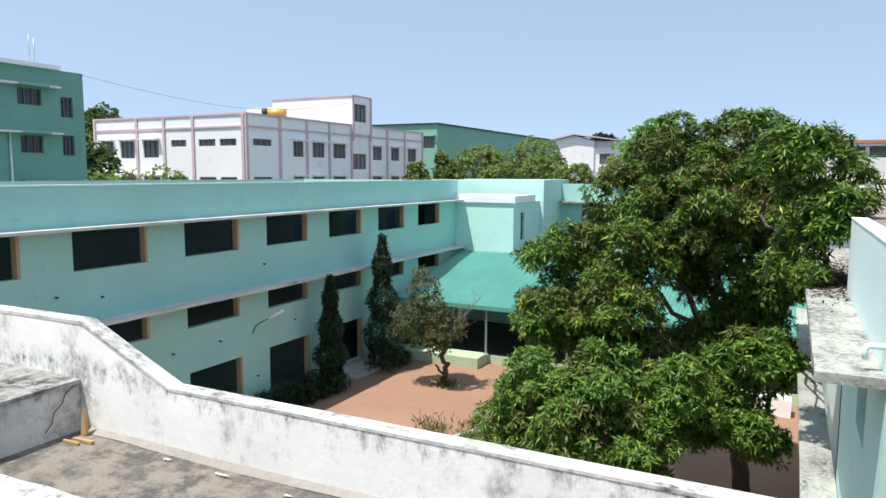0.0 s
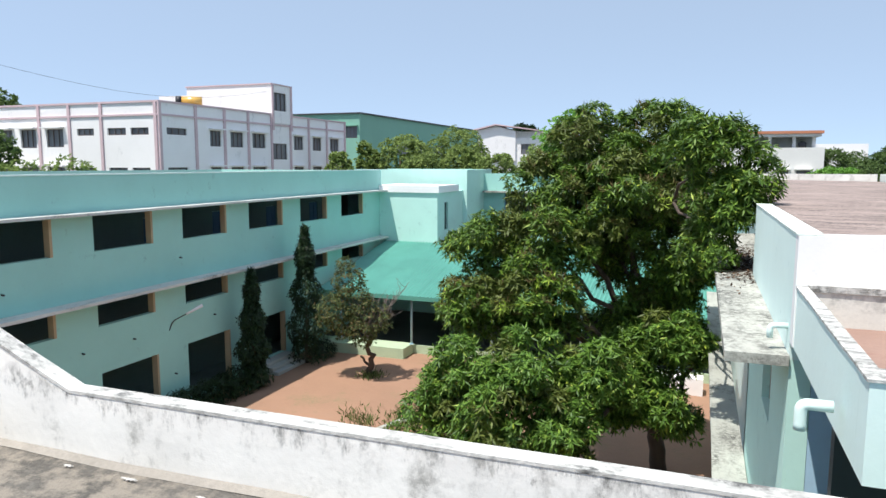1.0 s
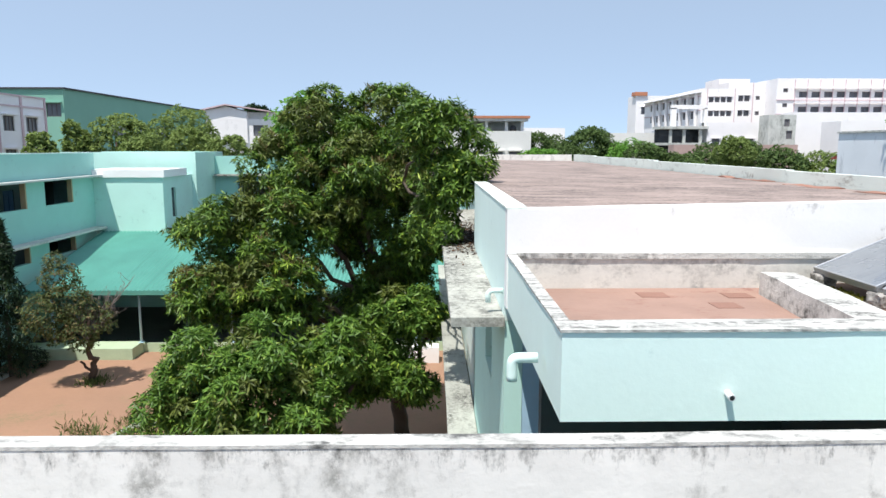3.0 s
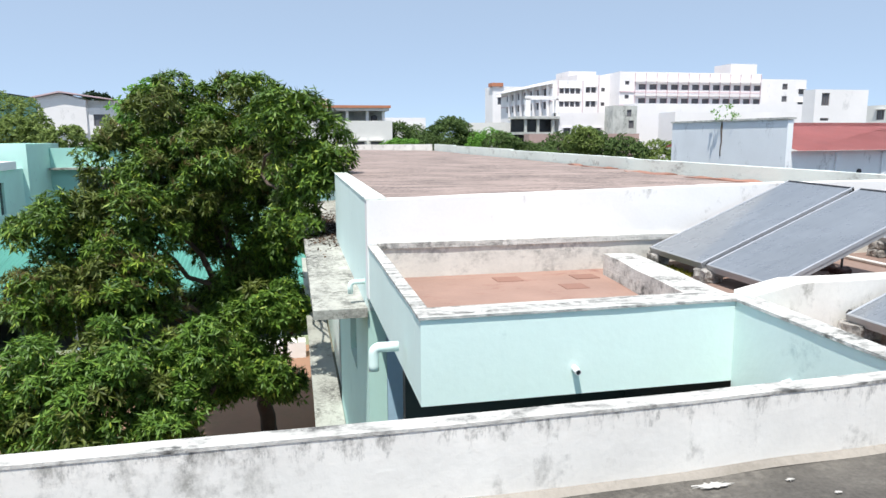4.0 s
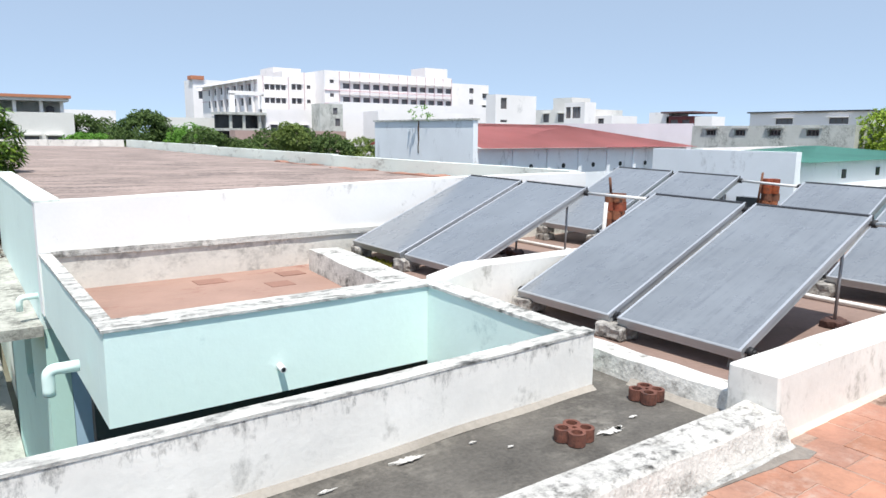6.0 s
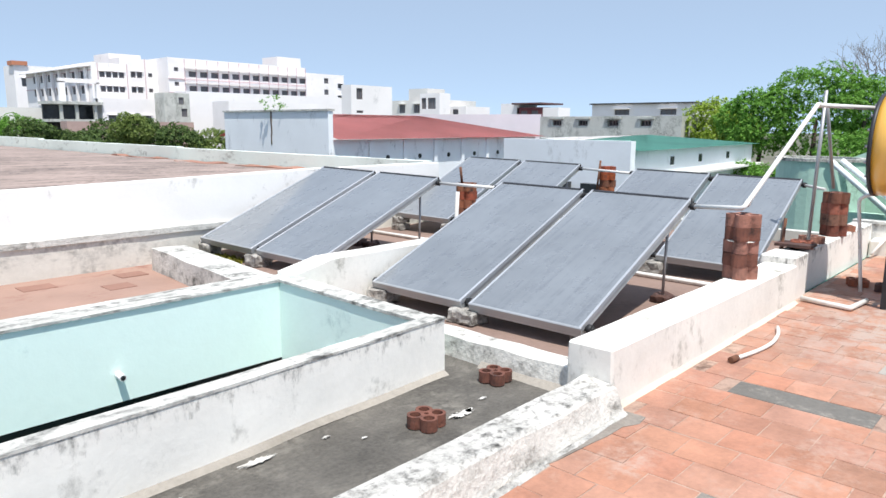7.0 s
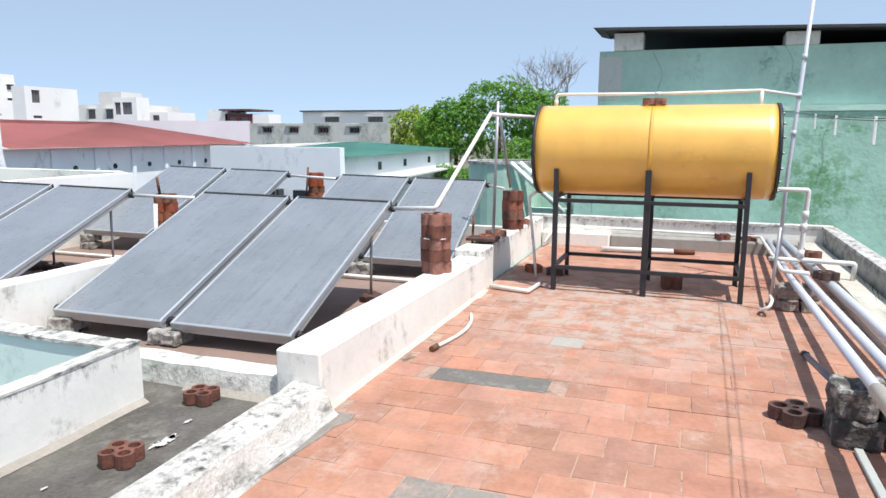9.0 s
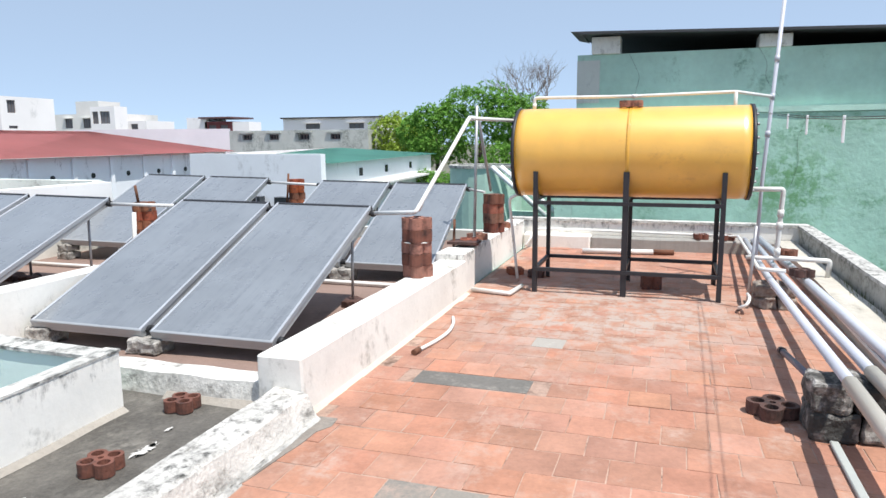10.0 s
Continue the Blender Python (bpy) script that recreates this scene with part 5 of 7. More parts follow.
# white school block with pink bands
PX, PY = -41.5, 45.45
wins, trims = [], []
for r in (0, 1, 2):
    dz = -3.3 * r
    for a, b, lo in ((46.3, 48.7, 3.95), (51.7, 53.25, 3.1), (54.6, 56.55, 3.1), (58.0, 60.2, 3.1), (65.4, 67.3, 3.05), (69.3, 71.2, 3.05), (73.2, 75.3, 3.05)):
        wins.append(("+x", a, lo + dz, b, 4.52 + dz, 0.0 if lo > 3.5 else 0.45))
    for a, b, lo in ((-59.7, -58.1, 2.9), (-57.1, -55.2, 2.9), (-54.0, -52.0, 2.95), (-50.4, -48.5, 3.9), (-47.0, -45.0, 3.9), (-44.5, -42.6, 3.9)):
        wins.append(("-y", a, lo + dz, b, 4.5 + dz, 0.5 if lo < 3.5 else 0.0))
wins.append(("+x", 61.5, 2.0, 64.1, 3.65, 0))
for y in (45.5, 49.8, 53.7, 57.3, 61.2, 64.7, 68.4, 72.4, 76.8):
    trims.append((PX + 0.002, y - 0.14, G, PX + 0.12, y + 0.14, 6.55))
for x in (-60.6, -54.75, -51.2, -47.6, -41.8):
    trims.append((x - 0.14, PY - 0.12, G, x + 0.14, PY - 0.002, 6.55))
for z in (6.52, 5.45):
    trims += [(PX + 0.003, PY, z, PX + 0.10, 77.0, z + 0.16), (-60.75, PY - 0.10, z, PX + 0.1, PY - 0.003, z + 0.16)]
school = house("school_block", "white two-storey school block with dusty pink bands and dark windows", -60.75, PY, PX, 77.0, 6.6, FAR_WHITE, wins, trims=trims, hood_m=FAR_WHITE)
stair = [("+x", 61.5, 7.0, 63.9, 8.85, 0)]
house("stair_tower", "white stair tower with pink corner bands on the school roof", -52.0, 61.2, PX + 0.14, 64.9, 9.6, FAR_WHITE, stair,
      trims=[(PX + 0.142, 61.2, 5.0, PX + 0.24, 61.5, 9.62), (PX + 0.142, 64.6, 5.0, PX + 0.24, 64.9, 9.62), (-52.1, 61.1, 9.602, PX + 0.2, 65.0, 9.72)], z0=5.7, frame_m=BARS)
house("stair_tower", "low white head room on the school roof", -56.5, 62.0, -52.05, 66.0, 8.9, FAR_WHITE, [], z0=5.7)
rt = thing("roof_tank", "small yellow cylindrical water tank on the school roof", "water tank", "", (-43.0, 51.3, 7.1))
bm = bmesh.new()
tube(bm, [(-0.7, -0.5, 0), (0.7, 0.5, 0)], 0.42, 20)
part("shell", bm, YELLOW, rt)
bm = bmesh.new()
tube(bm, [(-1.1, -0.78, 0), (-0.71, -0.51, 0)], 0.43, 20)
part("end_cap", bm, BLACK_STEEL, rt)
bm = bmesh.new()
for sx in (-0.5, 0.5):
    box(bm, sx - 0.06, -0.4, -0.95, sx + 0.06, 0.4, -0.3)
part("stand", bm, BLACK_STEEL, rt)
# green house at the near end
gh_w = [("+x", 26.55, 5.7, 28.1, 6.75, 0.6), ("+x", 26.6, 2.75, 28.05, 3.85, 0.6), ("+x", 29.35, 5.1, 30.2, 6.4, 0), ("+x", 29.35, 2.65, 30.2, 3.95, 0), ("+x", 23.0, 5.7, 24.6, 6.75, 0.6), ("+x", 23.0, 2.75, 24.6, 3.85, 0.6), ("+x", 26.6, -0.3, 28.05, 0.9, 0.6)]
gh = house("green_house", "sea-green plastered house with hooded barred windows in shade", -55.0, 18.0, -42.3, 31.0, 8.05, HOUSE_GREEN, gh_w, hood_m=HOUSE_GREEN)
bm = bmesh.new()
box(bm, -55.2, 17.8, 8.052, -42.0, 29.3, 8.3)
part("roof_slab", bm, FAR_WHITE, gh, "white roof slab")
for z in (6.86, 3.95):
    bm = bmesh.new()
    box(bm, -42.298, 18.0, z, -41.75, 29.1, z + 0.12)
    part("sunshade", bm, FAR_CREAM, gh)
bm = bmesh.new()
tube(bm, [(-42.2, 25.9, 4.0), (-42.2, 25.9, G + 0.1)], 0.07, 8)
part("down_pipe", bm, PVC, gh)
for x, y, z in ((-44.5, 28.9, 10.5), (-44.3, 29.1, 10.2)):
    pipe("roof_aerial", "thin aerial mast on the green house", [(x, y, 8.3), (x, y, z)], 0.025, GALV)
bm = bmesh.new()
tube(bm, [Vector((-42 + 0 * i, 30 + 34 * i / 20, 8.0 + 1.4 * i / 20 - 1.6 * math.sin(math.pi * i / 20))) for i in range(21)], 0.011, 5)
tagged(mesh_ob("overhead_cable", bm, WIRE), "sagging overhead cable between the roofs", "cable")
# far green school wing
house("far_green_block", "long green building with a dark roof edge far behind the trees", -66.0, 98.0, -50.3, 172.0, 9.35, FAR_GREEN,
      [("+x", 112.0 + 9 * k, 3.2, 118.0 + 9 * k, 5.2, 0.8) for k in range(5)] + [("-y", -52.75, 5.6, -50.75, 7.4, 0.5), ("-y", -62.8, 3.6, -60.6, 6.0, 0.6)],
      hood_m=FAR_GREEN, parapet=0.1)
solid("far_roof_edge", [(-66.2, 97.7, 9.352, -50.0, 172.2, 9.55)], DARK_SHEET, "dark edge of the far roof", "roof")
house("white_cottage", "white plastered house with a low gabled head room", -28.9, 93.0, -12.0, 101.0, 5.1, FAR_WHITE, [("-y", -23.2, 2.9, -21.4, 4.3, 0)])
ch = thing("gabled_room", "white gabled room with a thin roof edge", "building", "", (0, 0, 0))
bm = bmesh.new()
prism(bm, [(-29.3, 2.0), (-23.9, 2.0), (-23.9, 6.0), (-26.6, 6.75), (-29.3, 6.2)], "y", 92.7, 98.0)
part("wall", bm, FAR_WHITE, ch)
bm = bmesh.new()
prism(bm, [(-29.8, 6.15), (-26.6, 6.85), (-20.6, 6.0), (-20.6, 6.12), (-26.6, 7.02), (-29.8, 6.32)], "y", 92.2, 98.4)
part("roof", bm, PINK_TRIM, ch)
bm = bmesh.new()
box(bm, -23.898, 93.5, 4.9, -20.9, 97.5, 5.98)
part("wall", bm, FAR_CREAM, ch)
# cream house with an orange roof edge beyond the long roof
oh = house("orange_edged_house", "pale house with an orange roof edge and a roof verandah", -1.0, 87.0, 12.7, 96.0, 3.45, FAR_CREAM, [("-y", 3.4 + 2.2 * k, -0.2, 4.8 + 2.2 * k, 0.9, 0.5) for k in range(4)])
for x in (-0.5, 2.0, 4.5, 7.0, 9.5, 11.5):
    bm = bmesh.new()
    box(bm, x, 87.6, 3.2, x + 0.35, 87.95, 4.66)
    part("verandah_post", bm, FAR_WHITE, oh)
bm = bmesh.new()
box(bm, -1.2, 86.6, 5.0, 12.5, 95.0, 5.3)
part("roof_slab", bm, ORANGE_ROOF, oh, "orange edged roof slab")
bm = bmesh.new()
box(bm, -1.0, 86.8, 4.66, 12.3, 95.0, 4.998)
part("beam", bm, FAR_CREAM, oh)
bm = bmesh.new()
box(bm, -0.9, 90.0, 3.2, 12.0, 90.3, 4.66)
part("back_wall", bm, GREY_WALL, oh)
bm = bmesh.new()
box(bm, 0.5, 89.0, 5.302, 5.0, 94.0, 6.2)
part("roof_room", bm, FAR_WHITE, oh)
rt2 = thing("roof_tank", "small black plastic water tank on the roof", "water tank", "", (10.5, 87.5, 3.2))
bm = bmesh.new()
tube(bm, [(0, 0, 0), (0, 0, 0.8), (0, 0, 0.95)], [0.42, 0.42, 0.18], 16)
part("body", bm, BLACK_STEEL, rt2)

# big white institute far off: main block, set-back stair part, left block with a deep side face, end wing
rows2 = []
for k in range(12):
    for z in (8.55, 11.6):
        rows2.append(("-y", 75.9 + 2.62 * k, z, 77.7 + 2.62 * k, z + 1.15, 0.35))
main_trims = [(74.9 + 2.62 * k, 143.88, 6.4, 75.05 + 2.62 * k, 143.998, 15.2) for k in range(13)] + [(71.3, 143.8, 8.1, 106.3, 143.998, 8.25), (71.3, 143.8, 11.0, 106.3, 143.998, 11.15)]
inst = house("white_institute", "large white three-storey institute with pink bands far beyond the roofs", 71.3, 144.0, 106.4, 165.0, 15.4, FAR_WHITE, rows2 + [("-y", 72.6, 12.6, 73.6, 13.4, 0), ("-y", 72.6, 9.6, 73.6, 10.4, 0)], trims=main_trims, hood_m=FAR_WHITE)
for z in (10.35, 13.35):
    bm = bmesh.new()
    box(bm, 74.8, 143.3, z, 106.4, 143.88, z + 0.18)
    part("sunshade", bm, FAR_WHITE, inst)
side = [("-x", 147.0 + 4.6 * k, z, 149.6 + 4.6 * k, z + 1.5, 0.4) for k in range(7) for z in (7.4, 10.3)]
wing_l = house("white_institute_wing", "white wing of the institute with rows of small windows", 55.75, 144.0, 63.4, 182.0, 13.3, FAR_WHITE,
               [("-y", 57.3 + 1.25 * k, z, 58.3 + 1.25 * k, z + 1.1, 0.25) for z in (7.75, 10.55) for k in range(4)] + side,
               trims=[(56.9, 143.88, 5, 57.02, 143.998, 13.3), (62.6, 143.88, 5, 62.72, 143.998, 13.3), (55.63, 144.0, 11.75, 55.748, 182.0, 11.9), (55.63, 144.0, 8.9, 55.748, 182.0, 9.05)])
for k in range(7):
    bm = bmesh.new()
    box(bm, 55.1, 145.6 + 4.6 * k, 5.5, 55.62, 146.2 + 4.6 * k, 12.4)
    part("fin", bm, FAR_WHITE, wing_l)
bm = bmesh.new()
prism(bm, [(54.4, 12.35), (55.74, 12.6), (55.74, 13.0), (54.4, 12.6)], "y", 144.0, 182.0)
part("eave", bm, FAR_WHITE, wing_l)
house("white_institute_link", "white set-back stair part of the institute", 63.41, 149.0, 71.29, 175.0, 15.0, FAR_WHITE,
      [("-y", 64.1 + 1.4 * k, z, 65.2 + 1.4 * k, z + 1.2, 0.3) for z in (8.0, 11.1) for k in range(3)] + [("-y", 69.3, z, 70.2, z + 0.8, 0) for z in (8.2, 11.4)], trims=[(68.6, 148.88, 5, 68.72, 148.998, 15.0)])
house("white_institute_wing", "white end wing of the institute", 106.41, 144.5, 119.0, 165.0, 14.3, FAR_WHITE, [("-y", 112.6, z, 114.0, z + 1.3, 0) for z in (9.2, 12.0)] + [("-y", 117.0, z, 118.6, z + 1.1, 0.6) for z in (8.0, 11.0)])
house("white_head_room", "white lift room on the institute's roof", 98.9, 144.6, 105.6, 151.0, 17.6, FAR_WHITE, [], z0=14.5)
house("white_head_room", "white roof room of the institute", 65.0, 158.0, 72.0, 166.0, 16.6, FAR_WHITE, [], z0=14.0)
house("rear_institute_block", "long white rear wing of the institute with an orange tower top", 57.5, 196.0, 72.0, 204.0, 15.6, FAR_WHITE, [("-y", 59.0 + 3 * k, 10.5, 61.0 + 3 * k, 12.5, 0.5) for k in range(4)])
solid("far_tower_roof", [(57.0, 195.5, 15.6, 60.5, 199.0, 16.6)], ORANGE_ROOF, "orange tower roof far off", "roof")
gb = thing("unfinished_porch", "unfinished grey concrete frame in front of the institute", "building", "", (0, 0, 0))
for x in (47.5, 50.2, 53.5):
    bm = bmesh.new()
    box(bm, x, 138.0, G, x + 0.5, 138.5, 5.6)
    part("column", bm, GREY_WALL, gb)
for z in (1.8, 5.0):
    bm = bmesh.new()
    box(bm, 45.5, 137.5, z, 55.0, 143.0, z + 0.5)
    part("slab", bm, GREY_WALL, gb)
bm = bmesh.new()
box(bm, 46, 142.5, G, 55, 142.9, 5.0)
part("back_wall", bm, DARK_GLASS, gb)
fr = thing("white_gateway", "tall white frame gateway before the institute", "building", "", (0, 0, 0))
for b in ((48.4, 140.0, 5.5, 49.4, 141.0, 9.2), (55.0, 140.0, 5.5, 55.6, 141.0, 9.2), (48.4, 140.0, 9.0, 55.6, 141.0, 9.8)):
    bm = bmesh.new()
    box(bm, *b)
    part("member", bm, FAR_WHITE, fr)
house("white_low_range", "long white low range before the institute", 55.0, 138.0, 66.5, 142.0, 6.3, FAR_WHITE, [("-y", 56.0 + 3.4 * k, 1.6, 57.5 + 3.4 * k, 3.1, 0.3) for k in range(3)])
house("grey_concrete_tower", "unpainted grey concrete block", 65.2, 134.0, 70.5, 138.0, 7.6, GREY_WALL, [("-y", 68.7, 3.0, 69.9, 4.6, 0), ("-y", 68.2, 5.4, 69.3, 6.8, 0)])
house("white_low_range", "long white low range with a flat roof beside the institute", 70.9, 136.0, 112.0, 141.0, 8.2, FAR_WHITE, [])
house("white_low_range", "long white low range with a flat roof", 71.0, 120.0, 98.0, 126.0, 5.9, FAR_WHITE, [])
house("far_red_wall", "low pink-roofed outbuildings before the institute", 45.0, 128.0, 68.0, 131.0, 1.9, mat("dull_pink_roofing", (0.42, 0.30, 0.27), 0.85, vary=0.15), [])
house("far_pale_hall", "pale flat hall behind the trees", 37.8, 147.0, 48.2, 158.0, 4.4, FAR_CREAM, [])
house("far_pale_hall", "long low white roof behind the trees", 15.5, 150.0, 29.0, 158.0, 5.5, FAR_WHITE, [])
house("white_cube_house", "plain white cube house with dark windows", 66.9, 79.3, 75.0, 81.5, 7.35, FAR_WHITE, [("-y", 67.9, 5.3, 69.1, 6.9, 0), ("-y", 67.9, 3.35, 69.2, 3.7, 0), ("-y", 70.2, 1.0, 71.4, 2.6, 0)])
house("cream_houses", "cream flat-roofed houses far off", 97.0, 90.2, 108.0, 112.0, 6.4, FAR_CREAM, [("-x", a, z, a + 1.6, z + 1.6, 0.4) for a in (92, 95, 99, 104, 108) for z in (1.4, 4.0)])
house("cream_houses", "cream head room of the far houses", 98.0, 94.0, 103.0, 99.0, 8.6, FAR_CREAM, [], z0=6.0)
house("cream_houses", "white flat-roofed house far off", 94.0, 87.0, 96.9, 92.0, 7.4, FAR_WHITE, [("-x", 88.0, 4.6, 90.0, 6.6, 0), ("-x", 90.4, 4.6, 91.6, 6.6, 0)])
house("cream_houses", "white low house far off", 112.0, 82.5, 118.0, 87.0, 6.0, FAR_WHITE, [])
house("cream_houses", "small low white house far off", 98.0, 84.2, 105.0, 90.1, 5.1, FAR_WHITE, [("-x", 86.0, 3.4, 87.4, 4.6, 0)])
house("white_box_house", "small white box-shaped house far off", 112.0, 73.4, 116.0, 76.9, 5.1, FAR_WHITE, [])
house("maroon_house", "low maroon house under a thin dark roof slab", 112.0, 77.0, 118.0, 83.0, 5.2, mat("maroon_paint", (0.20, 0.06, 0.06), 0.8), [("-x", 78.0 + 2.5 * k, 3.6, 79.6 + 2.5 * k, 4.6, 0.3) for k in range(2)])
solid("maroon_roof_edge", [(111.0, 76.6, 5.75, 118.5, 83.6, 6.05)], mat("maroon_slab_edge", (0.12, 0.06, 0.06), 0.8), "thin dark roof slab over the maroon house", "roof")
house("long_white_hall", "long white hall with a dark roof edge far off", 99.0, 42.0, 108.0, 58.5, 5.0, FAR_WHITE, [("-x", a, 3.4, a + 2.5, 4.2, 0.6) for a in (44.5, 52.0)])
solid("hall_roof_edge", [(98.6, 41.8, 5.002, 108.2, 58.8, 5.2)], DARK_SHEET, "dark thin roof edge", "roof")
house("grey_mouldy_house", "low grey mouldy flat-roofed house with small dark windows", 40.2, 17.5, 48.0, 27.5, 2.2, GREY_WALL, [("-x", a, 1.6, a + 0.7, 1.95, 0.12) for a in (19.4, 21.6, 23.8, 25.8)])

# red-roofed shed beyond the roofs
shed = thing("red_roofed_shed", "long pale blue-white shed with a faded red sheet roof", "shed", "", (0, 0, 0))
def eave_y(x):
    """The line of the shed's long wall, a little askew."""
    return 23.62 + (x - 19.25) * 0.1047


for b in ([(19.0, 23.55), (19.25, 23.55), (19.25, 31.9), (19.0, 31.9), 2.12], [(19.252, eave_y(19.25)), (36.8, eave_y(36.8)), (36.8, eave_y(37.0) + 0.2), (19.252, eave_y(19.25) + 0.2), 0.9], [(36.6, eave_y(37.0) + 0.21), (36.8, eave_y(37.0) + 0.21), (36.8, 31.5), (36.6, 31.5), 0.88]):
    bm = bmesh.new()
    prism(bm, b[:4], "z", G, b[4])
    part("wall", bm, LILAC_WALL, shed)
bm = bmesh.new()
box(bm, 18.93, 23.5, 2.122, 19.32, 31.95, 2.2)
part("coping", bm, COPING, shed)
for k in range(6):
    bm = bmesh.new()
    x = 21.5 + 2.4 * k
    box(bm, x, eave_y(x) - 0.1, G, x + 0.22, eave_y(x) + 0.05, 0.85)
    part("pilaster", bm, LILAC_WALL, shed)
    bm = bmesh.new()
    tube(bm, [(x + 1.3, eave_y(x + 1.3) - 0.03, 0.05), (x + 1.3, eave_y(x + 1.3) + 0.05, 0.05)], 0.12, 16)
    part("round_vent", bm, DARK_GLASS, shed)
bm = bmesh.new()
vs = [bm.verts.new(p) for p in ((19.26, 23.2, 0.93), (37.4, 25.1, 0.93), (30.0, 29.0, 2.1), (19.26, 29.0, 2.1), (37.4, 33.0, 0.93), (19.26, 33.0, 0.93))]
for f in ((0, 1, 2, 3), (3, 2, 4, 5), (1, 4, 2)):
    bm.faces.new([vs[i] for i in f])
g = bmesh.ops.solidify(bm, geom=bm.faces[:], thickness=0.06)
part("roof_sheet", bm, RED_SHEET, shed, "faded red roof sheet")
lw = thing("lilac_wall", "plain pale lilac boundary wall behind the red roof", "wall", "", (0, 0, 0), "structure")
bm = bmesh.new()
prism(bm, [(38.6, 38.9), (41.9, 28.7), (42.2, 28.8), (38.9, 39.0)], "z", G, 2.39)
part("face", bm, mat("pale_lilac_paint", (0.78, 0.71, 0.74), 0.85, vary=0.05), lw)

# green-roofed shed
gs = thing("green_roofed_shed", "long white shed with a green sheet roof", "shed", "", (0, 0, 0))
bm = bmesh.new()
prism(bm, [(18.56, 9.22), (32.0, 10.60), (32.7, 15.7), (19.06, 14.0)], "z", G, 0.86)
part("wall", bm, LILAC_WALL, gs)
bm = bmesh.new()
prism(bm, [(18.28, 9.18), (18.55, 9.18), (19.05, 14.02), (18.78, 14.02)], "z", G, 1.14)
# gable whiter than the side wall: missing sunlight put into its colour
part("gable_wall", bm, mat("sun_brightened_gable_white", (0.91, 0.93, 0.95), 0.85, vary=0.05, grain=8, bump=0.15, big=0.4, stain=(0.5, 0.5, 0.5), stain_amount=0.2, stain_scale=(0.8, 0.8, 0.4)), gs)
ROOF = [Vector(p) for p in ((18.57, 9.0, 0.87), (32.5, 10.42, 0.87), (33.0, 15.9, 1.16), (19.06, 12.8, 1.16))]
bm = bmesh.new()
bm.faces.new([bm.verts.new(p) for p in ROOF])
bmesh.ops.solidify(bm, geom=bm.faces[:], thickness=0.06)
part("roof_sheet", bm, GREEN_SHEET, gs, "green roof sheet")
bm = bmesh.new()
bm.faces.new([bm.verts.new(p + Vector((0, 0, 0.012))) for p in (ROOF[3].lerp(ROOF[0], 0.3), ROOF[3].lerp(ROOF[2], 0.85), ROOF[3])])
bmesh.ops.solidify(bm, geom=bm.faces[:], thickness=0.008)
part("ridge_flashing", bm, FAR_WHITE, gs, "bleached white ridge strip")
bm = bmesh.new()
prism(bm, [(18.6, 8.75), (32.1, 10.1), (32.0, 10.55), (18.5, 9.18)], "z", 0.0, 0.07)
part("sunshade", bm, FAR_CREAM, gs)
for x in (21.6, 24.5, 28.0):
    bm = bmesh.new()
    y = 9.22 + (x - 18.56) * 0.1027
    box(bm, x, y - 0.03, 0.36, x + 0.22, y + 0.1, 0.62)
    part("vent", bm, DARK_GLASS, gs)
for k in range(3):
    bm = bmesh.new()
    y = 9.9 + 1.3 * k
    box(bm, 18.1 + 0.1 * k, y, -0.75, 18.6, y + 0.75, -0.1)
    part("window", bm, DARK_GLASS, gs)

# ---- old green house behind the tank ----
og = thing("old_green_house", "old green plastered house, moss-stained, under a dark sheet roof", "building", "", (0, 0, 0))
bm = bmesh.new()
box(bm, 13.5, -10.0, G, 13.8, 1.40, 3.0)
part("wall", bm, OLD_GREEN, og)
bm = bmesh.new()
box(bm, 13.36, -10.0, G, 13.499, 1.42, 1.93)
part("wall_lower", bm, OLD_GREEN_MOSS, og)
bm = bmesh.new()
box(bm, 13.335, -10.0, 1.935, 13.499, 1.2, 2.03)
part("ledge", roughened(bm, 0.012, 0.4), OLD_GREEN, og)
bm = bmesh.new()
box(bm, 13.36, 1.425, G, 13.6, 1.75, 0.55)
part("wall_step", bm, OLD_GREEN, og)
bm = bmesh.new()
box(bm, 13.801, -10.0, G, 24.0, 1.38, 2.9)
part("body", bm, OLD_GREEN, og)
bm = bmesh.new()
box(bm, 13.485, 1.0, 2.15, 13.499, 1.402, 2.9)
part("lime_patch", bm, GREY_WALL, og, "pale lime patch on the corner")
for y in (0.65, -2.1, -4.9):
    bm = bmesh.new()
    box(bm, 13.45, y, 3.002, 13.95, y + 0.5, 3.318 - 0.03 * (1.3 - y))
    part("roof_pier", roughened(bevelled(bm, 0.012), 0.01, 0.2), WHITEWASH, og, "whitewashed roof pier")
bm = bmesh.new()
prism(bm, [(13.22, 3.332), (24.0, 3.56), (24.0, 3.60), (13.22, 3.375)], "y", -10.2, 1.30)
for v in bm.verts:
    v.co.z -= 0.03 * (1.3 - v.co.y)
part("roof_sheet", bm, DARK_SHEET, og, "dark corrugated roof sheet")
bm = bmesh.new()
prism(bm, [(1.302, 3.332), (1.50, 3.38), (1.302, 3.375)], "x", 13.22, 14.5)
part("roof_edge", bm, DARK_SHEET, og)
bm = bmesh.new()
box(bm, 18.0, -10.0, 2.902, 18.2, 1.2, 3.45)
part("inner_wall", bm, GREY_WALL, og)
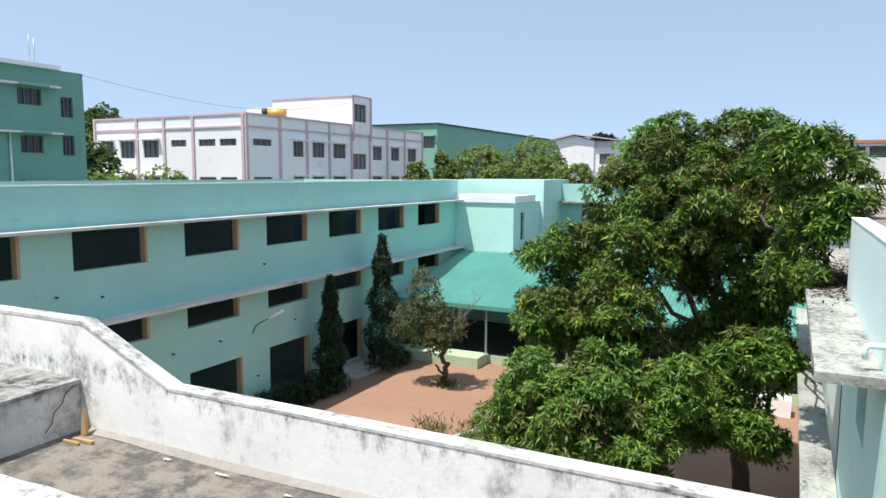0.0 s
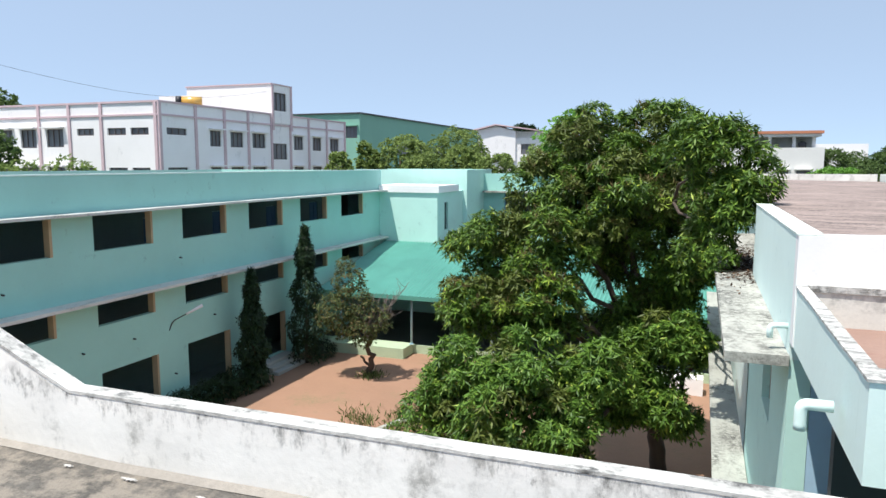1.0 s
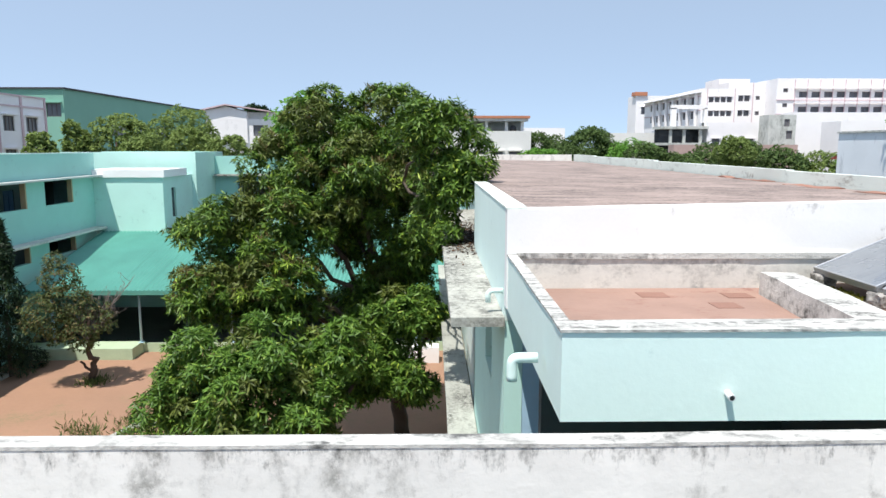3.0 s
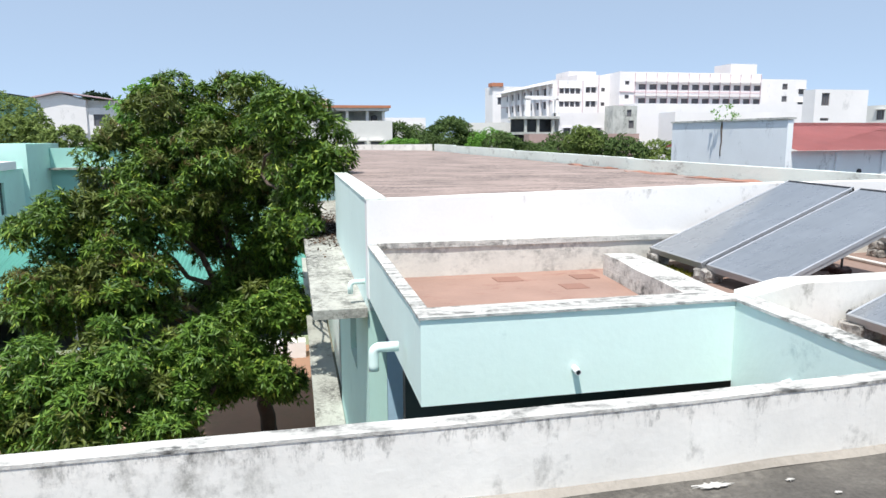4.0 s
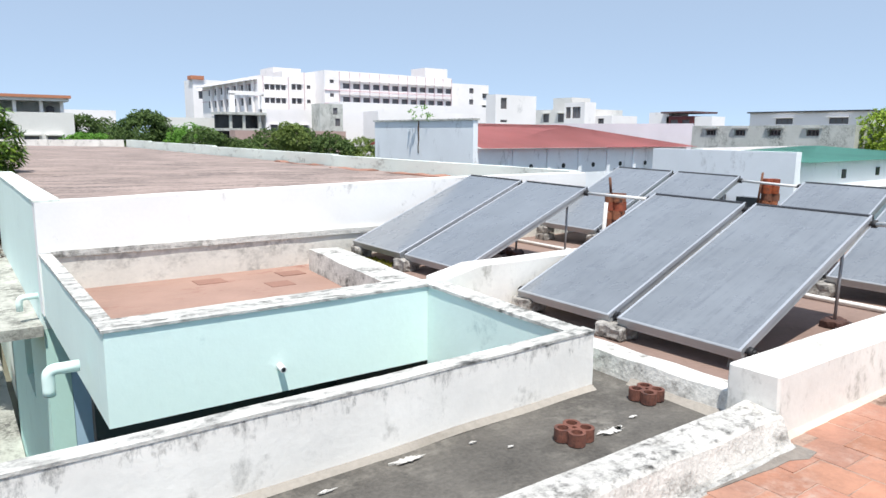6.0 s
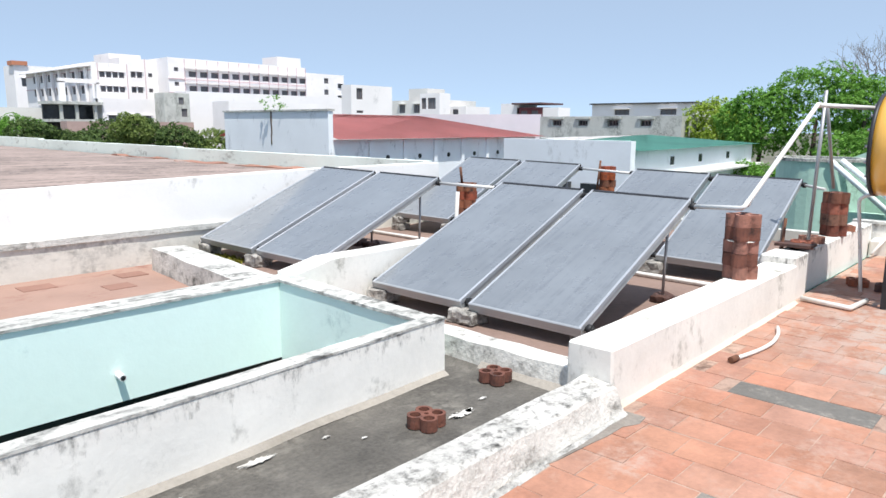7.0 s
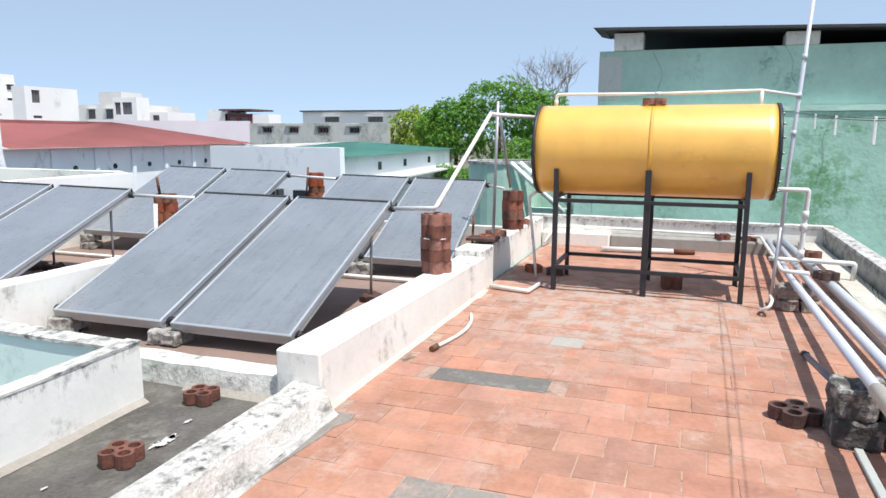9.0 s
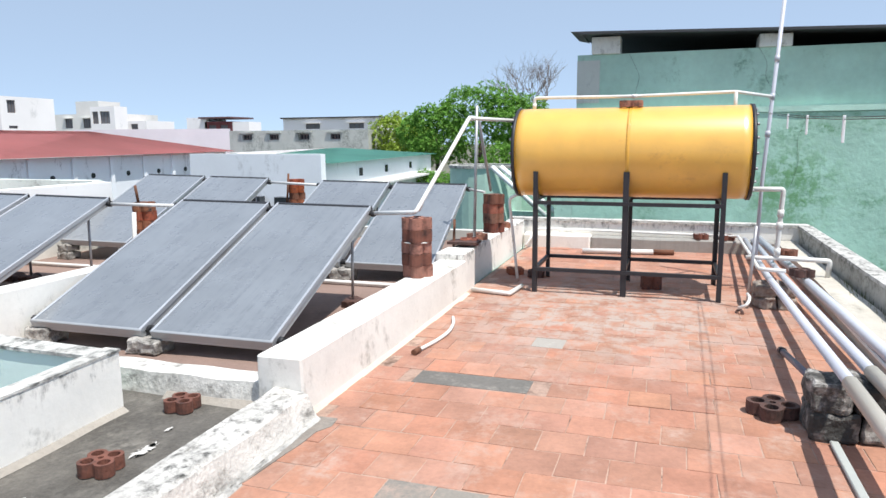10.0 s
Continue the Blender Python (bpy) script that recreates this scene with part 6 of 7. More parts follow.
for pts in ([(13.49, -1.6, 3.0), (13.49, -1.75, 2.75), (13.49, -1.72, 2.5), (13.49, -1.95, 2.2)], [(13.35, -2.4, 1.9), (13.35, -2.25, 1.5), (13.35, -2.3, 1.1), (13.35, -2.2, 0.7)], [(13.49, 0.5, 3.0), (13.49, 0.3, 2.6), (13.49, 0.4, 2.2)]):
    bm = bmesh.new()
    tube(bm, round_path(pts, 0.1), 0.002, 5)
    part("wire", bm, WIRE, og)

# round green well house with a stair behind the far collectors
sh = thing("green_stair_house", "round green plastered well house with pale rim and stair rails", "building", "", (0, 0, 0))
bm = bmesh.new()
k = 28
for r0, r1, z0, z1 in ((0.82, 0.98, G, 0.78),):
    rings = [[bm.verts.new((18.9 + r * math.cos(2 * math.pi * i / k), 4.5 + r * math.sin(2 * math.pi * i / k), z)) for i in range(k)] for r, z in ((r1, z0), (r1, z1), (r0, z1), (r0, z0))]
    for a, b in zip(rings, rings[1:]):
        for i in range(k):
            bm.faces.new((a[i], a[(i + 1) % k], b[(i + 1) % k], b[i]))
part("wall", bm, OLD_GREEN, sh)
bm = bmesh.new()
rings = [[bm.verts.new((18.9 + r * math.cos(2 * math.pi * i / k), 4.5 + r * math.sin(2 * math.pi * i / k), z)) for i in range(k)] for r, z in ((1.02, 0.77), (1.02, 0.84), (0.80, 0.84), (0.80, 0.77), (1.02, 0.77))]
for a, b in zip(rings, rings[1:]):
    for i in range(k):
        bm.faces.new((a[i], a[(i + 1) % k], b[(i + 1) % k], b[i]))
part("rim", bm, CURB, sh, "pale rim blackened with mould")
bm = bmesh.new()
prism(bm, [(4.1, G), (0.5, G), (0.5, 1.9), (3.7, 0.98), (4.1, 0.80)], "x", 19.6, 19.85)
part("stair_wall", bm, OLD_GREEN, sh)
for pts in ([(17.95, 4.1, 0.82), (18.1, 2.72, -0.42)], [(18.1, 3.9, 0.82), (18.2, 2.2, -0.55)]):
    bm = bmesh.new()
    tube(bm, pts, 0.065, 4)
    part("sloping_rail", bm, LILAC_WALL, sh, "pale sloping stair rail")
bm = bmesh.new()
box(bm, 18.3, 1.6, G, 18.5, 3.9, -0.35)
part("low_wall", bm, OLD_GREEN, sh)

# ---- plants ----


def leaf_mesh(name, base, along, length, width, material, parent, label="", fold=0.15, up=None):
    """Many single leaves: pointed blades, folded along the rib. base, along: arrays of n x 3."""
    n = len(base)
    rng = np.random.default_rng(n)
    along = along / np.linalg.norm(along, axis=1, keepdims=True)
    ref = rng.normal(0, 0.45, (n, 3)) + np.array([0, 0, 1.0]) if up is None else up
    side = np.cross(along, ref)
    side /= np.linalg.norm(side, axis=1, keepdims=True) + 1e-9
    nor = np.cross(side, along)
    L, W = np.asarray(length).reshape(-1, 1), np.asarray(width).reshape(-1, 1)
    mid = base + along * L * 0.45
    co = np.empty((n, 4, 3))
    co[:, 0] = base
    co[:, 1] = mid + side * W * 0.5 - nor * W * fold
    co[:, 2] = base + along * L
    co[:, 3] = mid - side * W * 0.5 - nor * W * fold
    me = bpy.data.meshes.new(name)
    me.vertices.add(n * 4)
    me.vertices.foreach_set("co", co.ravel())
    me.loops.add(n * 6)
    idx = (np.arange(n)[:, None] * 4 + np.array([0, 1, 2, 0, 2, 3])[None, :]).ravel()
    me.loops.foreach_set("vertex_index", idx)
    me.polygons.add(n * 2)
    me.polygons.foreach_set("loop_start", np.arange(n * 2) * 3)
    me.update(calc_edges=True)
    me.materials.append(material)
    ob = new(name, me)
    ob.parent = parent
    if label:
        ob["label"] = label
    return ob


def on_lobes(lobes, n, rng, shell=(0.72, 1.06), flat=0.9):
    """Points on and just inside the skins of round lobes, thinned where one lobe lies in another; with the way out of each."""
    lob = np.array(lobes, float)
    pick = rng.choice(len(lob), n, p=lob[:, 3] ** 2 / (lob[:, 3] ** 2).sum())
    d = rng.normal(0, 1, (n, 3))
    d /= np.linalg.norm(d, axis=1, keepdims=True)
    r = lob[pick, 3] * rng.uniform(*shell, n)
    p = lob[pick, :3] + d * r[:, None] * np.array([1, 1, flat])
    keep = np.ones(n, bool)
    for c in lob:
        q = np.linalg.norm((p - c[:3]) / np.array([1, 1, flat]), axis=1) < c[3] * 0.66
        keep &= ~q
    return p[keep], d[keep]


def rosettes(p, out, rng, per, length, width, lift=0.25, droop=0.35):
    n = len(p)
    axis = out * 0.7 + np.array([0, 0, 0.5]) + rng.normal(0, 0.25, (n, 3))
    axis /= np.linalg.norm(axis, axis=1, keepdims=True)
    u = np.cross(axis, rng.normal(0, 1, (n, 3)))
    u /= np.linalg.norm(u, axis=1, keepdims=True)
    v = np.cross(axis, u)
    base, along = [], []
    for k in range(per):
        a = 2 * math.pi * k / per + rng.normal(0, 0.25, n)
        d = u * np.cos(a)[:, None] + v * np.sin(a)[:, None] + axis * (lift + rng.normal(0, 0.25, n))[:, None]
        d += np.array([0, 0, -1]) * droop
        base.append(p + axis * rng.uniform(-0.03, 0.05, n)[:, None])
        along.append(d)
    base, along = np.concatenate(base), np.concatenate(along)
    m = len(base)
    return base, along, rng.uniform(0.7, 1.15, m) * length, rng.uniform(0.8, 1.2, m) * width


def limb(parent, name, pts, r0, r1, material=BARK, wob=0.12, seed=0):
    rng = random.Random(seed)
    pts = [Vector(p) for p in pts]
    fine = []
    for a, b in zip(pts, pts[1:]):
        for i in range(4):
            fine.append(a.lerp(b, i / 4) + Vector((rng.uniform(-wob, wob), rng.uniform(-wob, wob), rng.uniform(-wob, wob))) * (0 if not fine else 1))
    fine.append(pts[-1])
    bm = bmesh.new()
    k = len(fine) - 1
    tube(bm, fine, [r0 + (r1 - r0) * i / k for i in range(k + 1)], 8)
    return part(name, bm, material, parent)


# the big mango tree in the courtyard
rng = np.random.default_rng(3)
mango = thing("mango_tree", "large old mango tree with dense drooping dark green leaves", "tree", "", (0, 0, 0))
UPPER = [
    (-3.0, 22.7, 2.1, 1.6), (-1.0, 23.1, 2.3, 1.45), (-4.3, 21.6, 0.5, 1.3), (-2.3, 21.5, 0.3, 1.75),
    (-0.2, 21.9, 0.2, 1.35), (-5.8, 20.1, -0.9, 1.3), (-3.9, 20.0, -1.1, 1.4), (-2.5, 22.6, -0.9, 0.9), (-5.8, 19.4, -2.7, 1.15), (-4.0, 19.2, -2.6, 1.25),
    (-0.5, 22.0, -1.3, 1.1), (-2.0, 21.4, -3.2, 0.75), (-1.1, 22.3, -2.8, 0.85), (-0.3, 22.2, -2.4, 0.6), (-1.5, 21.6, 0.9, 1.3), (-2.4, 22.8, -1.7, 0.6)]
LOWER = [
    (-0.45, 20.3, -3.5, 0.85), (-5.6, 17.6, -4.3, 1.2), (-3.8, 17.5, -4.1, 1.45), (-2.6, 17.8, -3.9, 1.0), (-4.3, 16.2, -5.1, 1.15), (-2.9, 17.0, -5.2, 0.95),
    (-0.7, 20.1, -5.2, 0.75), (-1.8, 19.8, -5.3, 0.75), (-6.5, 17.3, -5.2, 0.65), (0.3, 20.4, -3.7, 0.55),
    (-1.8, 20.3, -4.2, 0.85), (-0.3, 20.8, -6.1, 0.5), (-3.6, 18.6, -6.4, 0.8)]
NEAR = [(0.5, 14.5, 1.62, 0.72), (1.05, 14.2, 1.33, 0.45), (0.34, 13.9, 0.1, 0.5), (0.78, 13.9, 0.85, 0.4), (1.1, 14.1, 1.1, 0.38), (0.1, 14.6, 1.85, 0.55), (0.35, 14.2, 0.7, 0.55)]
LOBES = UPPER + LOWER
limb(mango, "trunk", [(-0.75, 23.0, G - 0.1), (-0.9, 22.7, G + 1.6), (-1.3, 22.4, G + 3.0)], 0.27, 0.21, wob=0.05, seed=1)
for i, b in enumerate(LOBES):
    st = (-0.9, 22.7, G + 1.7) if b[2] < -3 else (-1.3, 22.4, G + 2.9)
    midp = ((st[0] + b[0]) / 2 + 0.3, (st[1] + b[1]) / 2, (st[2] + b[2]) / 2 + 0.5)
    limb(mango, "limb", [st, midp, b[:3]], 0.11 if b[2] < -3 else 0.14, 0.03, seed=i + 3)
LOBES = [(x, y, z - 0.25 if z > 1.5 and y > 18 else z, r) for x, y, z, r in LOBES] + [(0.14, 21.5, -1.6, 0.7)]


def clumps(lobes, rng, density, lo, hi):
    """Smaller clumps of leaves set over the skins of the lobes, with gaps between them."""
    out = []
    for b in lobes:
        k = int(density * b[3] * b[3]) + 3
        d = rng.normal(0, 1, (k, 3))
        d[:, 2] = d[:, 2] * 0.95 + 0.12
        d /= np.linalg.norm(d, axis=1, keepdims=True)
        out += [(b[0] + q[0] * b[3] * 0.86, b[1] + q[1] * b[3] * 0.86, b[2] + q[2] * b[3] * 0.84, rng.uniform(lo, hi)) for q in d]
    return out


def caps(small, per_area, rng):
    """Points over the upper and outer skin of each clump."""
    p, o = [], []
    for b in small:
        k = int(per_area * b[3] ** 2) + 4
        d = rng.normal(0, 1, (k, 3))
        d[:, 2] = d[:, 2] * 0.95 + 0.28
        d /= np.linalg.norm(d, axis=1, keepdims=True)
        p.append(np.array(b[:3]) + d * b[3] * rng.uniform(0.7, 1.12, (k, 1)) * np.array([1, 1, 0.8]))
        o.append(d)
    return np.concatenate(p), np.concatenate(o)


for i, b in enumerate(NEAR):
    limb(mango, "branch", [(-0.6, 21.0, 0.4), (b[0] * 0.5 - 0.2, 17.6, b[2] * 0.6 + 0.2), b[:3]], 0.05, 0.015, seed=i + 60)
high, low_l = [b for b in LOBES if b[2] > -3.2], [b for b in LOBES if b[2] <= -3.2]
for lobes, m, lab in ((high, MANGO, "drooping dark green mango leaves"), (low_l, MANGO_LIGHT, "fresh green drooping mango leaves")):
    small = clumps(lobes, rng, 12, 0.2, 0.5)
    pale = [b for b in small if rng.random() < (0.3 if lobes is high else 0.12)]
    p, o = caps([b for b in small if b not in pale], 210, rng)
    leaf_mesh("crown", *rosettes(p, o, rng, 9, 0.26, 0.055), m, mango, lab)
    p, o = caps(pale, 210, rng)
    leaf_mesh("olive_crown", *rosettes(p, o, rng, 9, 0.26, 0.055), MANGO_OLIVE, mango, "olive-brown mango leaves and old flower stalks")
    if lobes is high:
        p3, o3 = caps([b for b in small if rng.random() < 0.45], 26, rng)
        leaf_mesh("flower_panicle", *rosettes(p3 * 1.0 + o3 * 0.08, np.abs(o3), rng, 9, 0.24, 0.03, 0.9, 0.1), MANGO_BROWN, mango, "brownish flower stalks among the leaves")
        p4, o4 = caps([b for b in small if rng.random() < 0.06], 60, rng)
        leaf_mesh("young_shoot", *rosettes(p4 + o4 * 0.05, o4, rng, 9, 0.24, 0.055), YELLOW_LEAF, mango, "yellow-green young shoots")
small = clumps(NEAR, rng, 22, 0.14, 0.32)
p, o = caps(small, 330, rng)
leaf_mesh("crown", *rosettes(p, o, rng, 9, 0.19, 0.042), MANGO, mango, "drooping dark green mango leaves over the wing")
p, o = caps([b for b in small if rng.random() < 0.2], 120, rng)
leaf_mesh("olive_crown", *rosettes(p, o, rng, 9, 0.19, 0.042), MANGO_OLIVE, mango, "olive-brown mango leaves and old flower stalks")
pick = rng.choice(len(LOBES), 6500)
d = rng.normal(0, 1, (6500, 3))
d /= np.linalg.norm(d, axis=1, keepdims=True)
deep = np.array(LOBES)[pick]
leaf_mesh("inner_crown", *rosettes(deep[:, :3] + d * deep[:, 3:] * rng.uniform(0.1, 0.82, (6500, 1)), d, rng, 8, 0.26, 0.06), MANGO, mango)

# small half-bare tree
small_tree = thing("small_tree", "small half-bare tree with thin dry leaves and grey twigs", "tree", "", (0, 0, 0))
B = Vector((-14.31, 28.85, G))
limb(small_tree, "trunk", [B, B + Vector((0.15, -0.1, 0.8)), B + Vector((0.12, -0.3, 1.7))], 0.16, 0.10, seed=2)
limb(small_tree, "limb", [B + Vector((0.1, -0.05, 0.5)), B + Vector((-0.35, -0.2, 0.95))], 0.07, 0.05, seed=3)
rr = random.Random(8)
for k in range(26):
    a, e = rr.uniform(0, 6.28), rr.uniform(0.1, 1.3)
    ln = rr.uniform(1.2, 2.4)
    s0 = B + Vector((0.12, -0.3, rr.uniform(1.4, 2.1)))
    tip = s0 + Vector((math.cos(a) * math.cos(e) * 0.75, math.sin(a) * math.cos(e) * 0.75, math.sin(e))) * ln
    if k > 17:
        tip = s0 + Vector((rr.uniform(0.8, 2.0), rr.uniform(-0.2, 1.3), rr.uniform(1.2, 2.6)))
    limb(small_tree, "branch", [s0, s0.lerp(tip, 0.5) + Vector((0, 0, 0.12)), tip], 0.035, 0.008, BARK_GREY, 0.09, k)
    for j in range(5):
        q = s0.lerp(tip, rr.uniform(0.5, 1.0))
        limb(small_tree, "twig", [q, q + Vector((rr.uniform(-0.5, 0.5), rr.uniform(-0.5, 0.5), rr.uniform(0.0, 0.5)))], 0.010, 0.004, BARK_GREY, 0.05, k * 7 + j)
C = B + Vector((-0.1, -0.6, 2.7))
lob = [(C.x - 0.9, C.y - 0.3, C.z + 0.5, 0.7), (C.x - 0.2, C.y, C.z + 1.0, 0.75), (C.x - 0.5, C.y + 0.2, C.z + 1.9, 0.6), (C.x + 0.5, C.y, C.z + 0.2, 0.75), (C.x - 0.7, C.y, C.z - 0.1, 0.6), (C.x + 0.3, C.y - 0.2, C.z - 0.4, 0.55), (C.x - 0.6, C.y + 0.2, C.z + 2.6, 0.35)]
rng = np.random.default_rng(9)
p, o = on_lobes([(B.x + (a - B.x) * 1.2 - 0.15, b, c, d * 1.25) for a, b, c, d in lob], 2500, rng, (0.3, 1.15))
leaf_mesh("crown", *rosettes(p, o, rng, 5, 0.17, 0.07), DRY_LEAF, small_tree, "thin olive and brownish leaves")

# two dark column trees and the hedge by the long block
for x, y, top, r, sd in ((-18.45, 25.5, -3.1, 0.60, 1), (-18.2, 29.6, -1.5, 0.80, 2)):
    ct = thing("column_tree", "tall narrow dark green column tree against the wall", "tree", "column trees", (0, 0, 0))
    limb(ct, "trunk", [(x, y, G), (x, y, G + 2.5), (x, y, top - 0.4)], 0.1, 0.02, seed=sd)
    rng = np.random.default_rng(sd)
    n = 2600
    h = rng.uniform(0, 1, n) ** 0.9
    rad = r * np.minimum(1.0, (1 - h) ** 0.75 * 1.25 + 0.05) * rng.uniform(0.55, 1.1, n) * (1 + 0.25 * np.sin(h * 23 + sd))
    a = rng.uniform(0, 6.283, n)
    P0 = np.stack([x + rad * np.cos(a), y + rad * np.sin(a), G + 0.25 + h * (top - G - 0.25)], 1)
    O = np.stack([np.cos(a), np.sin(a), np.full(n, -0.2)], 1)
    leaf_mesh("crown", *rosettes(P0, O, rng, 4, 0.24, 0.055, 0.3, 0.9), CONE_LEAF, ct, "hanging dark leaves")


def bush(name, label, lobes, n, per, length, width, m, seed, category="bush"):
    ob = thing(name, label, category, "", (0, 0, 0))
    rng = np.random.default_rng(seed)
    p, o = on_lobes(lobes, n, rng, (0.45, 1.12))
    leaf_mesh("foliage", *rosettes(p, o, rng, per, length, width, 0.5, 0.1), m, ob)
    return ob


bush("hedge", "green low hedge at the foot of the long block", [(-18.9, 18.5 + 0.9 * k, G + 0.35 + 0.1 * (k % 2), 0.62) for k in range(8)] + [(-18.4, 23.5 + k, G + 0.35, 0.5) for k in range(3)] + [(-18.0, 30.9, G + 0.3, 0.6)], 3600, 4, 0.22, 0.05, CONE_LEAF, 4)
bush("bed_shrubs", "leafy green shrubs in the planting bed", [(-8.8, 22.6, G + 0.5, 0.8), (-7.6, 22.0, G + 0.7, 1.0), (-9.6, 22.0, G + 0.3, 0.6), (-6.5, 21.5, G + 0.8, 1.1), (-6.0, 20.3, G + 1.0, 1.1), (-7.5, 20.8, G + 0.6, 0.9)], 1300, 8, 0.24, 0.055, MANGO, 5)
# weeds on the soil
wd = thing("weeds", "dry weeds and grass tufts on the red soil", "weeds", "", (0, 0, 0), "stuff")
rng = np.random.default_rng(12)
cs = [(-11.9, 23.2, 0.7, 170), (-10.6, 24.6, 0.9, 160), (-12.6, 24.0, 0.8, 60), (-14.2, 28.7, 0.55, 260), (-10.2, 23.0, 0.8, 160), (-8.6, 25.4, 0.9, 90)]
Pw = np.concatenate([np.stack([rng.normal(x, r * 0.5, n), rng.normal(y, r * 0.5, n), np.full(n, G)], 1) for x, y, r, n in cs])
dw = rng.normal(0, 0.5, (len(Pw), 3))
dw[:, 2] = rng.uniform(0.5, 1.2, len(Pw))
leaf_mesh("blades", Pw, dw, rng.uniform(0.12, 0.38, len(Pw)), rng.uniform(0.03, 0.07, len(Pw)), GRASS, wd)
wd2 = thing("weeds", "weeds growing behind the terrace ledge", "weeds", "", (0, 0, 0), "stuff")
n = 260
Pw = np.stack([rng.uniform(5.6, 7.8, n), rng.uniform(-1.89, -1.85, n), np.full(n, 0.0)], 1)
dw = rng.normal(0, 0.3, (n, 3))
dw[:, 1], dw[:, 2] = rng.uniform(-0.05, 0.35, n), rng.uniform(0.6, 1.2, n)
leaf_mesh("blades", Pw, dw, rng.uniform(0.1, 0.26, n), rng.uniform(0.006, 0.014, n), GRASS, wd2)

moss = thing("moss", "yellow-green moss growing on the damp floor under a collector", "moss", "", (0, 0, 0), "stuff")
n = 1500
u, w = rng.uniform(0, 1, n), rng.normal(0, 0.09, n)
Pm = np.stack([4.39 + 0.06 * u + w, 7.38 + -0.70 * u + rng.normal(0, 0.12, n), np.full(n, 0.002)], 1)
dm = rng.normal(0, 0.7, (n, 3))
dm[:, 2] = rng.uniform(0.3, 0.9, n)
leaf_mesh("tufts", Pm, dm, rng.uniform(0.025, 0.06, n), rng.uniform(0.014, 0.03, n), leaf_mat("damp_moss", [(0.0, (0.10, 0.10, 0.015)), (0.6, (0.20, 0.19, 0.02)), (1.0, (0.30, 0.27, 0.04))], 0.8, 0.1), moss)


def far_tree(label, x, y, ztop, r, m=FAR_LEAF, seed=0, base=G, squash=0.85, leaf=0.34, dens=1.0, spread=1.0):
    """A tree seen from afar: trunk, limbs and a crown of clumps of single leaves."""
    t = thing("tree", label, "tree", "", (0, 0, 0))
    rn = random.Random(seed)
    zc = ztop - r * squash
    limb(t, "trunk", [(x, y, base), (x + rn.uniform(-0.3, 0.3), y, (base + zc) / 2), (x, y, zc)], 0.1 + r * 0.06, 0.08, seed=seed)
    lobes = [(x, y, zc, r * 0.72)]
    for k in range(12):
        a, e = rn.uniform(0, 6.28), rn.uniform(-0.7, 1.2)
        q = r * 0.62
        lobes.append((x + math.cos(a) * math.cos(e) * q * spread, y + math.sin(a) * math.cos(e) * q * spread, zc + math.sin(e) * q * squash, r * rn.uniform(0.28, 0.45)))
    rg = np.random.default_rng(seed + 50)
    p, o = on_lobes(lobes, int(520 * dens * max(0.6, r / 3)), rg, (0.75, 1.15))
    leaf_mesh("crown", *rosettes(p, o, rg, 7, leaf, leaf * 0.55, 0.4, 0.2), m, t)
    return t


far_tree("leafy tree behind the houses", -76.5, 58.0, 9.9, 3.0, GROVE_LEAF, seed=1, leaf=0.6)
far_tree("leafy tree behind the houses", -72.5, 52.0, 7.0, 3.5, GROVE_LEAF, seed=2, leaf=0.6)
far_tree("leafy tree in the shade of the green house", -50.2, 38.0, 4.6, 1.7, GROVE_LEAF, seed=3, leaf=0.4, squash=1.5)
for x, y, z, r, s in ((-34.6, 28.0, 1.7, 1.3, 4), (-33.6, 30.0, 2.1, 1.4, 5), (-36.4, 27.5, 1.6, 1.0, 6)):
    far_tree("pale leafy treetop behind the long block", x, y, z, r, FAR_LEAF, seed=s, leaf=0.3, dens=0.35)
far_tree("dark pointed tree behind the rear block", -33.8, 67.7, 4.6, 1.5, FAR_LEAF, seed=7, squash=1.9, leaf=0.5)
far_tree("dark pointed tree behind the rear block", -36.8, 67.0, 3.4, 1.6, FAR_LEAF, seed=8, squash=1.6, leaf=0.5)
for x, y, z, r, s in ((-30.3, 68.4, 4.9, 3.2, 9), (-26.5, 74.8, 5.6, 4.2, 10), (-22.8, 69.5, 3.6, 3.2, 11), (-19.5, 68.0, 2.9, 2.6, 12), (-26.5, 66.0, 2.8, 2.8, 13), (-15.5, 72.0, 2.8, 3.0, 14)):
    far_tree("broad olive-green tree behind the rear block", x, y, z, r, FAR_LEAF, seed=s, leaf=0.32, dens=2.6)
far_tree("round dark tree behind the white house", -29.4, 121.0, 8.4, 3.2, CONE_LEAF, seed=15, leaf=0.7)
far_tree("green tree behind the mango", -8.3, 47.8, 5.3, 2.6, BRIGHT_LEAF, seed=16, leaf=0.35)
far_tree("green tree behind the mango", -11.0, 52.0, 3.2, 2.4, FAR_LEAF, seed=17, leaf=0.35)
FARS = [(14.7, 91.4, 3.6, 3.6), (17.0, 74.8, 3.8, 4.4), (20.2, 70.2, 2.4, 3.2), (23.8, 62.5, 1.4, 3.2), (24.8, 56.1, 2.4, 1.6), (28.0, 55.9, 1.6, 3.2), (18.2, 58.1, 1.8, 2.2), (11.0, 70.0, 1.6, 3.4), (21.0, 58.0, 1.2, 2.4), (31.5, 54.0, 1.5, 2.6), (14.0, 66.0, 1.6, 2.6), (26.0, 64.0, 2.0, 2.6), (35.0, 56.0, 1.2, 2.6), (33.0, 72.0, 2.2, 3.0)]
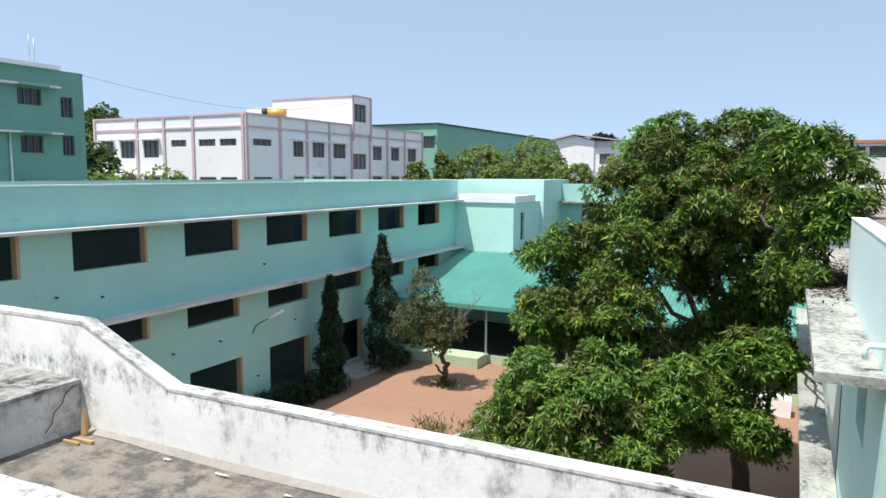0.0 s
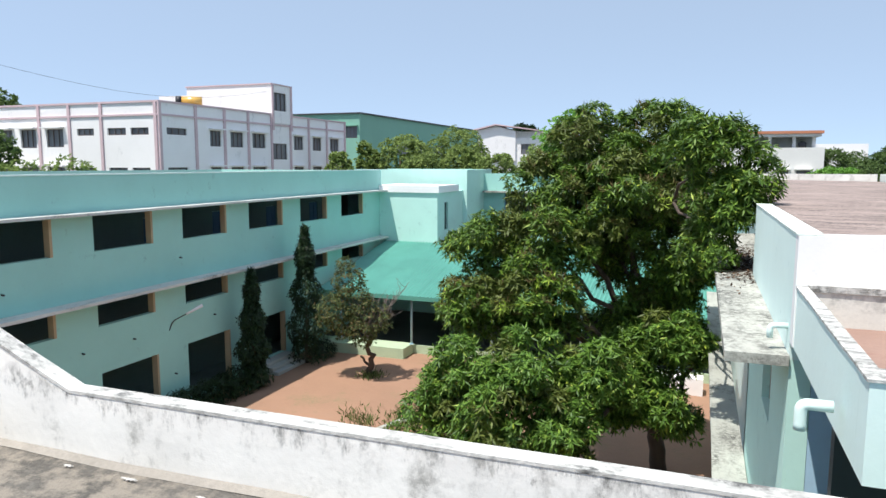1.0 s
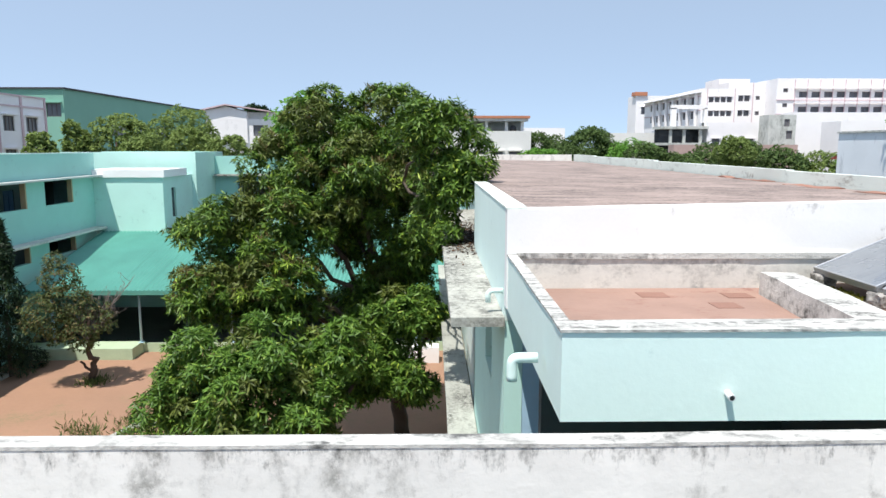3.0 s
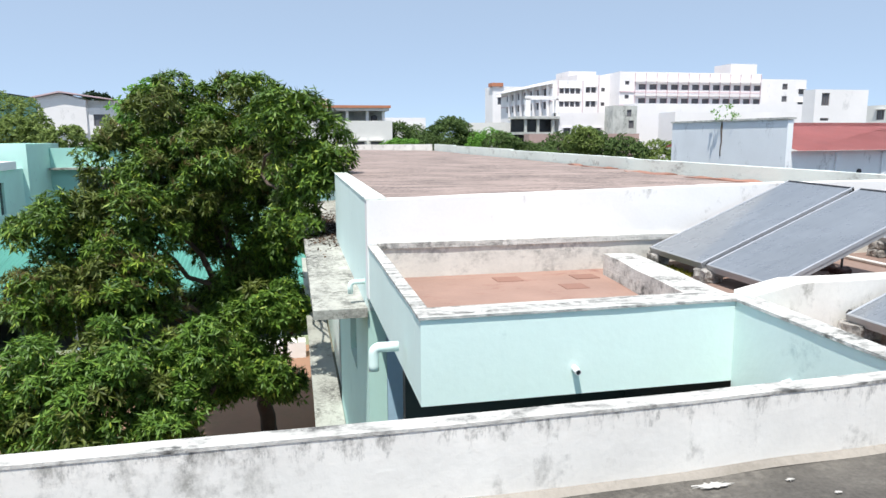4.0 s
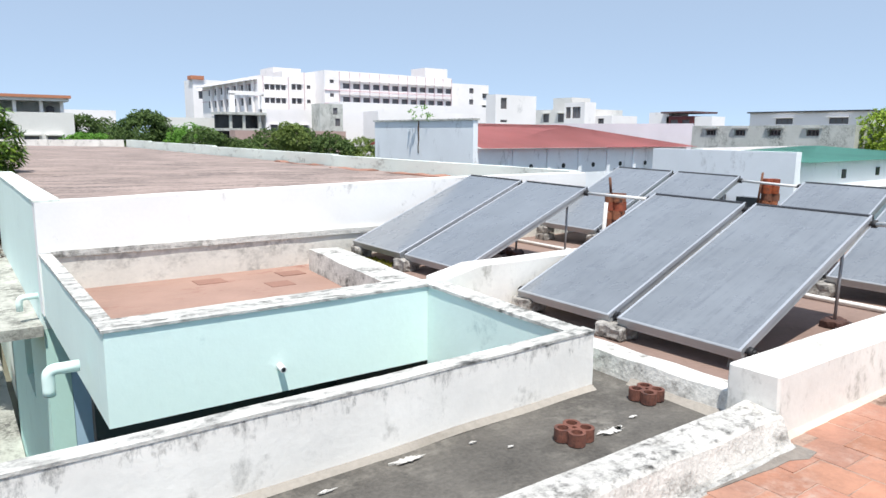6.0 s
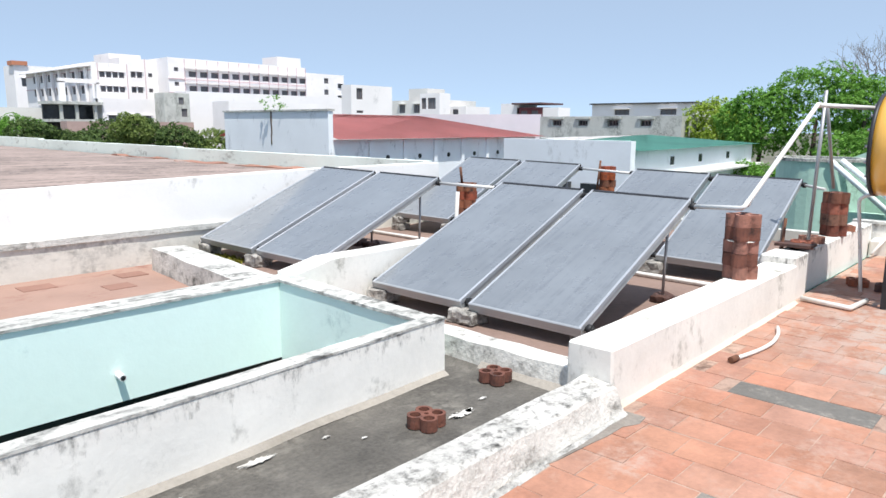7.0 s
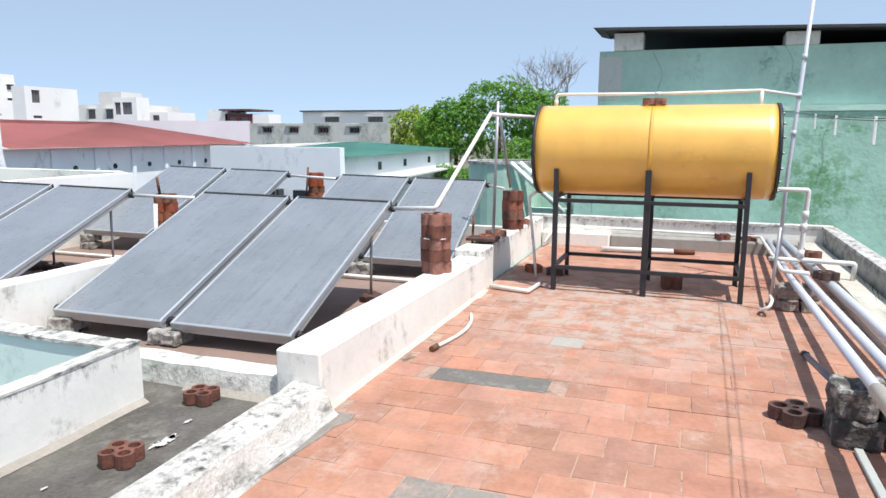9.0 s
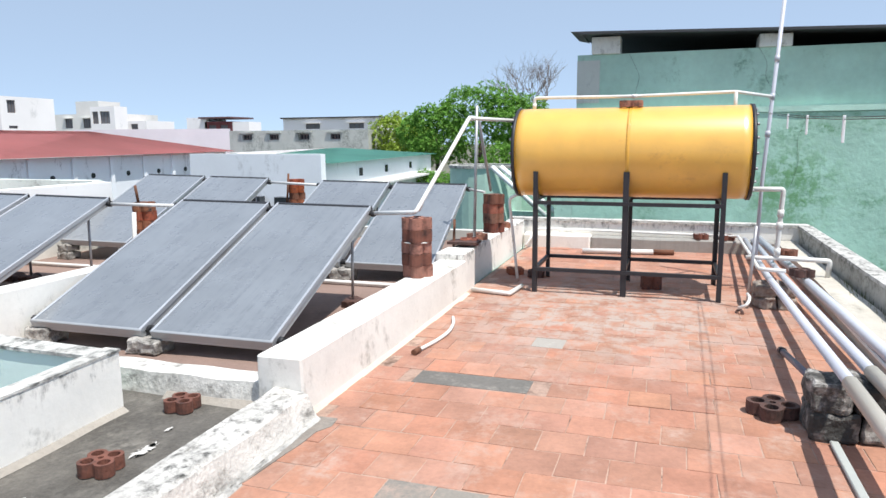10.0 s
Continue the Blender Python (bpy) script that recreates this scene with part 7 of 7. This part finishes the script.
for i, (x, y, z, r) in enumerate(FARS):
    far_tree("green tree beyond the long roof", x, y, z, r, (GROVE_LEAF, GROVE_LEAF, BRIGHT_LEAF, GROVE_LEAF, FAR_LEAF)[i % 5], seed=20 + i, leaf=max(0.2, r * 0.075), dens=5.0)
for x, y, z, r, m, s in ((38.2, 9.8, 4.5, 2.9, BRIGHT_LEAF, 50), (37.6, 12.2, 3.5, 2.2, BRIGHT_LEAF, 51), (36.8, 7.4, 3.9, 2.0, BRIGHT_LEAF, 52), (42.3, 16.0, 3.3, 2.3, YELLOW_LEAF, 53), (40.0, 14.5, 2.6, 1.8, YELLOW_LEAF, 57), (32.7, 12.6, 0.3, 1.9, BRIGHT_LEAF, 54), (30.5, 9.5, 0.4, 2.0, BRIGHT_LEAF, 55), (33.5, 7.0, 1.6, 2.4, BRIGHT_LEAF, 56), (26.0, 5.5, 0.0, 1.8, BRIGHT_LEAF, 58)):
    far_tree("bright leafy tree behind the terrace", x, y, z, r, m, seed=s, leaf=0.15, dens=7.0)
# bare tree
bt = thing("bare_tree", "tall bare tree with fine grey twigs", "tree", "", (0, 0, 0))
rr = random.Random(4)


def grow(p, d, ln, r, depth, nm):
    q = p + d * ln
    limb(bt, nm, [p, p.lerp(q, 0.5) + Vector((rr.uniform(-0.1, 0.1) * ln, rr.uniform(-0.1, 0.1) * ln, 0)), q], r, r * 0.6, BARK_GREY, 0.04 * ln, rr.randint(0, 999))
    if depth:
        for k in range(3):
            e = (d + Vector((rr.uniform(-0.9, 0.9), rr.uniform(-0.9, 0.9), rr.uniform(-0.15, 0.55)))).normalized()
            grow(p.lerp(q, rr.uniform(0.6, 1.0)), e, ln * rr.uniform(0.6, 0.8), r * 0.55, depth - 1, "branch")


grow(Vector((56.7, 10.6, G)), Vector((0, 0, 1)), 11.4, 0.2, 0, "trunk")
for k in range(7):
    a = k * 0.9
    grow(Vector((56.7, 10.6, 2.7)), Vector((math.cos(a) * 0.6, math.sin(a) * 0.72, 0.95)).normalized(), 2.45, 0.06, 4, "limb")
fig = bush("wall_plant", "small fig seedling growing from the shed wall", [(19.1, 27.8, 2.5, 0.45), (19.1, 26.9, 2.3, 0.25)], 34, 5, 0.17, 0.08, BRIGHT_LEAF, 66, "plant")
# Thin tube added for the dark drip stain below the seedling.
limb(fig, "root", [(18.99, 27.75, 2.2), (18.985, 27.75, 1.4), (18.985, 27.76, 0.6)], 0.05, 0.02, wob=0.02, seed=5)
# Leaf litter kept dark, so it doubles as tree shade on the sunshade.
dl = thing("fallen_leaves", "brown fallen leaves lying on the sunshade under the tree", "leaf litter", "", (0, 0, 0), "stuff")
rng = np.random.default_rng(31)
n = 1500
Pd = np.stack([np.clip(rng.normal(0.95, 0.25, n), 0.52, 1.8), rng.normal(15.2, 1.3, n), np.full(n, -0.415) + rng.uniform(0, 0.03, n)], 1)
dd = rng.normal(0, 1, (n, 3))
dd[:, 2] *= 0.15
leaf_mesh("leaves", Pd, dd, rng.uniform(0.06, 0.14, n), rng.uniform(0.02, 0.05, n), leaf_mat("dead_leaves", [(0.0, (0.03, 0.022, 0.016)), (0.7, (0.06, 0.037, 0.023)), (1.0, (0.14, 0.075, 0.04))], 0.8, 0.0), dl)

# ---- steps and small fittings on the long block ----
stp = thing("entrance_steps", "three grey cement steps at a doorway", "steps", "", (-19.5, 27.2, G))
for k in range(3):
    bm = bmesh.new()
    box(bm, 0.0, 0, 0.17 * k + (0.003 if k else 0), 1.2 - 0.32 * k, 2.4, 0.17 * (k + 1))
    part("step", bevelled(bm, 0.01), STEP_GREY, stp)
lp = thing("wall_lamp_arm", "thin bent street-lamp arm on the block's wall", "lamp", "", (FX, 21.55, -5.1))
bm = bmesh.new()
tube(bm, round_path([(0, 0, 0), (0.05, 0.15, 0.35), (0.55, 1.0, 0.75)], 0.2), 0.02, 8)
part("arm", bm, BLACK_STEEL, lp)
bm = bmesh.new()
tube(bm, [(0.35, 0.6, 0.58), (0.66, 1.2, 0.84)], [0.045, 0.075], 8)
part("head", bm, FAR_WHITE, lp, "pale lamp head")
for y, z in ((13.08, -2.21), (14.64, -2.43), (17.38, -4.97), (19.68, -4.99), (22.31, -2.24), (21.76, -6.92), (24.26, -4.98)):
    bm = bmesh.new()
    tube(bm, [(FX, y, z), (FX + 0.12, y, z - 0.01)], 0.03, 8)
    tagged(mesh_ob("drain_stub", bm, BLACK_STEEL), "short dark drain stub in the mint wall", "pipe")

# ---- terracotta tiles of the terrace, last ----
PITCH_X, PITCH_Y, JOINT = 0.243, 0.236, 0.006


def tile_mesh(seed):
    rn = random.Random(seed)
    hx, hy = (PITCH_X - JOINT) / 2, (PITCH_Y - JOINT) / 2
    bm = bmesh.new()
    lo = [bm.verts.new((sx * hx, sy * hy, -0.03)) for sx, sy in ((-1, -1), (1, -1), (1, 1), (-1, 1))]
    mid = [bm.verts.new((sx * hx, sy * hy, 0.0)) for sx, sy in ((-1, -1), (1, -1), (1, 1), (-1, 1))]
    top = [bm.verts.new((sx * (hx - rn.uniform(0.002, 0.006)), sy * (hy - rn.uniform(0.002, 0.006)), 0.001 + rn.uniform(-0.0004, 0.0004))) for sx, sy in ((-1, -1), (1, -1), (1, 1), (-1, 1))]
    bm.faces.new(top)
    for a, b in ((lo, mid), (mid, top)):
        for i in range(4):
            bm.faces.new((a[i], a[(i + 1) % 4], b[(i + 1) % 4], b[i]))
    me = bpy.data.meshes.new("tile")
    bm.to_mesh(me)
    bm.free()
    return me


variants = [tile_mesh(s) for s in range(6)]
cement = [m.copy() for m in variants[:2]]
for m in variants:
    m.materials.append(TILE)
for m in cement:
    m.materials.append(TILE_CEMENT)
pale_tile = variants[0].copy()
pale_tile.materials.clear()
pale_tile.materials.append(mat("pale_cement_tile", (0.36, 0.335, 0.30), 0.95, vary=0.2, grain=40, bump=0.3, stain=(0.45, 0.42, 0.38), stain_amount=0.4, stain_scale=(6, 6, 6)))
rn = random.Random(21)
rest = bmesh.new()
row = 0
count = 0
rows_x = [2.35 + PITCH_X * i for i in range(33)] + [2.35 - PITCH_X * i for i in range(1, 46)]
for x in rows_x:
    shift = (row % 2) * 0.5 * PITCH_Y + rn.uniform(-0.03, 0.03)
    y = -1.60 + shift - PITCH_Y / 2
    while y < 1.58:
        y0, y1 = max(y - PITCH_Y / 2, -1.615), min(y + PITCH_Y / 2, 1.585)
        if y1 - y0 > 0.06:
            cut = (y1 - y0) / PITCH_Y
            patch = 3.0 < x < 3.2 and (abs(y - 0.87) < 0.118 or abs(y - 0.42) < 0.118)
            if 4.4 < x < 4.65 and y0 < 1.24 and y1 > 0.58:
                y += PITCH_Y
                continue
            me = pale_tile if 5.4 < x < 5.6 and abs(y - 0.5) < 0.118 else rn.choice(cement) if patch else rn.choice(variants)
            proud = rn.uniform(0.0015, 0.004) if rn.random() < 0.09 else rn.uniform(-0.0005, 0.0015)
            m = pose(x + rn.uniform(-0.004, 0.004), (y0 + y1) / 2, proud, rn.uniform(-0.4, 0.4), rn.uniform(-0.4, 0.4), rn.uniform(-1.2, 1.2)) @ Matrix.Diagonal((1, cut, 1, 1))
            if count < 300:
                ob = new("tile", me)
                ob.parent = floor
                ob.matrix_world = m
                count += 1
            else:
                q = bmesh.new()
                q.from_mesh(me)
                q.transform(m)
                tmp = bpy.data.meshes.new("tmp")
                q.to_mesh(tmp)
                q.free()
                rest.from_mesh(tmp)
                bpy.data.meshes.remove(tmp)
        y += PITCH_Y
    row += 1
smear = bmesh.new()
prism(smear, [(3.74, 1.52), (2.75, 1.52), (3.0, 1.485), (3.2, 1.47), (3.4, 1.445), (3.55, 1.44), (3.64, 1.40), (3.74, 1.41)], "z", -0.02, 0.007)
part("cement_smear", roughened(smear, 0.005, 0.1, 0.0, 7.0), mat("grey_cement_smear", (0.22, 0.195, 0.17), 0.95, vary=0.35, grain=35, bump=0.5, stain=(0.4, 0.36, 0.31), stain_amount=0.5, stain_scale=(5, 5, 5), big=4.0), floor, "dark grey cement smeared over the tiles at the curb")
slab = bmesh.new()
box(slab, 4.425, 0.50, -0.03, 4.650, 1.24, 0.0015)
part("cement_patch", roughened(slab, 0.003, 0.1), mat("dark_cement_patch", (0.16, 0.15, 0.135), 0.95, vary=0.3, grain=25, bump=0.4, stain=(0.34, 0.31, 0.27), stain_amount=0.4, stain_scale=(5, 4, 5)), floor, "dark cement patch among the tiles")
far_tiles = part("far_tiles", rest, mat("terracotta_tile_far", (0.385, 0.191, 0.129), 0.85, vary=0.2, grain=32, bump=0.3, stain=(0.43, 0.29, 0.23), stain_amount=0.42, stain_scale=(2.6, 2.6, 2.0), big=4.0, wash=WASH, per_island=0.13), floor)
far_tiles["kind"] = "stuff"
